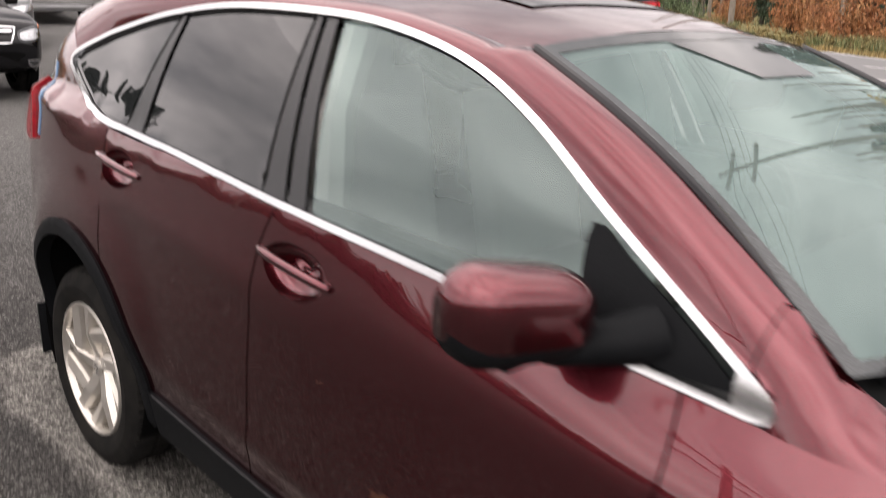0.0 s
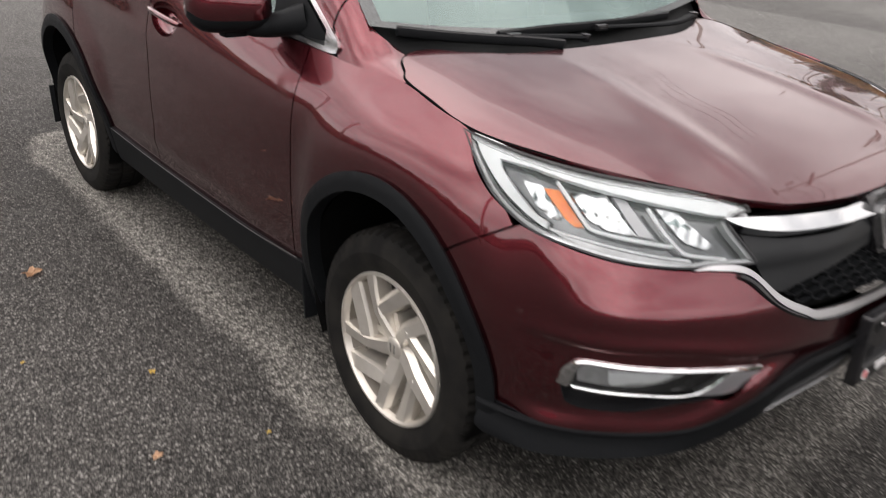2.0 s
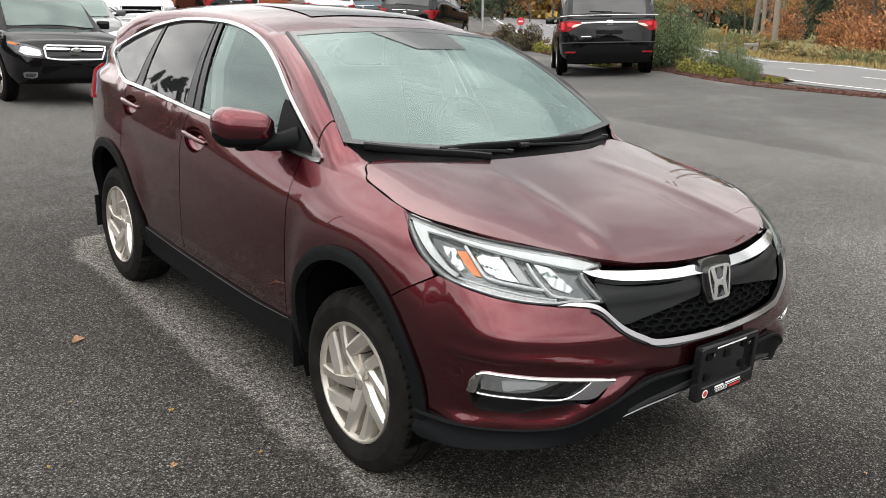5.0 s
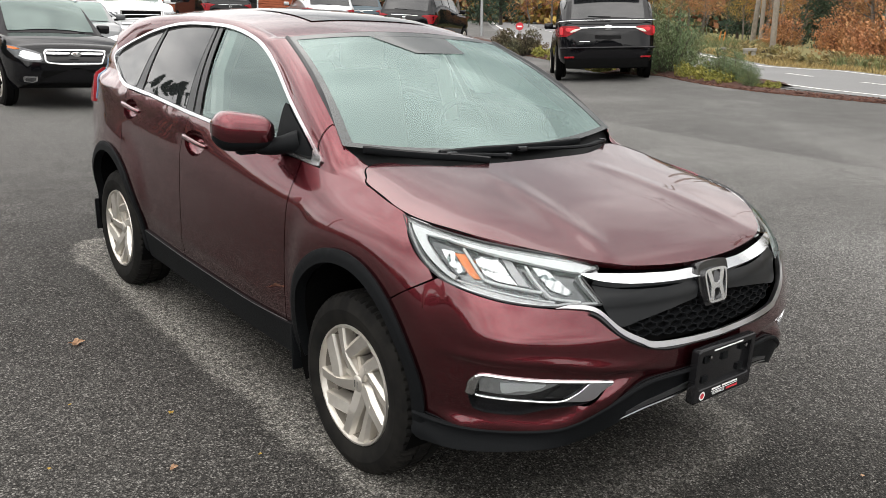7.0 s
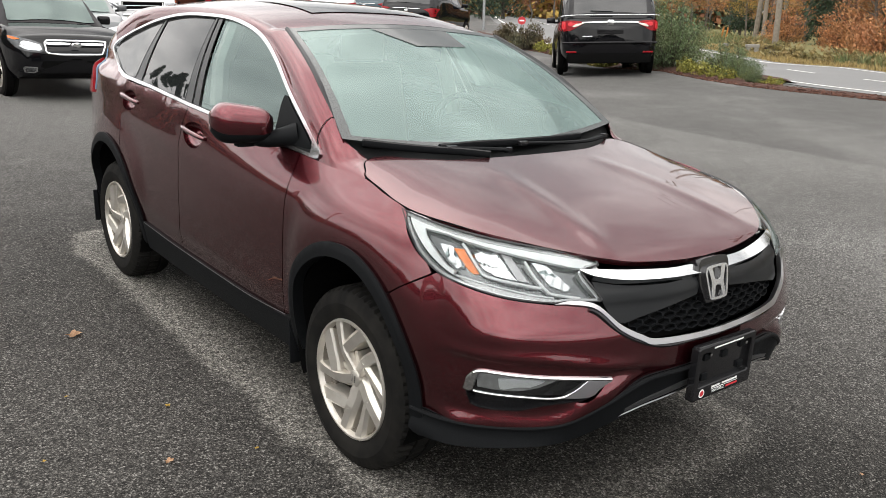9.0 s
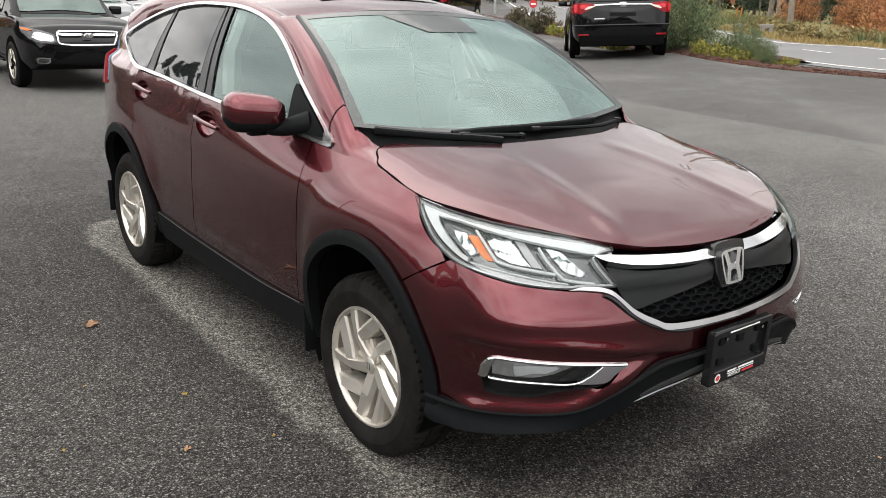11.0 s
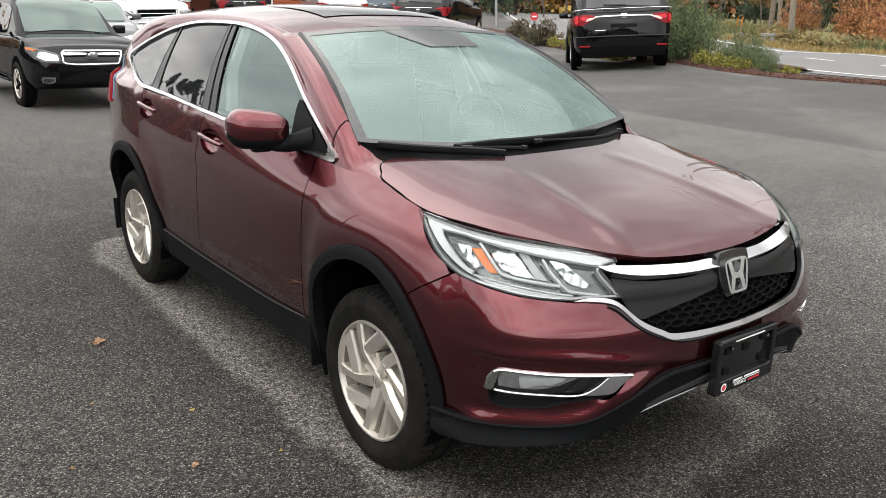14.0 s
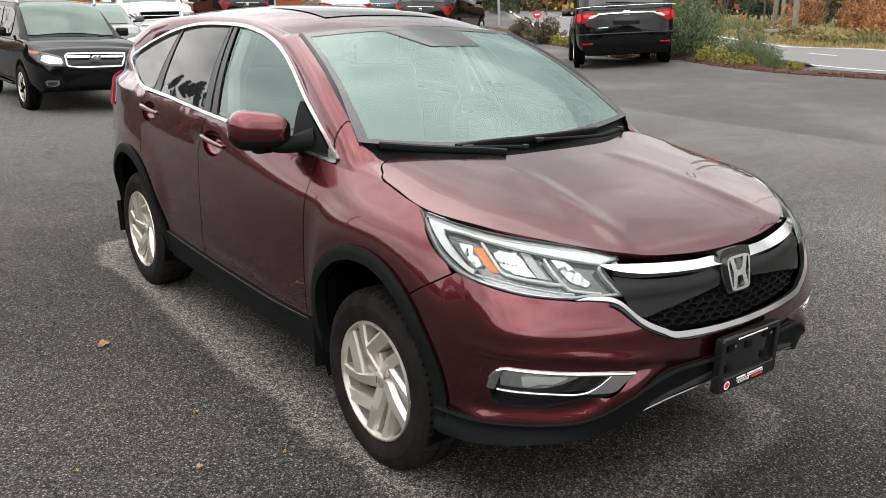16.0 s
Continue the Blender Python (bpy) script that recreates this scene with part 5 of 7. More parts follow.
    sheet("bezel_side", lay(wing_end, CORNER_ON, BODY, .012, lift=-.003, depth=.015), SATIN, fg, "satin chrome side of the bezel")
    sheet("fog_surround", lay(tri, CORNER_ON, BODY, .02, lift=-.002, depth=.02), SILVER_TRIM, fg)
    kids = list(fg.children)
    other = mirrored(fg)
    for k in kids:
        mirrored(k).parent = other
    # plate holder
    pl = part("plate_holder", box_bm(.325, .014, .185, .006, (0, -.966, .575)), GLOSS_BLACK, car, "black plastic number plate holder")
    bm = bmesh.new()
    def rounded(w, h, z, r=.010):
        return [(cx + r * math.cos(a), cz + r * math.sin(a)) for cx, cz, a0 in ((w - r, z + h - r, 0), (-w + r, z + h - r, 90), (-w + r, z - h + r, 180), (w - r, z - h + r, 270)) for a in (radians(a0 + 22.5 * k) for k in range(5))]
    loops = [[bm.verts.new((x, y, z)) for x, z in rounded(w, h, zc)] for w, h, zc, y in ((.170, .100, .575, -.958), (.170, .100, .575, -.984), (.166, .096, .575, -.988), (.150, .066, .588, -.988), (.147, .063, .588, -.984), (.147, .063, .588, -.972))]
    for a, b in zip(loops, loops[1:]):
        for k in range(20):
            bm.faces.new((a[k], a[(k + 1) % 20], b[(k + 1) % 20], b[k]))
    part("plate_frame", bm, GLOSS_BLACK, pl, "black frame with white and red print", crisp=30)
    for dx, dz in ((-.105, -.035), (.105, -.035), (0, .030), (-.105, .040), (.105, .045)):
        part("clip", box_bm(.034, .008, .026, .003, (dx, -.976, .590 + dz)), BLACK_PLASTIC, pl)
    for w, dx, z, h, mat in ((.050, -.042, .5115, .0062, WHITE_PRINT), (.090, .040, .5115, .0062, WHITE_PRINT), (.158, .010, .5030, .0020, WHITE_PRINT), (.068, .055, .4930, .007, RED_PRINT), (.17, .0, .6625, .005, WHITE_PRINT)):
        part("print_bar", box_bm(w, .0016, h, 0, (dx, -.9886, z)), mat, pl)
    word = bpy.data.curves.new("town_name", "FONT")
    word.body, word.size, word.align_x, word.align_y, word.extrude = "HUNTSVILLE", .0145, "CENTER", "CENTER", .0004
    tmp = new("town_name", word)
    me = bpy.data.meshes.new_from_object(tmp.evaluated_get(bpy.context.evaluated_depsgraph_get()))
    bpy.data.objects.remove(tmp)
    me.transform(Matrix.Translation((-.026, -.9886, .4935)) @ Matrix.Rotation(radians(90), 4, "X") @ Matrix.Diagonal((.88, 1, 1, 1)))
    link("town_name", me, WHITE_PRINT, pl, "town name in white capitals")
    for r, y, mat in ((.016, -.9886, WHITE_PRINT), (.0105, -.9894, RED_PRINT)):
        bm, rings = lathe_bm([(0, .0005), (0, r)], 20)
        for v_ in bm.verts:
            v_.co = Vector((v_.co.y - .122, y, v_.co.z + .500))
        part("round_mark", bm, mat, pl)
    for dx in (-.10, .11):
        bm, rings = lathe_bm([(-.005, .001), (-.004, .006), (.003, .007)], 10)
        for v_ in bm.verts:
            v_.co = Vector((v_.co.y + dx, -.986 + v_.co.x, v_.co.z + .640))
        part("screw", bm, CHROME, pl)
    # tail: closing panel, lamps
    gb = body_grid()
    tail = gb[-34:]
    tg = grid_object("tailgate", tail, PAINT)
    tg.parent = car
    mirrored(tg)
    rows = [[(x * (1 - .18 * k), 3.37 - .10 * x * x - .22 * k, 1.245 + .30 * k) for x in np.linspace(-.58, .58, 20)] for k in np.linspace(0, 1, 8)]
    loft("rear_window", rows, TINT, car, "dark tinted rear window")
    tl = outline([(3.075, 1.070), (3.13, 1.062), (3.20, 1.070)], [(3.24, 1.12), (3.245, 1.19), (3.225, 1.255)], [(3.195, 1.265), (3.15, 1.20), (3.105, 1.13)], step=.02)
    both(sheet("tail_lamp", lay(tl, SIDE_ON, SIDE, .02, lift=.012, depth=.03), RED_LENS, car, "red tail lamp wrapped round the rear corner"))
    # narrow pale blue strip along the lamp's front edge
    layer = outline([(3.045, 1.09), (3.055, 1.16), (3.095, 1.25), (3.13, 1.33)], [(3.115, 1.335), (3.075, 1.25), (3.038, 1.16), (3.03, 1.09)], step=.02)
    both(sheet("blue_film", lay(layer, SIDE_ON, SIDE, .02, lift=.003, depth=.004), BLUE_STRIP, car, "narrow pale blue strip beside the tail lamp"))
    # aerial
    part("aerial", tube_bm([(0, 2.95, 1.66), (0, 3.02, 1.74), (0, 3.08, 1.80)], [.006, .003, .002], 6), GLOSS_BLACK, car)
    # cabin
    cab = car
    seal_run = inset(DLO, .010)
    pts = [SIDE.drop(Vector((-3, float(y), float(z))), Vector((1, 0, 0)))[0] + Vector((.030, 0, 0)) for y, z in seal_run]
    both(part("inner_window_frame", tube_bm(pts, .019, 6, closed=True, up=Vector((1, 0, 0))), DASH, cab, "dark seal round the inside of the windows"))
    part("dashboard", box_bm(1.42, .42, .16, .05, (0, .55, 1.02), 3), DASH, cab, "dark dashboard")
    for x in (-.36, .36):
        bm = box_bm(.50, .52, .16, .05, (x, 1.55, .72), 3)
        st = part("front_seat", bm, SEAT, cab, "grey fabric front seat")
        bm = box_bm(.48, .13, .62, .05, (0, 0, 0), 3)
        for v_ in bm.verts:
            v_.co = Matrix.Rotation(radians(-14), 3, "X") @ v_.co + Vector((x, 1.84, 1.06))
        part("backrest", bm, SEAT, st)
        bm = box_bm(.27, .10, .18, .04, (x, 1.93, 1.46), 3)
        part("headrest", bm, SEAT, st)
    bn = part("rear_bench", box_bm(1.25, .50, .16, .05, (0, 2.35, .72), 3), SEAT, cab, "grey fabric rear bench")
    bm = box_bm(1.25, .13, .6, .05, (0, 0, 0), 3)
    for v_ in bm.verts:
        v_.co = Matrix.Rotation(radians(-16), 3, "X") @ v_.co + Vector((0, 2.66, 1.05))
    part("backrest", bm, SEAT, bn)
    pts = [(.36 + .185 * math.cos(a), .93 + .05 * math.sin(a), 1.09 + .185 * math.sin(a)) for a in np.linspace(0, math.tau, 33)[:-1]]
    sw = part("steering_wheel", tube_bm(pts, .016, 8, closed=True), DASH, cab, "dark steering wheel")
    part("wheel_hub", box_bm(.20, .05, .12, .03, (.36, .93, 1.08)), DASH, sw)
    part("rear_view_mirror", box_bm(.24, .03, .07, .02, (0, .86, 1.49)), GLOSS_BLACK, cab)
    rl = roof_grid()[3:-3] * (0.97, 1, 1) + np.array((0, .03, -.05))
    o = grid_object("headliner", rl, LINER)
    o.parent = cab
    for y0, y1, z1 in ((1.50, 1.60, 1.58),):
        both(part("inner_pillar", tube_bm([(-.74, y0, 1.10), (-.69, (y0 + y1) / 2, 1.38), (-.58, y1, z1)], .045, 8), LINER, cab))
    part("cabin_floor", box_bm(1.5, 2.9, .03, 0, (0, 1.9, .42)), DASH, cab)
    for sx in (-1, 1):
        part("door_lining", box_bm(.05, 2.0, .60, .02, (sx * .772, 1.56, .888)), DASH, cab)
    # wheels
    for x, y, turn in ((-.785, 0, 0), (-.785, 2.62, 0), (.785, 0, 180), (.785, 2.62, 180)):
        w = tagged(new("wheel"), "silver alloy wheel with five pairs of twisted spokes")
        w.parent = car
        w.matrix_local = pose(x, y, .348, 0 if turn == 0 else 40, 0, turn)
        if turn == 0 and y == 0:
            fill_wheel(w)
            first = w
        else:
            for c in first.children_recursive:
                pass
            for c in first.children:
                k = c.copy()
                scene.collection.objects.link(k)
                k.parent = w
                for g_ in c.children:
                    k2 = g_.copy()
                    scene.collection.objects.link(k2)
                    k2.parent = k
            w.rotation_euler.x += radians(23) if turn == 0 else 0
    return car


build_red_car()

# ---- ground ----
def lot_height(x, y):
    """The lot is level under the car, climbs towards the road and flattens out beyond it."""
    q = lambda a: a + np.sqrt(a * a + .5)
    tilt = -.08 * np.clip(y - 8.4, 0, 3.2) * np.clip((x - 4) / 6, 0, 1) * np.clip((30 - x) / 14, 0, 1)
    return .05 * q(x - 2.2) - .035 * q(x - 11.5) + tilt


def ground_material():
    """Worn asphalt: stones, a damp patch, a paler dry patch, painted-in car shade and distant sheen, older and newer
    paving.
    """
    m = bpy.data.materials.new("worn_asphalt")
    m.use_nodes = True
    nt = m.node_tree
    p = nt.nodes["Principled BSDF"]
    lk = nt.links.new
    co = nt.nodes.new("ShaderNodeTexCoord")
    pos = co.outputs["Object"]
    def noise_node(scale, detail=3.0, rough=0.55):
        n = nt.nodes.new("ShaderNodeTexNoise")
        n.inputs["Scale"].default_value, n.inputs["Detail"].default_value, n.inputs["Roughness"].default_value = scale, detail, rough
        lk(pos, n.inputs["Vector"])
        return n.outputs["Fac"]
    def ranged(src, a, b, lo=0.0, hi=1.0):
        r = nt.nodes.new("ShaderNodeMapRange")
        for key, v in (("From Min", a), ("From Max", b), ("To Min", lo), ("To Max", hi)):
            r.inputs[key].default_value = v
        lk(src, r.inputs["Value"])
        return r.outputs["Result"]
    def calc(op, a, b=None):
        n = nt.nodes.new("ShaderNodeMath")
        n.operation = op
        for i, v in enumerate((a, b)):
            if v is None:
                continue
            if isinstance(v, (int, float)):
                n.inputs[i].default_value = v
            else:
                lk(v, n.inputs[i])
        return n.outputs[0]
    def mixed(fac, a, b):
        n = nt.nodes.new("ShaderNodeMix")
        n.data_type = "RGBA"
        if isinstance(fac, float):
            n.inputs["Factor"].default_value = fac
        else:
            lk(fac, n.inputs["Factor"])
        for key, v in (("A", a), ("B", b)):
            if isinstance(v, tuple):
                n.inputs[key].default_value = (*v, 1)
            else:
                lk(v, n.inputs[key])
        return n.outputs["Result"]
    sep = nt.nodes.new("ShaderNodeSeparateXYZ")
    lk(pos, sep.inputs[0])
    X, Y = sep.outputs["X"], sep.outputs["Y"]
    # stones of uneven outline: the grid of cells is warped a little
    warp = nt.nodes.new("ShaderNodeTexNoise")
    warp.inputs["Scale"].default_value = 90.0
    lk(pos, warp.inputs["Vector"])
    shift = nt.nodes.new("ShaderNodeVectorMath")
    shift.operation = "MULTIPLY_ADD"
    lk(warp.outputs["Color"], shift.inputs[0])
    shift.inputs[1].default_value = (.010, .010, .010)
    lk(pos, shift.inputs[2])
    def cells(scale):
        v = nt.nodes.new("ShaderNodeTexVoronoi")
        v.inputs["Scale"].default_value = scale
        lk(shift.outputs[0], v.inputs["Vector"])
        c = nt.nodes.new("ShaderNodeSeparateColor")
        lk(v.outputs["Color"], c.inputs[0])
        return v, c.outputs[0]
    stones, shade = cells(118.0)
    grit, grit_shade = cells(250.0)
    stone = calc("MULTIPLY", ranged(shade, 0.80, 0.97), ranged(stones.outputs["Distance"], 0.60, 0.30))
    stone = calc("MAXIMUM", stone, calc("MULTIPLY", ranged(grit_shade, 0.88, 1.0), 0.6))
    broad = noise_node(0.55, 5.0)
    medium = noise_node(3.2, 4.0)
    fine = noise_node(60.0, 3.0)
    base = mixed(ranged(broad, 0.35, 0.65), (0.0380, 0.0358, 0.0331), (0.0625, 0.0590, 0.0545))
    base = mixed(calc("MULTIPLY", ranged(medium, 0.5, 0.75), 0.40), base, (0.063, 0.0592, 0.0555))
    # the open lot pales with distance: grazing sky sheen put into the colour
    base = mixed(calc("MAXIMUM", ranged(X, 1.2, 4.5, 0.0, 0.62), ranged(Y, 3.5, 9.0, 0.0, 0.62)), base, (0.160, 0.157, 0.151))
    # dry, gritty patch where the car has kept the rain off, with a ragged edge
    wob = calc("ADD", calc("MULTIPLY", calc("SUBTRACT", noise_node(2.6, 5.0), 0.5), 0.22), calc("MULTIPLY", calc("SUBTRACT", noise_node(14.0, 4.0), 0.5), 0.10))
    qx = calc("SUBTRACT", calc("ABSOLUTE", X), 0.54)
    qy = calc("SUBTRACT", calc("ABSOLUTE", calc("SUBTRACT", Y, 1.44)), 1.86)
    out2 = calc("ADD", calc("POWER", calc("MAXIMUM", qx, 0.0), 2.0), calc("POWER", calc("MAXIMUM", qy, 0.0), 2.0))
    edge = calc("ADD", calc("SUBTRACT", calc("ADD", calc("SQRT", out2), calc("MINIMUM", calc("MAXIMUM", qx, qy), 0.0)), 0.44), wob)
    # the pale tone fades inwards, painting in the shade under the car
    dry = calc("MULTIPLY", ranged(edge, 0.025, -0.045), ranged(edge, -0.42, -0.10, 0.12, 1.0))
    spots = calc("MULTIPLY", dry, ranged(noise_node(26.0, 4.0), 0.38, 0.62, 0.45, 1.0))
    # ground before the nose: damp, with the bumper's shade put into the colour
    damp_or_shade = calc("ADD", calc("POWER", calc("DIVIDE", calc("SUBTRACT", X, 0.25), 1.2), 2.0), calc("POWER", calc("DIVIDE", calc("ADD", Y, 1.15), 0.62), 2.0))
    base = mixed(ranged(calc("ADD", damp_or_shade, calc("MULTIPLY", wob, 3.0)), 1.0, 0.3, 0.0, 0.60), base, (0.016, 0.015, 0.013))
    # ground under the car: its shade deepened by darkening the colour
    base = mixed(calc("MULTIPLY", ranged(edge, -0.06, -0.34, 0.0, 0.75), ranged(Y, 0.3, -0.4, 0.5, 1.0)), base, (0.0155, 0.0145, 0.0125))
    # weaker at the nose, where bumper shade is put into the colour too
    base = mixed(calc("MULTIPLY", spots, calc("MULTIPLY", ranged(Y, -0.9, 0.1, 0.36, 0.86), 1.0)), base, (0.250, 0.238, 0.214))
    # older, greyer paving beyond a seam, and a pale strip along it
    line = calc("ADD", calc("SUBTRACT", X, 6.95), calc("MULTIPLY", calc("SUBTRACT", noise_node(1.1), 0.5), 0.25))
    beyond = ranged(line, -0.06, 0.06)
    base = mixed(calc("MULTIPLY", beyond, 0.55), base, (0.092, 0.090, 0.087))
    # wind-blown grit and old tyre sweeps on the open lot
    sweep = nt.nodes.new("ShaderNodeTexNoise")
    sweep.inputs["Scale"].default_value, sweep.inputs["Detail"].default_value, sweep.inputs["Distortion"].default_value = 0.42, 6.0, 0.8
    lk(pos, sweep.inputs["Vector"])
    base = mixed(calc("MULTIPLY", calc("MULTIPLY", ranged(sweep.outputs["Fac"], 0.48, 0.70), ranged(X, 2.0, 6.0)), 0.55), base, (0.215, 0.210, 0.202))
    base = mixed(calc("MULTIPLY", calc("MULTIPLY", ranged(sweep.outputs["Fac"], 0.46, 0.30), ranged(X, 2.0, 6.0)), 0.5), base, (0.075, 0.073, 0.070))
    strip = calc("MULTIPLY", ranged(line, -1.4, -0.1), calc("SUBTRACT", 1.0, beyond))
    base = mixed(calc("MULTIPLY", strip, 0.55), base, (0.165, 0.161, 0.155))
    # each stone has its own shade, with dark pits between the stones
    near = ranged(X, 10.0, 4.0)
    own = calc("ADD", calc("MULTIPLY", calc("POWER", shade, 1.6), 1.45), 0.46)
    own = calc("MULTIPLY", own, ranged(stones.outputs["Distance"], 0.70, 0.38, 0.36, 1.15))
    own = calc("MULTIPLY", own, ranged(grit_shade, 0.0, 1.0, 0.70, 1.30))
    far_own = calc("ADD", 0.75, calc("MULTIPLY", fine, 0.5))
    factor = nt.nodes.new("ShaderNodeMix")
    lk(near, factor.inputs["Factor"])
    lk(far_own, factor.inputs["A"])
    lk(own, factor.inputs["B"])
    grained = nt.nodes.new("ShaderNodeVectorMath")
    grained.operation = "SCALE"
    lk(base, grained.inputs[0])
    lk(factor.outputs["Result"], grained.inputs["Scale"])
    base = grained.outputs[0]
    base = mixed(calc("MULTIPLY", calc("MULTIPLY", stone, near), 0.42), base, (0.38, 0.370, 0.348))
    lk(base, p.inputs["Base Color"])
    lk(ranged(medium, 0.3, 0.7, 0.70, 0.90), p.inputs["Roughness"])
    p.inputs["Specular IOR Level"].default_value = 0.14
    b = nt.nodes.new("ShaderNodeBump")
    b.inputs["Strength"].default_value, b.inputs["Distance"].default_value = 0.6, 0.006
    lk(calc("ADD", stones.outputs["Distance"], fine), b.inputs["Height"])
    lk(b.outputs["Normal"], p.inputs["Normal"])
    return m


ASPHALT = ground_material()
def axis_points(lo, hi, fine_lo, fine_hi, step):
    a = list(np.arange(fine_lo, fine_hi, step))
    k, v = step, fine_lo
    while v > lo:
        k *= 1.25
        v -= k
        a.insert(0, max(v, lo))
    k, v = step, a[-1]
    while v < hi:
        k *= 1.25
        v += k
        a.append(min(v, hi))
    return np.array(a)


gx, gy = np.meshgrid(axis_points(-1500, 1500, -4, 30, .5), axis_points(-1500, 1500, -6, 40, .5), indexing="ij")
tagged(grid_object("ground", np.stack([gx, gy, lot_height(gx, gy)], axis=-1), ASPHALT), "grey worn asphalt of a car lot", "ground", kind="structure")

ROAD = material("grey_road", (0.19, 0.19, 0.19), 0.85, grain=0.5, scale=60, tint=(0.13, 0.13, 0.13), patch=0.3, patch_scale=.4, bump=.2)
LINE_PAINT = material("white_road_paint", (0.75, 0.75, 0.72), 0.6, grain=0.4, scale=25, tint=(0.45, 0.45, 0.43))
GRASS = material("autumn_grass", (0.125, 0.150, 0.050), 0.9, grain=0.6, scale=14, tint=(0.25, 0.18, 0.075), patch=0.6, patch_scale=.35, bump=.6)
MULCH = material("bark_mulch", (0.075, 0.032, 0.022), 0.95, grain=0.7, scale=45, tint=(0.03, 0.018, 0.014), bump=.9)


def ribbon(name, path, widths, mat, lift, label="", n=60, kind="structure", across=6, dome=0.0, category="ground"):
    """A strip along a path on the ground; widths to its right and left."""
    pts = cr(np.array(path, float), np.linspace(0, len(path) - 1, n))
    t = np.gradient(pts, axis=0)
    t /= np.linalg.norm(t, axis=1, keepdims=True)
    side = np.stack([t[:, 1], -t[:, 0]], axis=1)
    rows = []
    for s in np.linspace(0, 1, across):
        o = pts + side * (widths[0] + (widths[1] - widths[0]) * s)
        high = lift
        if dome:
            # loose ground: a ragged edge level with the lot, and lumps
            k = np.arange(n)
            o = o - side * (.035 * np.sin(k * 2.1 + 1.3 * np.sin(k * .7)) + .03 * np.sin(k * .9 + 4 * s))[:, None]
            high = .004 + (lift + dome) * math.sin(math.pi * s) ** .7 * (.85 + .3 * np.sin(k * 1.7 + 9 * s) * np.sin(k * .6 + 5 * s))
        rows.append(np.stack([o[:, 0], o[:, 1], lot_height(o[:, 0], o[:, 1]) + high], axis=1))
    return tagged(grid_object(name, np.stack(rows), mat), label, category, kind=kind)


# the road runs past the lot; path along its edge line nearest the lot
ROAD_EDGE = [(13.9, -60), (13.6, -20), (13.1, 2), (13.2, 6.2), (14.6, 10.5), (18.0, 16.5), (25, 26), (40, 44), (70, 78)]
ribbon("road", ROAD_EDGE, (6.2, -.5), ROAD, .012, "pale grey two-lane road", n=160, across=14, category="road")
ribbon("verge", ROAD_EDGE, (60, 6.15), GRASS, .006, "rough autumn grass verge beyond the road", n=120, across=30)
ribbon("edge_line", ROAD_EDGE, (5.75, 5.62), LINE_PAINT, .020, "white edge line of the road", n=160, across=3, category="road marking")
ribbon("edge_line", ROAD_EDGE, (.10, -.03), LINE_PAINT, .020, "white edge line of the road", n=160, across=3, category="road marking")
centre = cr(np.array(ROAD_EDGE, float), np.linspace(0, len(ROAD_EDGE) - 1, 900))
dist = np.concatenate([[0], np.cumsum(np.linalg.norm(np.diff(centre, axis=0), axis=1))])
for k in range(34):
    d0 = 44 + k * 2.7
    pp = [tuple(np.array([np.interp(d0 + v, dist, centre[:, i]) for i in (0, 1)])) for v in (0, .5, 1.0)]
    ribbon("lane_dash", pp, (2.95, 2.83), LINE_PAINT, .020, "white lane dash on the road", n=6, across=2, category="road marking")
# planted bed between lot and road
BED = [(11.9, 3.4), (11.55, 5.0), (11.5, 6.2), (11.85, 7.5), (12.9, 9.4), (14.6, 12.2), (16.4, 15.6), (18.2, 20.5), (21, 26)]
ribbon("planting_bed", BED[2:], (.0, 1.5), MULCH, .03, "brown bark mulch bed along the lot", n=160, across=8, dome=.10)
ribbon("lot_edge", [(13.2, -40), (12.8, -8)] + BED[:4], (.0, .30), MULCH, .02, "narrow strip of bark mulch along the lot", n=100, across=4, dome=.03)


def chips(name, label, path, reach, count, mat, seed):
    """Loose bark chips strewn along an edge."""
    rng = np.random.default_rng(seed)
    pts = cr(np.array(path, float), np.linspace(0, len(path) - 1, 400))
    t = np.gradient(pts, axis=0)
    t /= np.linalg.norm(t, axis=1, keepdims=True)
    verts, faces = [], []
    for _ in range(count):
        k = rng.integers(0, 400)
        o = pts[k] + t[k] * rng.uniform(-.1, .1) + np.array((t[k][1], -t[k][0])) * (reach[0] + (reach[1] - reach[0]) * rng.random() ** 1.6)
        z = float(lot_height(o[0], o[1])) + .006 + .035 * rng.random() * max(0.0, min(1.0, (np.dot(o - pts[k], (t[k][1], -t[k][0])) + .02) * 8))
        a, l, w, h = rng.uniform(0, math.tau), rng.uniform(.012, .035), rng.uniform(.006, .013), rng.uniform(.004, .012)
        i = len(verts)
        for dx, dy in ((-l, -w), (l, -w * .6), (l * .8, w), (-l, w * .7)):
            for up in (-.004, h):
                verts.append((o[0] + dx * math.cos(a) - dy * math.sin(a), o[1] + dx * math.sin(a) + dy * math.cos(a), z + up + dx * .2))
        faces += [(i + 1, i + 3, i + 5, i + 7), (i, i + 2, i + 3, i + 1), (i + 2, i + 4, i + 5, i + 3), (i + 4, i + 6, i + 7, i + 5), (i + 6, i, i + 1, i + 7)]
    me = bpy.data.meshes.new(name)
    me.from_pydata(verts, [], faces)
    me.materials.append(mat)
    return tagged(new(name, me), label, "mulch", kind="stuff")


CHIP = material("bark_chips", (0.115, 0.050, 0.034), 0.95, grain=0.6, scale=30, tint=(0.045, 0.024, 0.018), per_piece=0.6)
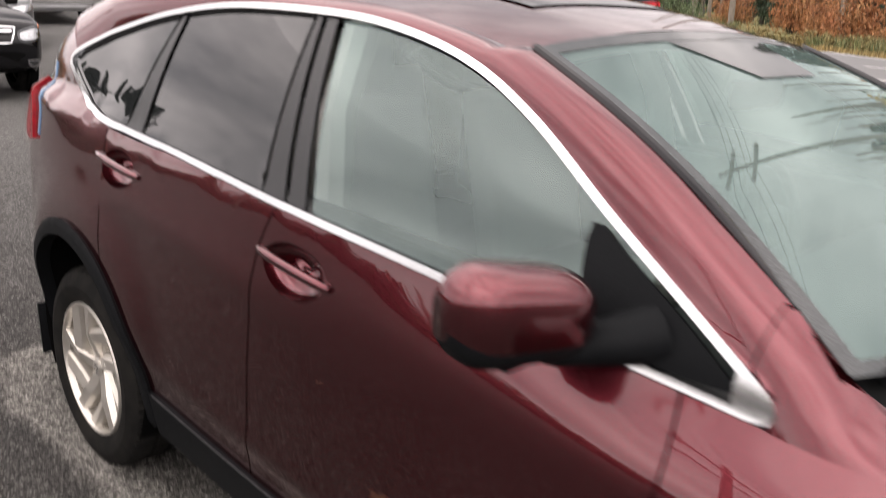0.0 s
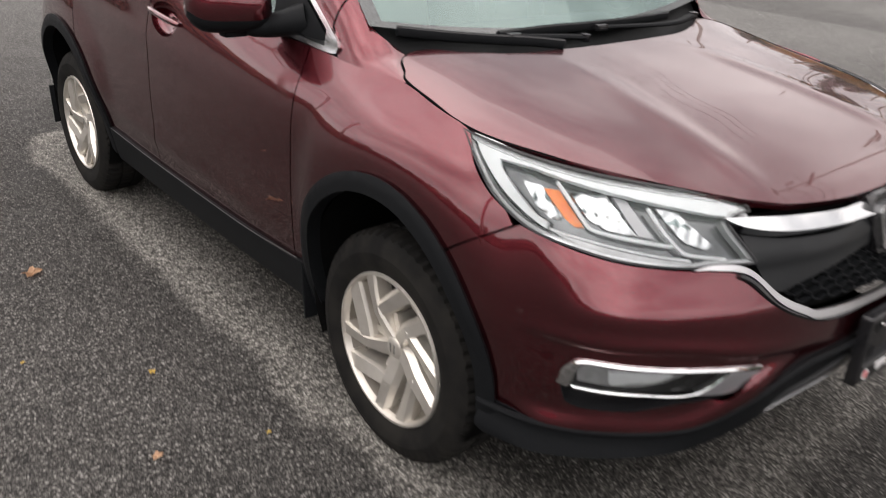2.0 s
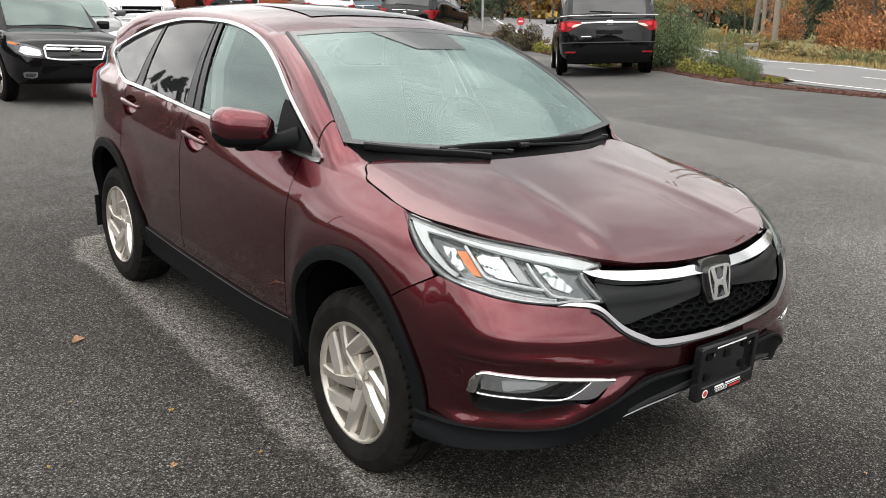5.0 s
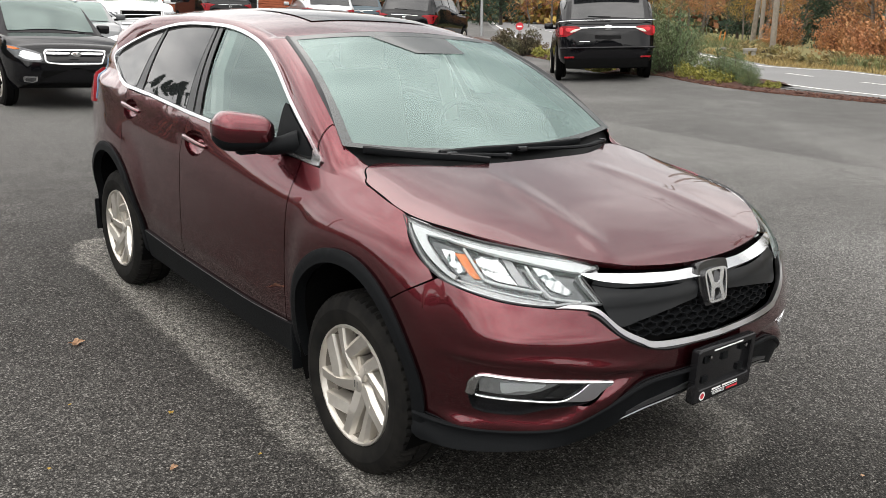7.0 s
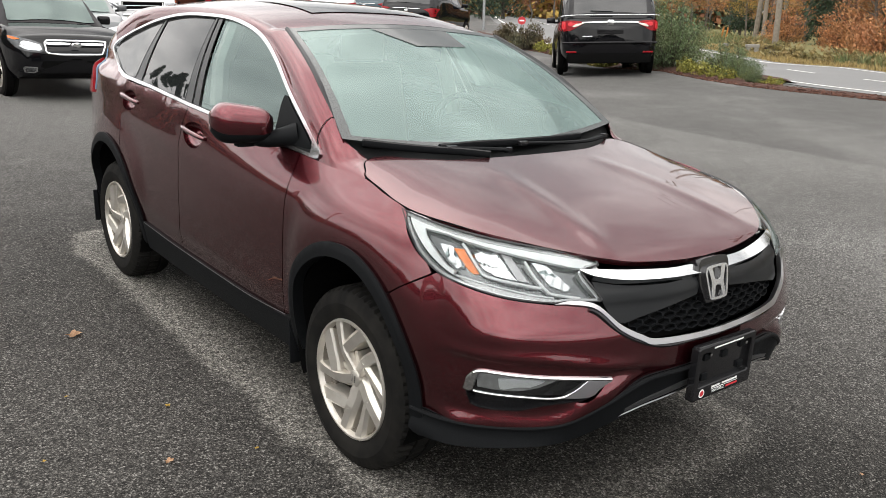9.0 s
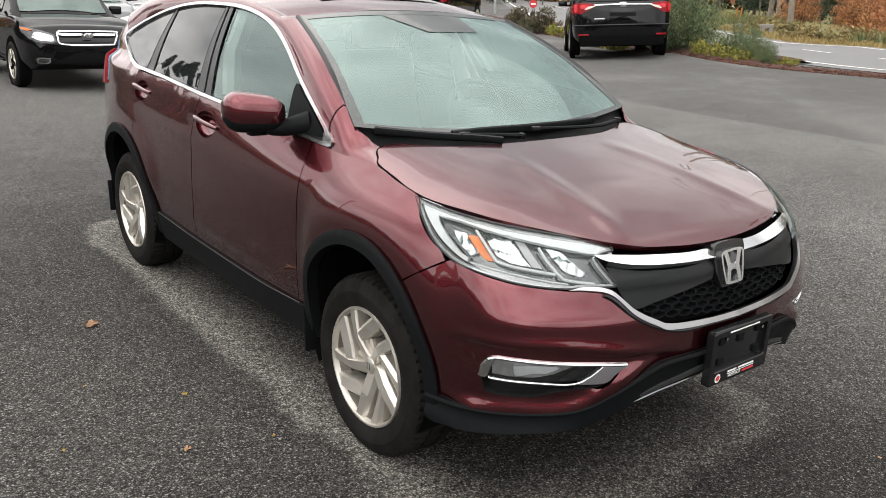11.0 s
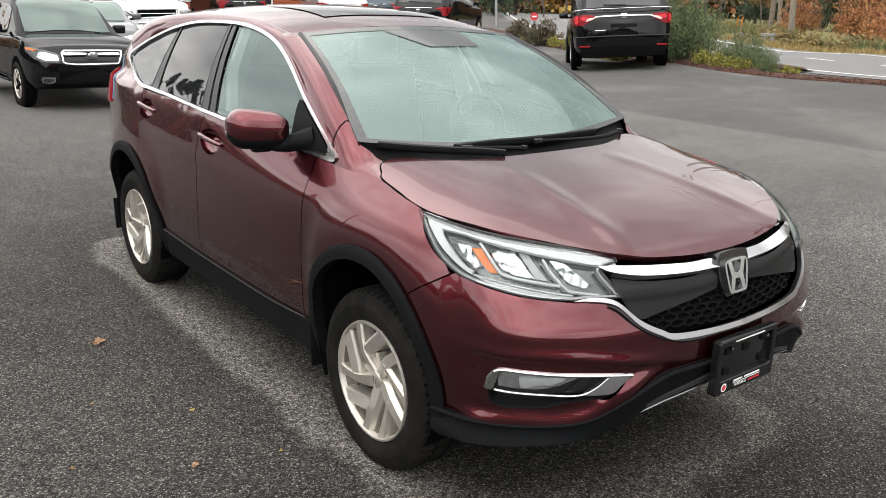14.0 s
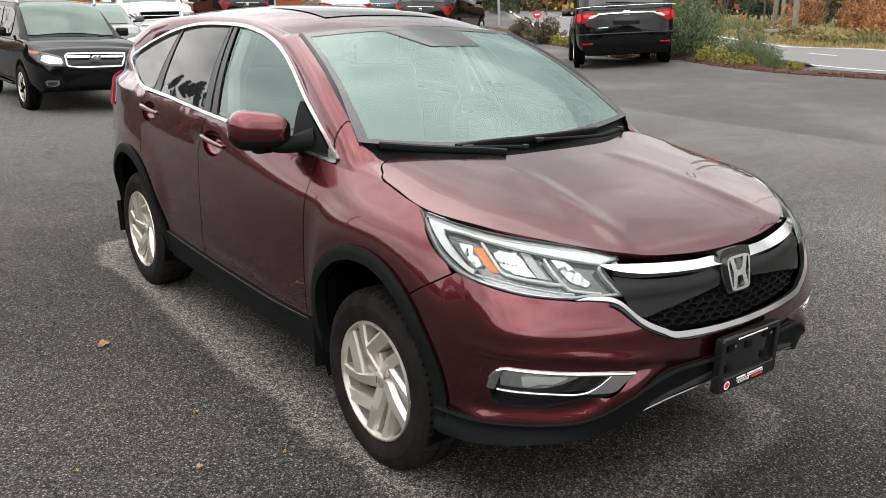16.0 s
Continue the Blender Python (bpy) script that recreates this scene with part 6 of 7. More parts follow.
chips("mulch_chips", "loose brown bark chips along the edge of the lot", [(12.4, 0), (12.15, 2)] + BED, (-.10, .45), 5200, CHIP, 71)


def tufts(name, label, reach, spans, count, tall, mat, seed):
    """Blades of rough grass along the far side of the road."""
    rng = np.random.default_rng(seed)
    verts, faces = [], []
    along = np.gradient(centre, axis=0)
    along /= np.linalg.norm(along, axis=1, keepdims=True)
    for _ in range(count // 9):
        d = rng.uniform(*spans[rng.choice(len(spans))])
        k = int(np.interp(d, dist, np.arange(len(dist))))
        off = reach[0] + (reach[1] - reach[0]) * rng.random()
        root = centre[k] + along[k] * rng.uniform(-.15, .15) + np.array((along[k][1], -along[k][0])) * off
        grown = tall * rng.uniform(.5, 1.3)
        for _b in range(9):
            o = root + rng.normal(size=2) * .09
            z = float(lot_height(o[0], o[1]))
            a, h, lean = rng.uniform(0, math.tau), grown * rng.uniform(.6, 1.2), rng.normal(size=2) * .35
            w = np.array((math.cos(a), math.sin(a))) * rng.uniform(.008, .018)
            i = len(verts)
            mid, tip = o + lean * h * .4, o + lean * h
            verts += [(*(o - w), z), (*(o + w), z), (*(mid + w * .8), z + h * .6), (*(mid - w * .8), z + h * .6), (*tip, z + h)]
            faces += [(i, i + 1, i + 2, i + 3), (i + 3, i + 2, i + 4)]
    me = bpy.data.meshes.new(name)
    me.from_pydata(verts, [], faces)
    me.materials.append(mat)
    return tagged(new(name, me), label, "grass", kind="stuff")


# ---- plants ----
def leaf_material(name, a, b, rough=.7):
    m = material(name, a, rough, grain=0.0, patch=0.8, patch_scale=1.1, tint=b, per_piece=0.45)
    return m


def leaf_cloud(bm, centres, count, size, rng, flat=0.5):
    """Loose leaves round each centre (x, y, z, radius)."""
    for cx, cy, cz, r in centres:
        for _ in range(count):
            v = rng.normal(size=3)
            v *= (rng.random() ** .4) * r / max(np.linalg.norm(v), 1e-6)
            p = Vector((cx + v[0], cy + v[1], cz + v[2] * .8))
            n = Vector(rng.normal(size=3)).normalized()
            t = n.orthogonal().normalized() * size * (.6 + .8 * rng.random())
            u = n.cross(t).normalized() * size * flat * (.6 + .8 * rng.random())
            vs = [bm.verts.new(p + t), bm.verts.new(p + u + t * .1), bm.verts.new(p - t), bm.verts.new(p - u)]
            bm.faces.new(vs)


BARK = material("grey_bark", (0.16, 0.14, 0.12), 0.9, grain=0.6, scale=18, tint=(0.06, 0.05, 0.045), bump=.6)
DARK_BARK = material("dark_bark", (0.07, 0.055, 0.045), 0.9, grain=0.6, scale=18, bump=.6)
LEAVES = dict(
    orange=leaf_material("orange_leaves", (0.32, 0.135, 0.058), (0.40, 0.22, 0.085)),
    rust=leaf_material("rust_leaves", (0.22, 0.085, 0.045), (0.30, 0.15, 0.065)),
    gold=leaf_material("gold_leaves", (0.40, 0.26, 0.05), (0.25, 0.17, 0.05)),
    fir=leaf_material("fir_needles", (0.025, 0.048, 0.028), (0.05, 0.075, 0.035)),
    pine=leaf_material("pine_needles", (0.085, 0.125, 0.055), (0.17, 0.185, 0.075)),
    low=leaf_material("low_shrub_leaves", (0.20, 0.20, 0.035), (0.30, 0.24, 0.05)),
    dark=leaf_material("dark_shrub_leaves", (0.06, 0.06, 0.03), (0.12, 0.07, 0.035)),
    weeds=leaf_material("dry_weeds", (0.28, 0.21, 0.09), (0.15, 0.15, 0.06)),
)
LEAN = Matrix.Rotation(radians(-4), 4, Vector((.64, .77, 0)))


def broadleaf(kind, height, seed, label):
    rng = np.random.default_rng(seed)
    tree = thing("tree", label, "tree", "trees at the edge of the wood")
    bm = bmesh.new()
    sway = [(.25 * rng.normal() * f, .25 * rng.normal() * f, height * .92 * f) for f in np.linspace(0, 1, 7)]
    sub = [tube_bm(sway, [height * .016 * (1 - .85 * f) + .012 for f in np.linspace(0, 1, 7)], 7)]
    tips = []
    for k in range(16):
        f = .28 + .66 * k / 16
        a = k * 2.4 + rng.random()
        base = Vector(cr(np.array(sway), [f * 6])[0])
        reach = height * (.26 - .16 * f) * (.7 + .6 * rng.random())
        tip = base + Vector((math.cos(a) * reach, math.sin(a) * reach, reach * (.5 + .5 * rng.random())))
        midp = base.lerp(tip, .5) + Vector((0, 0, -.08 * reach))
        sub.append(tube_bm([base, midp, tip], [height * .006, height * .004, .008], 5))
        tips += [(tip.x, tip.y, tip.z, reach * .55), (midp.x, midp.y, midp.z + .1, reach * .42)]
    me = bpy.data.meshes.new("tmp")
    for b in sub:
        b.to_mesh(me)
        bm.from_mesh(me)
        b.free()
    bpy.data.meshes.remove(me)
    part("trunk", bm, BARK, tree)
    bm = bmesh.new()
    leaf_cloud(bm, tips, 74, .068 * height / 8, rng, .7)
    part("crown", bm, LEAVES[kind], tree, smooth=False)
    return tree


def conifer(height, seed, label):
    rng = np.random.default_rng(seed)
    tree = thing("tree", label, "tree", "trees at the edge of the wood")
    part("trunk", tube_bm([(0, 0, 0), (.05, 0, height * .5), (0, .03, height)], [height * .018, height * .011, .01], 7), DARK_BARK, tree)
    bm = bmesh.new()
    for k in range(30):
        f = .10 + .88 * k / 30
        reach = height * .20 * (1 - f) * (.75 + .5 * rng.random()) + .1
        for j in range(7):
            a = j * math.tau / 7 + k * .7 + .3 * rng.random()
            for s in np.linspace(.15, 1, 6):
                p = Vector((math.cos(a) * reach * s, math.sin(a) * reach * s, height * f - reach * s * .35))
                leaf_cloud(bm, [(p.x, p.y, p.z, .10 + .12 * (1 - f))], 3, .16 * height / 9, rng, .35)
    part("crown", bm, LEAVES["fir"], tree, smooth=False)
    return tree


def shrub(name, kind, label, size, height, seed, leaf=.035, count=26, n=46, group=""):
    rng = np.random.default_rng(seed)
    s = thing(name, label, "shrub", group)
    sub, tips = [], []
    for k in range(n):
        a, r = rng.random() * math.tau, size * rng.random() ** .6
        h = height * (.35 + .65 * rng.random()) * (1 - .45 * (r / size) ** 2)
        tip = Vector((math.cos(a) * r, math.sin(a) * r, h))
        sub.append(tube_bm([(.12 * tip.x, .12 * tip.y, 0), (.6 * tip.x, .6 * tip.y, h * .55), tip], [.012, .008, .003], 4))
        tips += [(tip.x, tip.y, tip.z, height * .12 + .03), (.75 * tip.x, .75 * tip.y, h * .7, height * .14 + .03), (.9 * tip.x, .9 * tip.y, h * .4, height * .13 + .03)]
    bm = bmesh.new()
    me = bpy.data.meshes.new("tmp")
    for b in sub:
        b.to_mesh(me)
        bm.from_mesh(me)
        b.free()
    bpy.data.meshes.remove(me)
    part("stem", bm, DARK_BARK, s)
    bm = bmesh.new()
    leaf_cloud(bm, tips, count, leaf, rng, .22 if kind == "pine" else .45)
    part("foliage", bm, LEAVES[kind], s, smooth=False)
    return s


def stand(ob, x, y, turn=0.0, scale=1.0, lean=True):
    m = Matrix.Translation((x, y, float(lot_height(x, y)) - .03)) @ (LEAN if lean else Matrix()) @ Matrix.Rotation(radians(turn), 4, "Z")
    return m @ Matrix.Scale(scale, 4)


def plant(proto, places):
    """The prototype goes to the first place and copies go to the others."""
    for k, (x, y, turn, sc) in enumerate(places):
        m = stand(proto, x, y, turn)
        ob = proto if k == 0 else copy_thing(proto, m)
        ob.matrix_world = m @ Matrix.Scale(sc, 4)


rng = np.random.default_rng(5)
kinds = [broadleaf("orange", 7.5, 1, "orange-leaved autumn tree at the edge of the wood"), broadleaf("rust", 9, 2, "rust-brown autumn tree at the edge of the wood"), broadleaf("gold", 8, 3, "yellow-leaved autumn tree at the edge of the wood"),
         conifer(12, 4, "dark green fir tree in the wood"), conifer(9, 5, "dark green young fir in the wood"), broadleaf("rust", 5, 6, "low rust-brown bushy tree by the verge")]
spots = [[] for _ in kinds]
# belts of trees beyond the road and behind the far cars, and young trees at the wood's edge
def beside_road(u, away):
    """A place off the road's far side."""
    p = cr(np.array(ROAD_EDGE, float), [u])[0]
    t = cr(np.array(ROAD_EDGE, float), [u + .05])[0] - p
    return p + np.array((t[1], -t[0])) / np.linalg.norm(t) * away


for k in range(140):
    p = beside_road(2.0 + 5.2 * k / 140, 13.5 + 26 * rng.random() ** 1.3 + 4 * (k % 3))
    i = rng.choice(6, p=[.20, .22, .12, .24, .14, .08])
    spots[i].append((float(p[0]), float(p[1]), 360 * rng.random(), .62 + .42 * rng.random()))
for k in range(46):
    a = radians(18 + 84 * k / 46)
    r = 54 + 16 * rng.random()
    spots[rng.choice(6, p=[.2, .25, .12, .23, .12, .08])].append((r * math.cos(a) * .9 + 4, r * math.sin(a), 360 * rng.random(), .50 + .32 * rng.random()))
for k in range(90):
    p = beside_road(2.4 + 4.8 * k / 90, 14 + 9 * rng.random())
    i = rng.choice([0, 4, 5, 2], p=[.24, .28, .34, .14])
    spots[i].append((float(p[0]), float(p[1]), 360 * rng.random(), .45 + .35 * rng.random()))
spots[3] += [(-14.5, 41.0, 20, .95), (-15.9, 40.8, 140, .84), (-12.2, 43.5, 250, .88), (-15.0, 43.5, 60, .98), (-13.2, 39.8, 310, .82)]
spots[4] += [(-14.0, 39.0, 80, 1.12), (-13.3, 42.4, 200, 1.15), (-15.3, 42.0, 10, 1.2)]
for proto, places in zip(kinds, spots):
    plant(proto, places)


def far_woods(name, label, line, height, depth, count, size, shares, seed):
    """Woods too far off to tell its trees apart: a deep ragged belt of leaf clumps along a line."""
    g = np.random.default_rng(seed)
    line = np.array(line, float)
    d = np.concatenate([[0], np.cumsum(np.linalg.norm(np.diff(line, axis=0), axis=1))])
    s = g.random(count) * d[-1]
    base = np.stack([np.interp(s, d, line[:, i]) for i in (0, 1)], axis=1) + g.normal(size=(count, 2)) * depth
    # every few metres a crown of its own height and kind
    n = int(d[-1] / 2.2) + 1
    tall, pick = height * (.62 + .55 * g.random(n)), g.choice(len(shares), n, p=[w for _, w in shares])
    which = np.minimum((s / 2.2).astype(int), n - 1)
    f = (s / 2.2) % 1.0
    top = tall[which] * (1 - .55 * np.abs(2 * f - 1) ** 1.6)
    z = top * g.random(count) ** .8
    c = np.stack([base[:, 0], base[:, 1], z + lot_height(base[:, 0], base[:, 1])], axis=1)
    a = g.normal(size=(count, 3))
    a /= np.linalg.norm(a, axis=1, keepdims=True)
    b = np.cross(a, g.normal(size=(count, 3)))
    b /= np.linalg.norm(b, axis=1, keepdims=True)
    r = size * (.5 + g.random((count, 1)))
    v = np.stack([c + a * r, c + b * r * .6, c - a * r * .9, c - b * r * .7], axis=1).reshape(-1, 3)
    me = bpy.data.meshes.new(name)
    me.from_pydata(v.tolist(), [], [(4 * k, 4 * k + 1, 4 * k + 2, 4 * k + 3) for k in range(count)])
    for m, _ in shares:
        me.materials.append(LEAVES[m])
    me.polygons.foreach_set("material_index", pick[which])
    tagged(new(name, me), label, "woods", kind="stuff")


far_woods("far_woods", "dark mixed woods round the open side of the lot", [(46 * math.cos(radians(a)) - 2, 46 * math.sin(radians(a))) for a in range(100, 316, 6)], 3.9, 1.2, 48000, .30, (("fir", .85), ("rust", .15)), 51)
far_woods("far_woods", "autumn woods beyond the parked cars", [(78 * math.cos(radians(a)), 78 * math.sin(radians(a))) for a in range(10, 104, 5)], 7.0, 3, 80000, .28, (("fir", .36), ("rust", .30), ("orange", .16), ("gold", .10), ("weeds", .08)), 53)
far_woods("far_woods", "dense autumn woods behind the first trees", [tuple(beside_road(u, 46)) for u in np.linspace(0.6, 7.2, 40)], 14, 2.5, 130000, .30, (("fir", .42), ("rust", .26), ("orange", .14), ("gold", .10), ("weeds", .08)), 52)
def trunk_stand(count, seed):
    """Bare trunks that show between the leaves of the wood."""
    g = np.random.default_rng(seed)
    verts, faces = [], []
    for _ in range(count):
        x, y = beside_road(2.0 + 5.2 * g.random(), 15 + 26 * g.random())
        z, h, r = float(lot_height(x, y)), 7 + 7 * g.random(), .06 + .10 * g.random()
        dx, dy = g.normal(size=2) * .35
        n = len(verts)
        for f, k in ((0, 1.0), (.5, .8), (1, .4)):
            verts += [(x + dx * f * f + r * k * math.cos(a), y + dy * f * f + r * k * math.sin(a), z - .1 + h * f) for a in np.linspace(0, math.tau, 7)[:-1]]
        for lv in (0, 6):
            faces += [(n + lv + i, n + lv + (i + 1) % 6, n + lv + 6 + (i + 1) % 6, n + lv + 6 + i) for i in range(6)]
    me = bpy.data.meshes.new("wood_trunks")
    me.from_pydata(verts, [], faces)
    me.materials.append(PALE_BARK)
    tagged(new("wood_trunks", me), "pale bare trunks standing in the autumn wood", "woods", kind="stuff")


PALE_BARK = material("pale_bark", (0.26, 0.23, 0.19), 0.9, grain=0.6, scale=6, tint=(0.10, 0.085, 0.07), patch=.5, patch_scale=.3)
trunk_stand(150, 71)
# rough grass and weeds beyond the road
# a mown clearing lies between the two stretches
WILD = [(52, 74), (52, 74), (86, 110)]
STRAW = leaf_material("straw_grass", (0.30, 0.215, 0.085), (0.20, 0.16, 0.06))
WEED_GREEN = leaf_material("green_weeds", (0.105, 0.135, 0.05), (0.20, 0.165, 0.075))
tufts("verge_grass", "straw-coloured grass along the road's far edge", (6.2, 7.3), [(52, 120)], 16000, .13, STRAW, 81)
tufts("verge_weeds", "green and brown weeds behind the road's far edge", (7.1, 11.0), WILD, 30000, .34, WEED_GREEN, 82)
tufts("verge_weeds", "dry straw-coloured weeds among the green ones", (7.5, 12.0), WILD, 6000, .32, STRAW, 83)
# orange bushes by the verge
plant(shrub("bush", "orange", "orange autumn bush on the verge", 1.1, 1.9, 21, .055, 36, 44, "bushes on the verge"), [(25.5, 9.6, 0, 1.0), (27.5, 11.6, 80, .8), (29.0, 7.0, 140, 1.2), (31, 14, 30, 1.0), (33, 17.5, 200, .9), (24.5, 5.0, 60, .9)][:5])
plant(shrub("bush", "weeds", "dry brown weeds on the verge", .9, .45, 22, .05, 18, 40, "bushes on the verge"), [(22.3, 8.4, 0, 1.0), (23.5, 10.4, 50, 1.1), (22.6, 5.5, 90, 1.0), (24.5, 12.5, 20, 1), (27.5, 15.5, 200, 1.2), (22.8, 2.8, 30, 1.1), (23.6, 7.0, 210, .9)])
# bed planting
plant(shrub("pine_shrub", "pine", "dense green dwarf pine in the planted bed", .95, 1.75, 31, .042, 52, 66, "dwarf pines in the bed"), [(13.1, 8.85, 0, .92), (13.9, 9.9, 70, .95), (12.55, 7.2, 140, .46), (12.2, 6.65, 30, .38), (11.95, 6.2, 200, .28)])
plant(shrub("low_shrub", "low", "low yellow-green shrub on the mulch", .42, .34, 33, .03, 20, 34, "low shrubs on the mulch"), [(12.45, 7.75, 0, 1.0), (12.15, 7.1, 50, 1.0), (12.05, 6.6, 100, .9), (12.9, 8.1, 20, 1.1), (12.7, 7.2, 80, 1.1), (12.1, 5.9, 130, .6), (15.2, 13.0, 10, 1.2), (15.9, 14.0, 60, 1.3), (16.6, 15.2, 110, 1.2), (17.2, 16.6, 10, 1.2), (14.6, 12.0, 190, 1.1), (17.8, 18.2, 70, 1.3), (18.6, 20.0, 40, 1.3)])
plant(shrub("dark_shrub", "dark", "dark green-brown shrub in the planted bed", .6, .75, 35, .04, 20, 40, "shrubs in the bed"), [(15.0, 12.6, 0, 1.1), (16.1, 14.6, 60, 1.0), (17.0, 17.3, 10, 1.2), (18.0, 19.3, 90, 1.1)])

# ---- poles, posts, stone ----
WOOD_POLE = material("weathered_pole", (0.24, 0.21, 0.17), 0.9, grain=0.5, scale=12, tint=(0.13, 0.11, 0.09), bump=.4)
ORANGE_POST = material("orange_post", (0.55, 0.22, 0.05), 0.7, grain=0.3, scale=20)
CABLE = material("black_cable", (0.02, 0.02, 0.02), 0.6)
STEEL = material("galvanised_steel", (0.42, 0.43, 0.44), 0.45, 0.8, grain=0.3, scale=20)


def utility_pole(x, y, height, r, label, arms=0, turn=0.0):
    pole = thing("utility_pole", label, "utility pole", "utility poles", stand(None, x, y, turn))
    part("shaft", tube_bm([(0, 0, 0), (0, 0, height * .5), (0, 0, height)], [r, r * .88, r * .7], 12), WOOD_POLE, pole)
    for k in range(arms):
        part("crossarm", box_bm(2.2, .10, .11, .01, (0, .12, height - .5 - .9 * k)), WOOD_POLE, pole)
        for dx in (-.95, -.4, .4, .95):
            bm, rings = lathe_bm([(-.02, .03), (.06, .045), (.10, .02)], 8)
            for v in bm.verts:
                v.co = Vector((v.co.y + dx, v.co.z + .12, v.co.x + height - .42 - .9 * k))
            part("insulator", bm, STEEL, pole)
    return pole


utility_pole(35.0, 19.7, 11, .10, "tall weathered wooden utility pole beyond the road")
utility_pole(28.26, 15.17, 10, .115, "thick weathered wooden utility pole beyond the road")
utility_pole(31.0, 12.2, 7, .10, "thin grey pole among the trees")
utility_pole(20.2, 1.65, 12.6, .13, "wooden utility pole with crossarms beside the road", 2, 50)
for off in (-.95, -.4, .4, .95):
    pts = []
    for (x0, y0), (x1, y1) in zip([(20.8, -48), (20.2, 1.65)], [(20.2, 1.65), (33.0, 50.0)]):
        for f in np.linspace(0, 1, 14):
            pts.append((x0 + (x1 - x0) * f + off, y0 + (y1 - y0) * f + off * .8, float(lot_height(20.2, 1.65)) + 12.2 - .8 * math.sin(math.pi * f)))
    tagged(part("power_line", tube_bm(pts, .010, 5), CABLE), "black power line across the road", "cable", "power lines")
# a line of poles on the viewer's side of the lot
line = [(-15.0, 22.0), (-14.0, 4.0), (-11.5, -41.0)]
for x, y in line:
    utility_pole(x, y, 9.5, .15, "wooden utility pole with crossarms beside the lot", 2, -86)
for dz, off in ((9.05, -.95), (9.05, -.4), (9.05, .4), (9.05, .95), (8.15, -.95), (8.15, .95), (7.0, 0)):
    pts = []
    for (x0, y0), (x1, y1) in zip(line, line[1:]):
        for f in np.linspace(0, 1, 12):
            pts.append((x0 + (x1 - x0) * f + off, y0 + (y1 - y0) * f, dz - .7 * math.sin(math.pi * f)))
    tagged(part("power_line", tube_bm(pts, .012, 5), CABLE), "black power line between the poles", "cable", "power lines")
post = thing("sign_posts", "pair of leaning orange wooden posts on the verge", "post", place=stand(None, 33.2, 20.7, 60) @ Matrix.Scale(.62, 4))
for dx in (-.35, .35):
    bm = box_bm(.09, .09, 1.1, .01, (dx, 0, .52))
    for v in bm.verts:
        v.co.x -= .30 * v.co.z
    part("post", bm, ORANGE_POST, post)
STONE = material("grey_stone", (0.25, 0.24, 0.22), 0.9, grain=.5, scale=12, bump=.6)
block = thing("stone_block", "low flat-topped grey stone block on the grass verge", "stone block", place=stand(None, 26.4, 15.0, -55) @ Matrix.Scale(.46, 4))
def rough_stone(size, at, seed):
    bm = box_bm(*size, .03, (0, 0, 0), 2)
    bmesh.ops.subdivide_edges(bm, edges=bm.edges, cuts=2, use_grid_fill=True)
    for v in bm.verts:
        v.co = v.co * (1 + .10 * noise.noise(v.co * 3 + Vector((seed, 0, 0)))) + Vector(at)
    return bm
part("top_stone", rough_stone((1.05, .55, .24), (0, 0, .52), 1), STONE, block, "pale weathered top stone")
for dx in (-.30, .32):
    part("foot_stone", rough_stone((.34, .42, .44), (dx, 0, .20), 3 + dx), STONE, block)
for x, y, k in ((26.6, 14.3, .5), (28.4, 17.4, .8), (28.0, 16.9, .6)):
    ob = part("boulder", rough_stone((.7, .5, .4), (0, 0, .12), x), STONE)
    ob.matrix_world = stand(None, x, y, 40 * k) @ Matrix.Scale(k * .6, 4)
    tagged(ob, "small grey boulder on the grass verge", "rock", "boulders on the verge")
lamp = thing("street_lamp", "slim grey metal lamp post beyond the lot", "street lamp", place=stand(None, 24.5, 28.0, 0))
part("shaft", tube_bm([(0, 0, 0), (0, 0, 3), (0, 0, 6.4)], [.07, .055, .045], 10), STEEL, lamp)
part("arm", tube_bm([(0, 0, 6.3), (-.4, -.3, 6.6), (-1.0, -.7, 6.65)], .03, 8), STEEL, lamp)
sign = thing("road_sign", "small red road sign on a post by the bed", "road sign", place=stand(None, 18.9, 19.6, -45))
part("post", tube_bm([(0, 0, 0), (0, 0, 1.0)], .025, 8), STEEL, sign)
bm, rings = lathe_bm([(-.01, .001), (-.01, .145), (.01, .145), (.01, .001)], 8)
for v in bm.verts:
    v.co = Vector((v.co.y, v.co.x - .03, v.co.z + .85))
plate = part("plate", bm, RED_PRINT, sign)
part("print_bar", box_bm(.17, .004, .05, 0, (0, -.043, .85)), WHITE_PRINT, plate)

# ---- fallen leaves ----
LEAF_DRY = material("dry_leaf", (0.55, 0.36, 0.22), 0.7, grain=.5, scale=60, tint=(0.25, 0.10, 0.04))
LEAF_YELLOW = material("yellow_leaf", (0.50, 0.33, 0.06), 0.7, grain=.5, scale=60)


def fallen_leaf(x, y, size, turn, mat, label):
    bm = bmesh.new()
    ring = []
    for k in range(18):
        a = k * math.tau / 18
        r = size * (.75 + .25 * math.cos(5 * a)) * (1.0 if k % 2 else .88)
        ring.append(bm.verts.new((r * math.cos(a), r * .72 * math.sin(a), .006 + .014 * abs(math.sin(a * 1.5)) * size / .05)))
    c = bm.verts.new((0, 0, .010))
    for k in range(18):
        bm.faces.new((ring[k], ring[(k + 1) % 18], c))
    bmesh.ops.solidify(bm, geom=list(bm.faces), thickness=.0012)
    ob = part("fallen_leaf", bm, mat)
    ob.matrix_world = pose(x, y, float(lot_height(x, y)) + .002, 0, 0, turn)
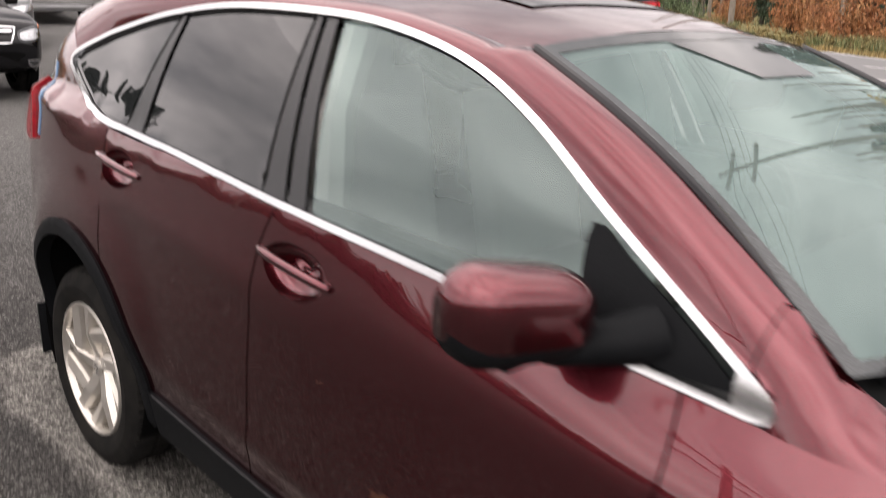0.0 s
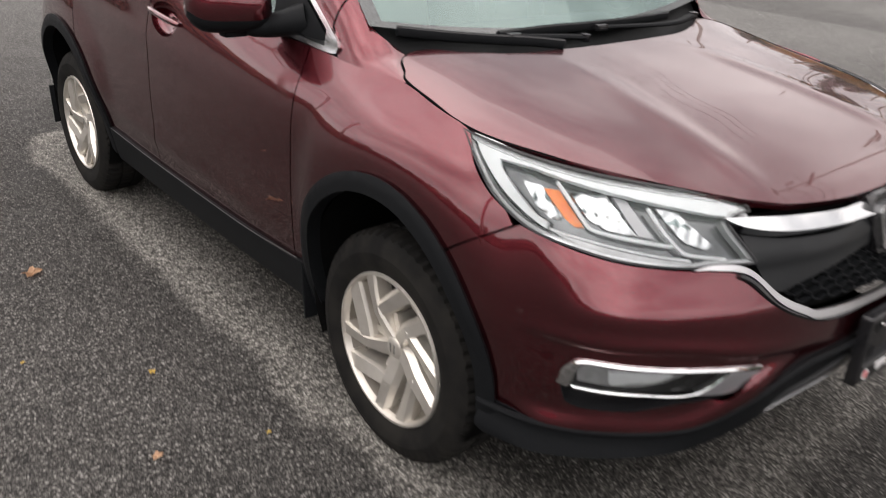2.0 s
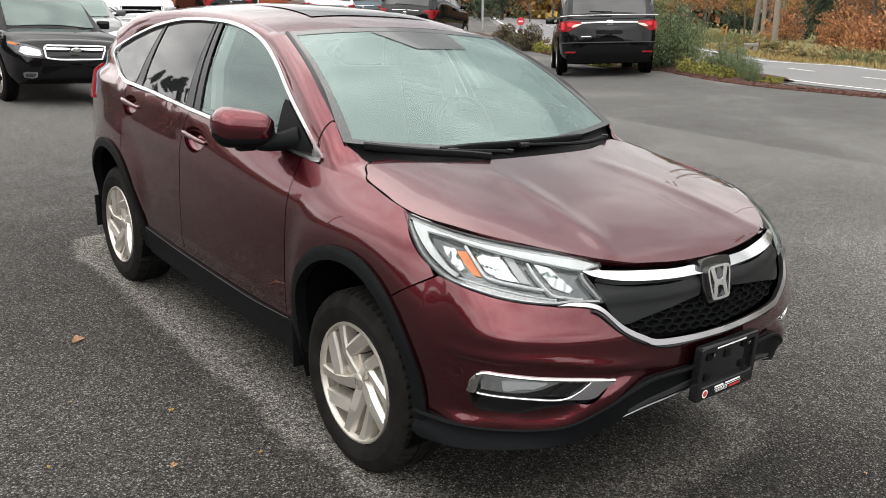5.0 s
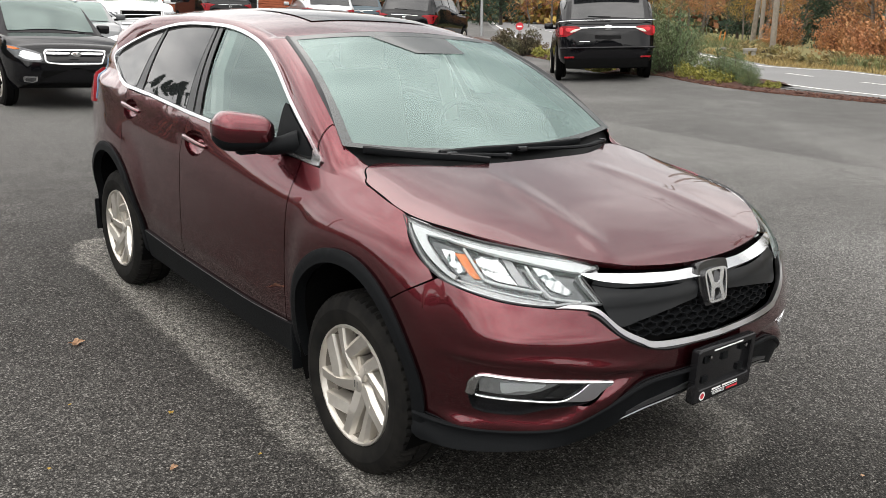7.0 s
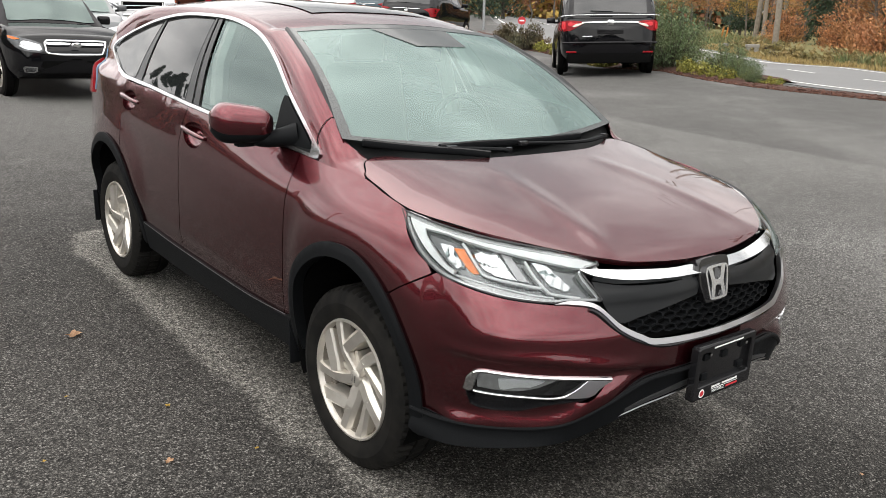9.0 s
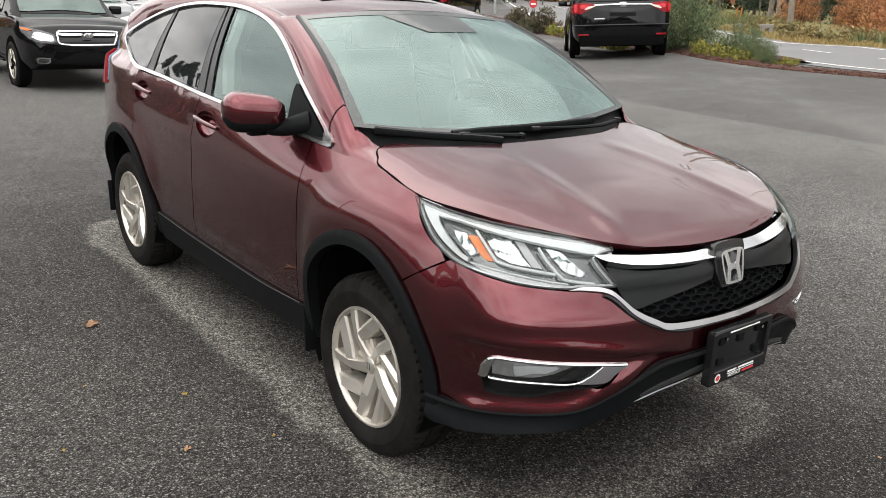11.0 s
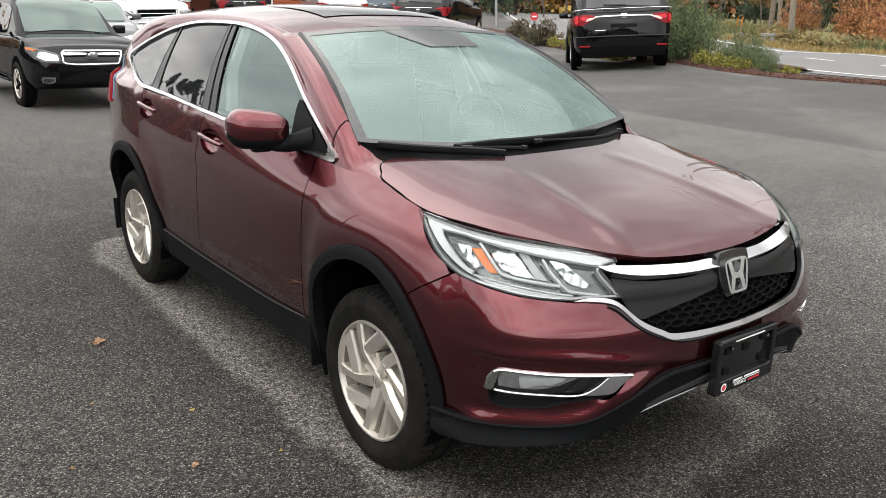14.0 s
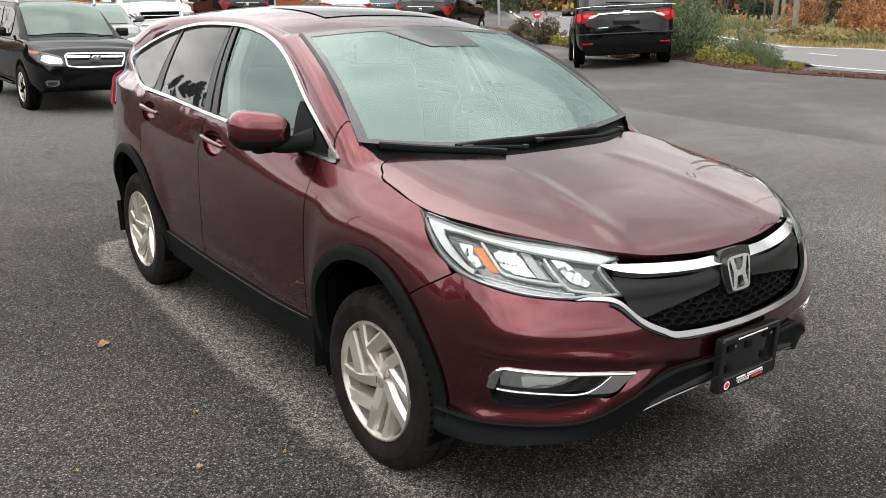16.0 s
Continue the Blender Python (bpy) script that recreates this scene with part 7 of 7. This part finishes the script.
    return tagged(ob, label, "leaf", "fallen leaves on the asphalt")


for x, y, sz, turn, mat, lb in ((-1.40, 1.72, .055, 20, LEAF_DRY, "curled orange-brown leaf on the asphalt"), (-1.29, .76, .020, 70, LEAF_YELLOW, "small yellow leaf on the asphalt"), (-1.45, .33, .026, 10, LEAF_DRY, "small brown leaf on the asphalt"),
                                (-1.13, .25, .013, 0, LEAF_YELLOW, "small yellow leaf on the asphalt"), (-1.83, .56, .012, 40, LEAF_YELLOW, "small yellow leaf on the asphalt"), (.86, -1.21, .014, 0, LEAF_DRY, "small brown leaf on the asphalt"),
                                (-1.62, 1.05, .011, 0, LEAF_YELLOW, "small yellow leaf on the asphalt"), (-1.9, 2.6, .02, 0, LEAF_DRY, "small brown leaf on the asphalt"), (4.2, 1.6, .03, 0, LEAF_DRY, "small brown leaf on the asphalt"), (3.4, 3.2, .025, 0, LEAF_YELLOW, "small yellow leaf on the asphalt"), (2.6, .4, .018, 0, LEAF_DRY, "small brown leaf on the asphalt")):
    fallen_leaf(x, y, sz, turn, mat, lb)

# ---- the other vehicles ----
AMBER_RED = material("bright_red_lamp_lens", (0.62, 0.035, 0.045), 0.25, spec=0.3, grain=0.4, scale=40)
CAR_BLACK = material("black_car_paint", (0.004, 0.004, 0.005), 0.30, 0.0, 0.68, 0.03, spec=0.0)
CAR_GREY = material("grey_car_paint", (0.10, 0.105, 0.11), 0.35, 0.5, 1.0, 0.03)
CAR_WHITE = material("white_car_paint", (0.72, 0.73, 0.74), 0.4, 0.0, 1.0, 0.03)
CAR_SILVER = material("silver_car_paint", (0.42, 0.43, 0.44), 0.3, 0.8, 1.0, 0.03)
CAR_TEAL = material("dark_teal_car_paint", (0.020, 0.045, 0.060), 0.3, 0.5, 1.0, 0.03)
FAR_GLASS = glazing("car_glass", (0.30, 0.36, 0.34), 0.16, (0.42, 0.52, 0.48), 1.9)


def far_car(label, place, paint, length, width, height, axle_f, axle_r, hood_z, base_y, top_y, roof, belt, rear_base_y, panes, group="cars on the lot", tyre=.34, tail_in=.0, sides=True):
    """A car that faces -y from its middle: y positions run from nose to tail. Returns the thing and a function for its outer half width."""
    car = thing("parked_car", label, "car", group, place)
    h = width / 2
    y0, y1 = -length / 2, length / 2
    plan = graph([(y0, h * .80), (y0 + .12, h * .90), (y0 + .40, h * .985), (y0 + 1.0, h), (0, h), (y1 - 1.0, h), (y1 - .35, h * .975), (y1 - .10, h * .93), (y1, h * .84)])
    deck = graph([(y0, hood_z - .22), (y0 + .06, hood_z - .10), (y0 + .25, hood_z - .02), (base_y, hood_z + .10), (base_y + .3, belt), (rear_base_y, belt + .03), (y1 - .05, belt + .02), (y1, belt - .04)])
    ys = np.concatenate([np.linspace(y0, y0 + .45, 9), np.linspace(y0 + .6, y1 - .5, 24), np.linspace(y1 - .4, y1, 9)])
    rows = []
    for y in ys:
        w, d = float(plan(y)), float(deck(y))
        bot = .30 + .12 * max(0, (y0 + .35 - y) / .35) + .10 * max(0, (y - y1 + .35) / .35)
        ring = [(-w * .90, bot), (-w * .985, bot + .13), (-w, bot + (d - bot) * .42), (-w * .995, bot + (d - bot) * .66), (-w * .965, bot + (d - bot) * .90), (-w * .90, d - .008), (-w * .55, d + .022), (0, d + .032)]
        full = ring + [(-x, z) for x, z in reversed(ring[:-1])]
        full = cr(full, np.linspace(0, len(full) - 1, 43))
        rows.append([(x, y, z) for x, z in full])
    # rounded nose and tail
    def shrunk(row, k, dy):
        zc = sum(p[2] for p in row) / len(row)
        return [(p[0] * k, p[1] + dy, zc + (p[2] - zc) * k) for p in row]
    rows = [shrunk(rows[0], .05, -.045), shrunk(rows[0], .6, -.04), shrunk(rows[0], .93, -.018)] + rows + [shrunk(rows[-1], .93, .018), shrunk(rows[-1], .6, .04), shrunk(rows[-1], .05, .045)]
    skin = Skin(np.array(rows))
    bm = bmesh.new()
    vs = [[bm.verts.new(p) for p in r] for r in rows]
    for a, b in zip(vs, vs[1:]):
        for j in range(len(a) - 1):
            bm.faces.new((a[j], a[j + 1], b[j + 1], b[j]))
        bm.faces.new((a[0], a[-1], b[-1], b[0]))
    bm.faces.new(vs[0])
    bm.faces.new(vs[-1])
    part("body", bm, paint, car, crisp=50)
    # cabin
    wr = h * .74
    crown = graph([(base_y, hood_z + .10), (top_y, roof - .03), (top_y + .5, roof), (rear_base_y - .75, roof - .01), (rear_base_y - .32 - tail_in, roof - .06), (rear_base_y, belt + .04)])
    def cabin(y, t):
        """Across the cabin at y: t runs from the belt to the roof's middle."""
        top, w = float(crown(y)), float(plan(min(max(y, y0 + .9), y1 - .3)))
        d = float(deck(y)) - .01
        f = max(0.0, min(1.0, (top - d) / (roof - belt)))
        pts = [(w * .93, d), (w * .90 - (w * .90 - wr) * .45 * f, d + (top - d) * .45), (wr + (w * .90 - wr) * (1 - f) * .8, d + (top - d) * .88), (wr * .84, top - .012), (wr * .4, top + .012), (0, top + .02)]
        return cr(pts, [t * 5])[0]
    ys = np.linspace(base_y, rear_base_y, 30)
    rows = [[(sx * x, y, z) for sx, (x, z) in [(-1, cabin(y, t)) for t in np.linspace(0, 1, 16)] + [(1, cabin(y, t)) for t in np.linspace(1, 0, 16)[1:]]] for y in ys]
    loft("cabin", rows, paint, car, sharp=50)
    def pane(name, grid):
        o = grid_object(name, np.array(grid), FAR_GLASS if name == "windscreen" else TINT)
        o.parent = car
        return o
    def over(y0_, y1_, name):
        """Glass laid over the sloping front or rear of the cabin."""
        g = []
        for f in np.linspace(0, 1, 12):
            y = y0_ + (y1_ - y0_) * f
            row = []
            for s in np.linspace(-1, 1, 17):
                t = 1 - abs(s) * .50
                x, z = cabin(y, t)
                row.append((math.copysign(x, s) if abs(s) > 1e-6 else 0, y, z + .014))
            g.append(row[::-1])
        return pane(name, g)
    over(base_y + .06, top_y - .02, "windscreen")
    over(rear_base_y - .34 - tail_in, rear_base_y - .05, "rear_window")
    if sides:
        for k, (a, b) in enumerate(panes):
            for sx in (-1, 1):
                g = []
                for y in np.linspace(a, b, 10):
                    col = []
                    for t in np.linspace(.05, .36, 6):
                        x, z = cabin(y, t)
                        col.append((sx * (x + .008), y, z))
                    g.append(col)
                pane("side_window", g)
    # wheels in dark arches
    for y in (axle_f, axle_r):
        for sx in (-1, 1):
            bm, rings = lathe_bm([(-.004, .02), (-.004, tyre + .07), (.10, tyre + .07)], 36)
            for v in bm.verts:
                v.co = Vector((sx * (-v.co.x + float(plan(y)) + .002) if sx > 0 else -(float(plan(y)) + .002) + v.co.x, v.co.y + y, v.co.z + tyre + .01))
            part("wheel_arch", bm, UNDER, car)
            w = tagged(new("wheel"), "alloy wheel with a black tyre")
            w.parent = car
            w.matrix_local = pose(sx * (h - .085), y, tyre, 0, 0, 0 if sx < 0 else 180) @ Matrix.Scale(tyre / .357, 4)
            for c in [o for o in bpy.data.objects if o.parent == WHEEL_SOURCE]:
                k2 = c.copy()
                scene.collection.objects.link(k2)
                k2.parent = w
    for sx in (-1, 1):
        bm = box_bm(.20, .11, .14, .04, (sx * (h + .10), base_y + .55, belt + .10), 3)
        part("door_mirror", bm, paint, car)
        part("mirror_foot", box_bm(.10, .05, .05, .015, (sx * (h - .01), base_y + .53, belt + .05)), BLACK_PLASTIC, car)
    return car, plan, skin


def strip(car, name, pts, r, mat, label="", flat=1.0):
    return part(name, tube_bm(pts, r, 8, flat=flat), mat, car, label)


def slab(car, name, size, at, mat, bevel=.015, turn=(0, 0, 0), label=""):
    bm = box_bm(*size, bevel, (0, 0, 0))
    m = pose(*at, *turn)
    for v in bm.verts:
        v.co = m @ v.co
    return part(name, bm, mat, car, label)


REAR_ON = (Vector((0, 4, 0)), Vector((1, 0, 0)), Vector((0, 0, 1)), Vector((0, -1, 0)))


def decal(car, skin, view, name, runs, mat, lift=.006, depth=.02, label="", hole=0.0, pair=True):
    """A shaped part laid on a far car's skin, and its mirror image."""
    loop = outline(*runs, step=.03)
    ob = sheet(name, lay(loop, view, skin, .05, [inset(loop, hole)] if hole else (), lift=lift, depth=depth), mat, car, label)
    if pair:
        mirrored(ob)
    return ob


WHEEL_SOURCE = [o for o in bpy.data.objects if o.name.startswith("wheel") and o.type == "EMPTY"][0]


def on_lot(x, y, turn, roll=0.0, pitch=0.0, lift=0.0):
    """A car's pose on the lot, tilted with the slope under it."""
    e = .6
    n = Vector((-(lot_height(x + e, y) - lot_height(x - e, y)) / (2 * e), -(lot_height(x, y + e) - lot_height(x, y - e)) / (2 * e), 1)).normalized()
    tilt = Vector((0, 0, 1)).rotation_difference(n).to_matrix().to_4x4()
    return Matrix.Translation((x, y, float(lot_height(x, y)) + lift)) @ tilt @ pose(0, 0, 0, pitch, roll, turn)


def black_front_suv():
    th = 1
    f = Vector((math.sin(radians(th)), -math.cos(radians(th))))
    c = Vector((1.29, 11.10)) - f * 2.26
    car, plan, skin = far_car("black SUV with a chrome-framed grille and silver roof rails", on_lot(c.x, c.y, th), CAR_BLACK, 4.55, 1.74, 1.70, -1.37, 1.27, .98, -1.18, -.42, 1.64, 1.06, 2.10, [(-.55, .18), (.26, 1.02), (1.10, 1.62)], tyre=.345)
    y = -2.275
    hexa = [[(-.40, .90), (.40, .90)], [(.445, .86), (.445, .82)], [(.37, .70), (-.37, .70)], [(-.445, .82), (-.445, .86)]]
    decal(car, skin, FRONT_ON, "grille", hexa, UNDER, -.004, .02, "black mesh grille", pair=False)
    decal(car, skin, FRONT_ON, "grille_frame", hexa, CHROME, .022, .03, "chrome frame round the grille", hole=.020, pair=False)
    decal(car, skin, FRONT_ON, "grille_wing", [[(-.41, .862), (-.09, .858)], [(-.09, .830), (-.39, .828)]], CHROME, .020, .02)
    decal(car, skin, FRONT_ON, "headlamp", [[(-.47, .835), (-.56, .875), (-.76, .925), (-.83, .94)], [(-.84, .86), (-.78, .765), (-.62, .725), (-.48, .735)]], LAMP_GREY, .010, .02, "clear headlamp with an amber corner")
    decal(car, skin, FRONT_ON, "main_reflector", [[(-.50, .822), (-.60, .852), (-.72, .872)], [(-.76, .80), (-.66, .752), (-.50, .750)]], REFLECTOR, .018, .02)
    decal(car, skin, FRONT_ON, "amber_corner", [[(-.745, .902), (-.78, .915), (-.83, .930)], [(-.83, .895), (-.79, .884)]], AMBER, .018, .02)
    decal(car, skin, FRONT_ON, "fog_lamp", [[(-.56, .51), (-.72, .51)], [(-.71, .43), (-.58, .43)]], DULL_CHROME, .016, .03, "round fog lamp in a chrome bezel")
    decal(car, skin, FRONT_ON, "fog_glass", [[(-.58, .497), (-.70, .497)], [(-.69, .443), (-.60, .443)]], LAMP_GREY, .022, .02)
    decal(car, skin, FRONT_ON, "intake", [[(-.48, .60), (.48, .60)], [(.44, .49), (-.44, .49)]], UNDER, .008, .02, pair=False)
    decal(car, skin, FRONT_ON, "lower_bumper", [[(-.72, .46), (-.5, .44), (.5, .44), (.72, .46)], [(.66, .42), (-.66, .42)]], BLACK_PLASTIC, .012, .03, pair=False)
    for sx in (-1, 1):
        strip(car, "roof_rail", cr([(sx * .60, -.45, 1.60), (sx * .63, -.25, 1.70), (sx * .63, .6, 1.72), (sx * .62, 1.5, 1.70), (sx * .60, 1.75, 1.62)], np.linspace(0, 4, 24)), .020, CHROME, "silver roof rail")
        strip(car, "sill_strip", [(sx * .90, -.9, .36), (sx * .905, 1.0, .36)], .02, BLACK_PLASTIC)
    bm, rings = lathe_bm([(-.012, .002), (-.010, .05), (.01, .062)], 24)
    for v in bm.verts:
        v.co = Vector((v.co.y * 1.25, y - .065 + v.co.x, v.co.z * .62 + .842))
    part("badge", bm, CHROME, car, "oval chrome badge")
    for sx in (-.28, .25):
        strip(car, "wiper", [(sx - .3, -1.10, 1.11), (sx + .25, -1.14, 1.10)], .012, BLACK_PLASTIC)
    return car


def black_minivan():
    th = 135.5
    f = Vector((math.sin(radians(th)), -math.cos(radians(th))))
    axle = Vector((11.12, 9.08))
    L = 5.2
    c = axle + f * (L / 2 - 1.08)
    place = on_lot(c.x, c.y, th) @ Matrix.Diagonal((1, 1, .93, 1))
    car, plan, skin = far_car("black minivan with red tail lamps and chrome strips, seen from behind", place, CAR_BLACK, L, 1.87, 1.74, -1.66, 1.52, 1.02, -1.55, -.65, 1.70, 1.10, 2.54, [(-.7, .25), (.35, 1.45), (1.55, 2.2)], tyre=.355, tail_in=.02)
    y = L / 2
    h = .995
    decal(car, skin, REAR_ON, "tail_lamp", [[(-.50, 1.032), (-.56, 1.055), (-.70, 1.070), (-.92, 1.075)], [(-.94, 1.0), (-.92, .88)], [(-.76, .87), (-.66, .93), (-.56, .985)]], RED_LENS, .014, .03, "red tail lamp wrapped round the corner")
    decal(car, skin, REAR_ON, "lamp_trim", [[(-.50, 1.022), (-.66, 1.005)], [(-.72, .955), (-.70, .945), (-.62, .968)]], SILVER, .024, .02)
    decal(car, skin, REAR_ON, "lamp_glow", [[(-.62, 1.022), (-.78, 1.035)], [(-.79, .985), (-.74, .955)], [(-.70, .985)]], AMBER_RED, .026, .02, "brighter red inner lamp")
    decal(car, skin, REAR_ON, "lamp_glow", [[(-.84, 1.05), (-.89, 1.05)], [(-.89, .915), (-.84, .905)]], AMBER_RED, .026, .02, "brighter red inner lamp")
    for sx in (-1, 1):
        slab(car, "reflector", (.20, .02, .035), (sx * .73, y + .012, .445), RED_LENS, .006, (0, 0, sx * -10), "red bumper reflector")
    decal(car, skin, REAR_ON, "chrome_bar", [[(-.52, 1.042), (0, 1.052), (.52, 1.042)], [(.51, 1.024), (0, 1.032), (-.51, 1.024)]], CHROME, .022, .03, "chrome bar across the tailgate", pair=False)
    decal(car, skin, REAR_ON, "tailgate", [[(-.50, 1.0), (.50, 1.0)], [(.60, .96), (.62, .70)], [(.56, .66), (-.56, .66)], [(-.62, .70), (-.60, .96)]], CAR_BLACK, .010, .02, pair=False)
    for sx in (-1, 1):
        strip(car, "roof_strip", [(sx * .70, -.5, 1.70), (sx * .72, .6, 1.745), (sx * .70, 2.0, 1.715)], .018, CHROME)
    strip(car, "chrome_sill", cr([(-.93, y - .16, 1.175), (-.6, y - .03, 1.19), (.6, y - .03, 1.19), (.93, y - .16, 1.175)], np.linspace(0, 3, 14)), .009, CHROME, "chrome strip under the rear window")
    for s_ in (-1, 1):
        strip(car, "side_chrome", [(s_ * .93, y - .16, 1.175), (s_ * .965, y - .5, 1.17), (s_ * .975, y - 1.6, 1.16)], .008, CHROME)
    part("badge", box_bm(.12, .03, .10, .012, (0, y + .06, 1.04)), CHROME, car, "chrome emblem on the tailgate")
    slab(car, "plate_recess", (.50, .03, .17), (0, y + .045, .89), GLOSS_BLACK, .015)
    slab(car, "name_bar", (.20, .012, .018), (.44, y + .052, .76), CHROME, .003)
    strip(car, "bumper_step", cr([(-.90, y - .07, .63), (-.5, y + .05, .635), (.5, y + .05, .635), (.90, y - .07, .63)], np.linspace(0, 3, 14)), .028, CAR_BLACK, "bumper step", .8)
    slab(car, "lower_bumper", (1.60, .24, .24), (0, y - .10, .33), UNDER, .06, label="black lower rear bumper")
    slab(car, "spoiler", (1.28, .30, .035), (0, y - .42, 1.735), CAR_BLACK, .012, (6, 0, 0), "black roof spoiler")
    strip(car, "rear_wiper", [(-.05, y - .06, 1.25), (.38, y - .075, 1.27)], .012, BLACK_PLASTIC)
    return car


def rear_suv(label, paint, x, y, th, w=1.95, lamp=(.26, .22), lit=False):
    car, plan, skin = far_car(label, on_lot(x, y, th), paint, 4.8, w, 1.78, -1.45, 1.40, 1.05, -1.35, -.55, 1.74, 1.16, 2.33, [(-.6, .2), (.3, 1.1), (1.2, 1.85)], tyre=.36)
    yy = 2.4
    for sx in (-1, 1):
        strip(car, "roof_rail", [(sx * .66, -.4, 1.74), (sx * .68, .6, 1.80), (sx * .66, 1.7, 1.76)], .018, BLACK_PLASTIC)
    decal(car, skin, REAR_ON, "tail_lamp", [[(-.56, 1.12), (-.92, 1.16)], [(-.94, 1.05), (-.92, .90)], [(-.80, .90), (-.74, 1.04)]], RED_LENS, .014, .03, "red tail lamp")
    decal(car, skin, REAR_ON, "reflector", [[(-.62, .53), (-.82, .54)], [(-.81, .50), (-.63, .49)]], RED_LENS, .012, .02)
    part("badge", box_bm(.11, .02, .09, .009, (0, yy + .055, 1.05)), CHROME, car, "chrome badge")
    slab(car, "plate_recess", (.52, .03, .16), (0, yy + .005, .90), UNDER, .015)
    strip(car, "bumper_step", [(-.85, yy - .08, .66), (-.4, yy + .025, .665), (.4, yy + .025, .665), (.85, yy - .08, .66)], .04, BLACK_PLASTIC)
    strip(car, "rear_wiper", [(-.05, yy - .12, 1.30), (.38, yy - .13, 1.31)], .012, BLACK_PLASTIC)
    strip(car, "chrome_strip", [(-.45, yy + .03, 1.13), (.45, yy + .03, 1.13)], .012, CHROME)
    return car


def front_sedan():
    th = -12
    car, plan, skin = far_car("dark grey hatchback with a chrome grille bar", on_lot(3.46, 18.6, th), CAR_GREY, 4.5, 1.80, 1.50, -1.38, 1.30, .92, -1.15, -.30, 1.46, 1.00, 2.05, [(-.45, .25), (.33, 1.05), (1.12, 1.5)], tyre=.33)
    y = -2.25
    slab(car, "grille", (1.0, .05, .10), (0, y - .005, .70), UNDER, .02)
    strip(car, "grille_bar", [(-.62, y + .06, .755), (0, y - .03, .745), (.62, y + .06, .755)], .022, CHROME, "chrome grille bar")
    part("badge", box_bm(.12, .02, .09, .01, (0, y - .05, .72)), CHROME, car, "chrome badge")
    for sx in (-1, 1):
        slab(car, "fog_lamp", (.16, .05, .09), (sx * .62, y + .03, .45), LAMP_GREY, .02, (0, 0, sx * 16))
    slab(car, "intake", (.9, .05, .14), (0, y + .005, .48), UNDER, .02)
    decal(car, skin, FRONT_ON, "headlamp", [[(-.50, .765), (-.70, .80), (-.85, .82)], [(-.85, .74), (-.72, .69), (-.52, .70)]], REFLECTOR, .012, .02, "clear headlamp")
    return car


def front_pickup():
    th = -10
    car, plan, skin = far_car("white pickup truck with a chrome-edged grille", on_lot(6.53, 24.2, th), CAR_WHITE, 5.6, 2.02, 1.92, -1.85, 1.80, 1.22, -1.35, -.65, 1.90, 1.28, 1.0, [(-.75, .0), (.06, .72)], tyre=.40)
    y = -2.8
    slab(car, "grille", (1.05, .06, .34), (0, y - .005, .98), UNDER, .03)
    g = [(-.56, 1.16), (.56, 1.16), (.54, .80), (-.54, .80)]
    part("grille_frame", tube_bm([Vector((x, y - .04, z)) for x, z in g], .028, 6, closed=True), CHROME, car, "chrome grille frame")
    for z in (.92, 1.04):
        strip(car, "grille_bar", [(-.5, y - .035, z), (.5, y - .035, z)], .014, CHROME)
    for sx in (-1, 1):
        slab(car, "headlamp", (.34, .14, .22), (sx * .78, y + .08, 1.02), REFLECTOR, .03, (0, 0, sx * 16), "clear headlamp")
        slab(car, "fog_lamp", (.16, .05, .10), (sx * .72, y + .02, .56), LAMP_GREY, .02)
    slab(car, "bumper", (1.9, .16, .24), (0, y + .01, .62), CHROME, .05, label="chrome front bumper")
    return car


black_front_suv()
black_minivan()
rear_suv("black SUV with red tail lamps parked in the back row", CAR_BLACK, 15.83, 21.13, 124.8)
rear_suv("dark teal SUV parked in the back row", CAR_TEAL, 17.0, 28.0, 160)
rear_suv("silver SUV parked in the back row", CAR_SILVER, 14.75, 26.7, 161)
rear_suv("black SUV parked beside the brick building", CAR_BLACK, 12.2, 30.8, 173)
front_sedan()
front_pickup()

# ---- building beyond the lot ----
BRICK = material("orange_brick", (0.36, 0.10, 0.045), 0.85, grain=0.4, scale=6, tint=(0.26, 0.07, 0.035), patch=.4, patch_scale=.8)
ROOFING = material("grey_roof_shingle", (0.12, 0.12, 0.12), 0.9, grain=.4, scale=8)
house = thing("building", "low orange-brown building with a grey roof beyond the lot", "building", place=Matrix.Translation((17.5, 44.0, float(lot_height(17.5, 44.0)) - .2)) @ pose(0, 0, 0, 0, 0, -20))
part("wall", box_bm(16, 7, 2.9, .02, (0, 0, 1.45)), BRICK, house)
for k in range(22):
    part("cladding_board", box_bm(16.06, .06, .105, .01, (0, -3.53, .15 + k * .125)), BRICK, house)
bm = bmesh.new()
prof = [(-8.4, -4.0, 2.85), (8.4, -4.0, 2.85), (8.4, 4.0, 2.85), (-8.4, 4.0, 2.85), (-6.5, 0, 5.0), (6.5, 0, 5.0)]
v = [bm.verts.new(p) for p in prof]
for f in ((0, 1, 5, 4), (2, 3, 4, 5), (1, 2, 5), (3, 0, 4), (3, 2, 1, 0)):
    bm.faces.new([v[i] for i in f])
part("roof", bm, ROOFING, house, smooth=False)
for x in (-5, -1.5, 2, 5.5):
    wn = part("window", box_bm(1.3, .10, 1.2, .01, (x, -3.58, 1.6)), CAR_WHITE, house)
    part("pane", box_bm(1.14, .10, 1.04, .005, (x, -3.60, 1.6)), TINT, wn)
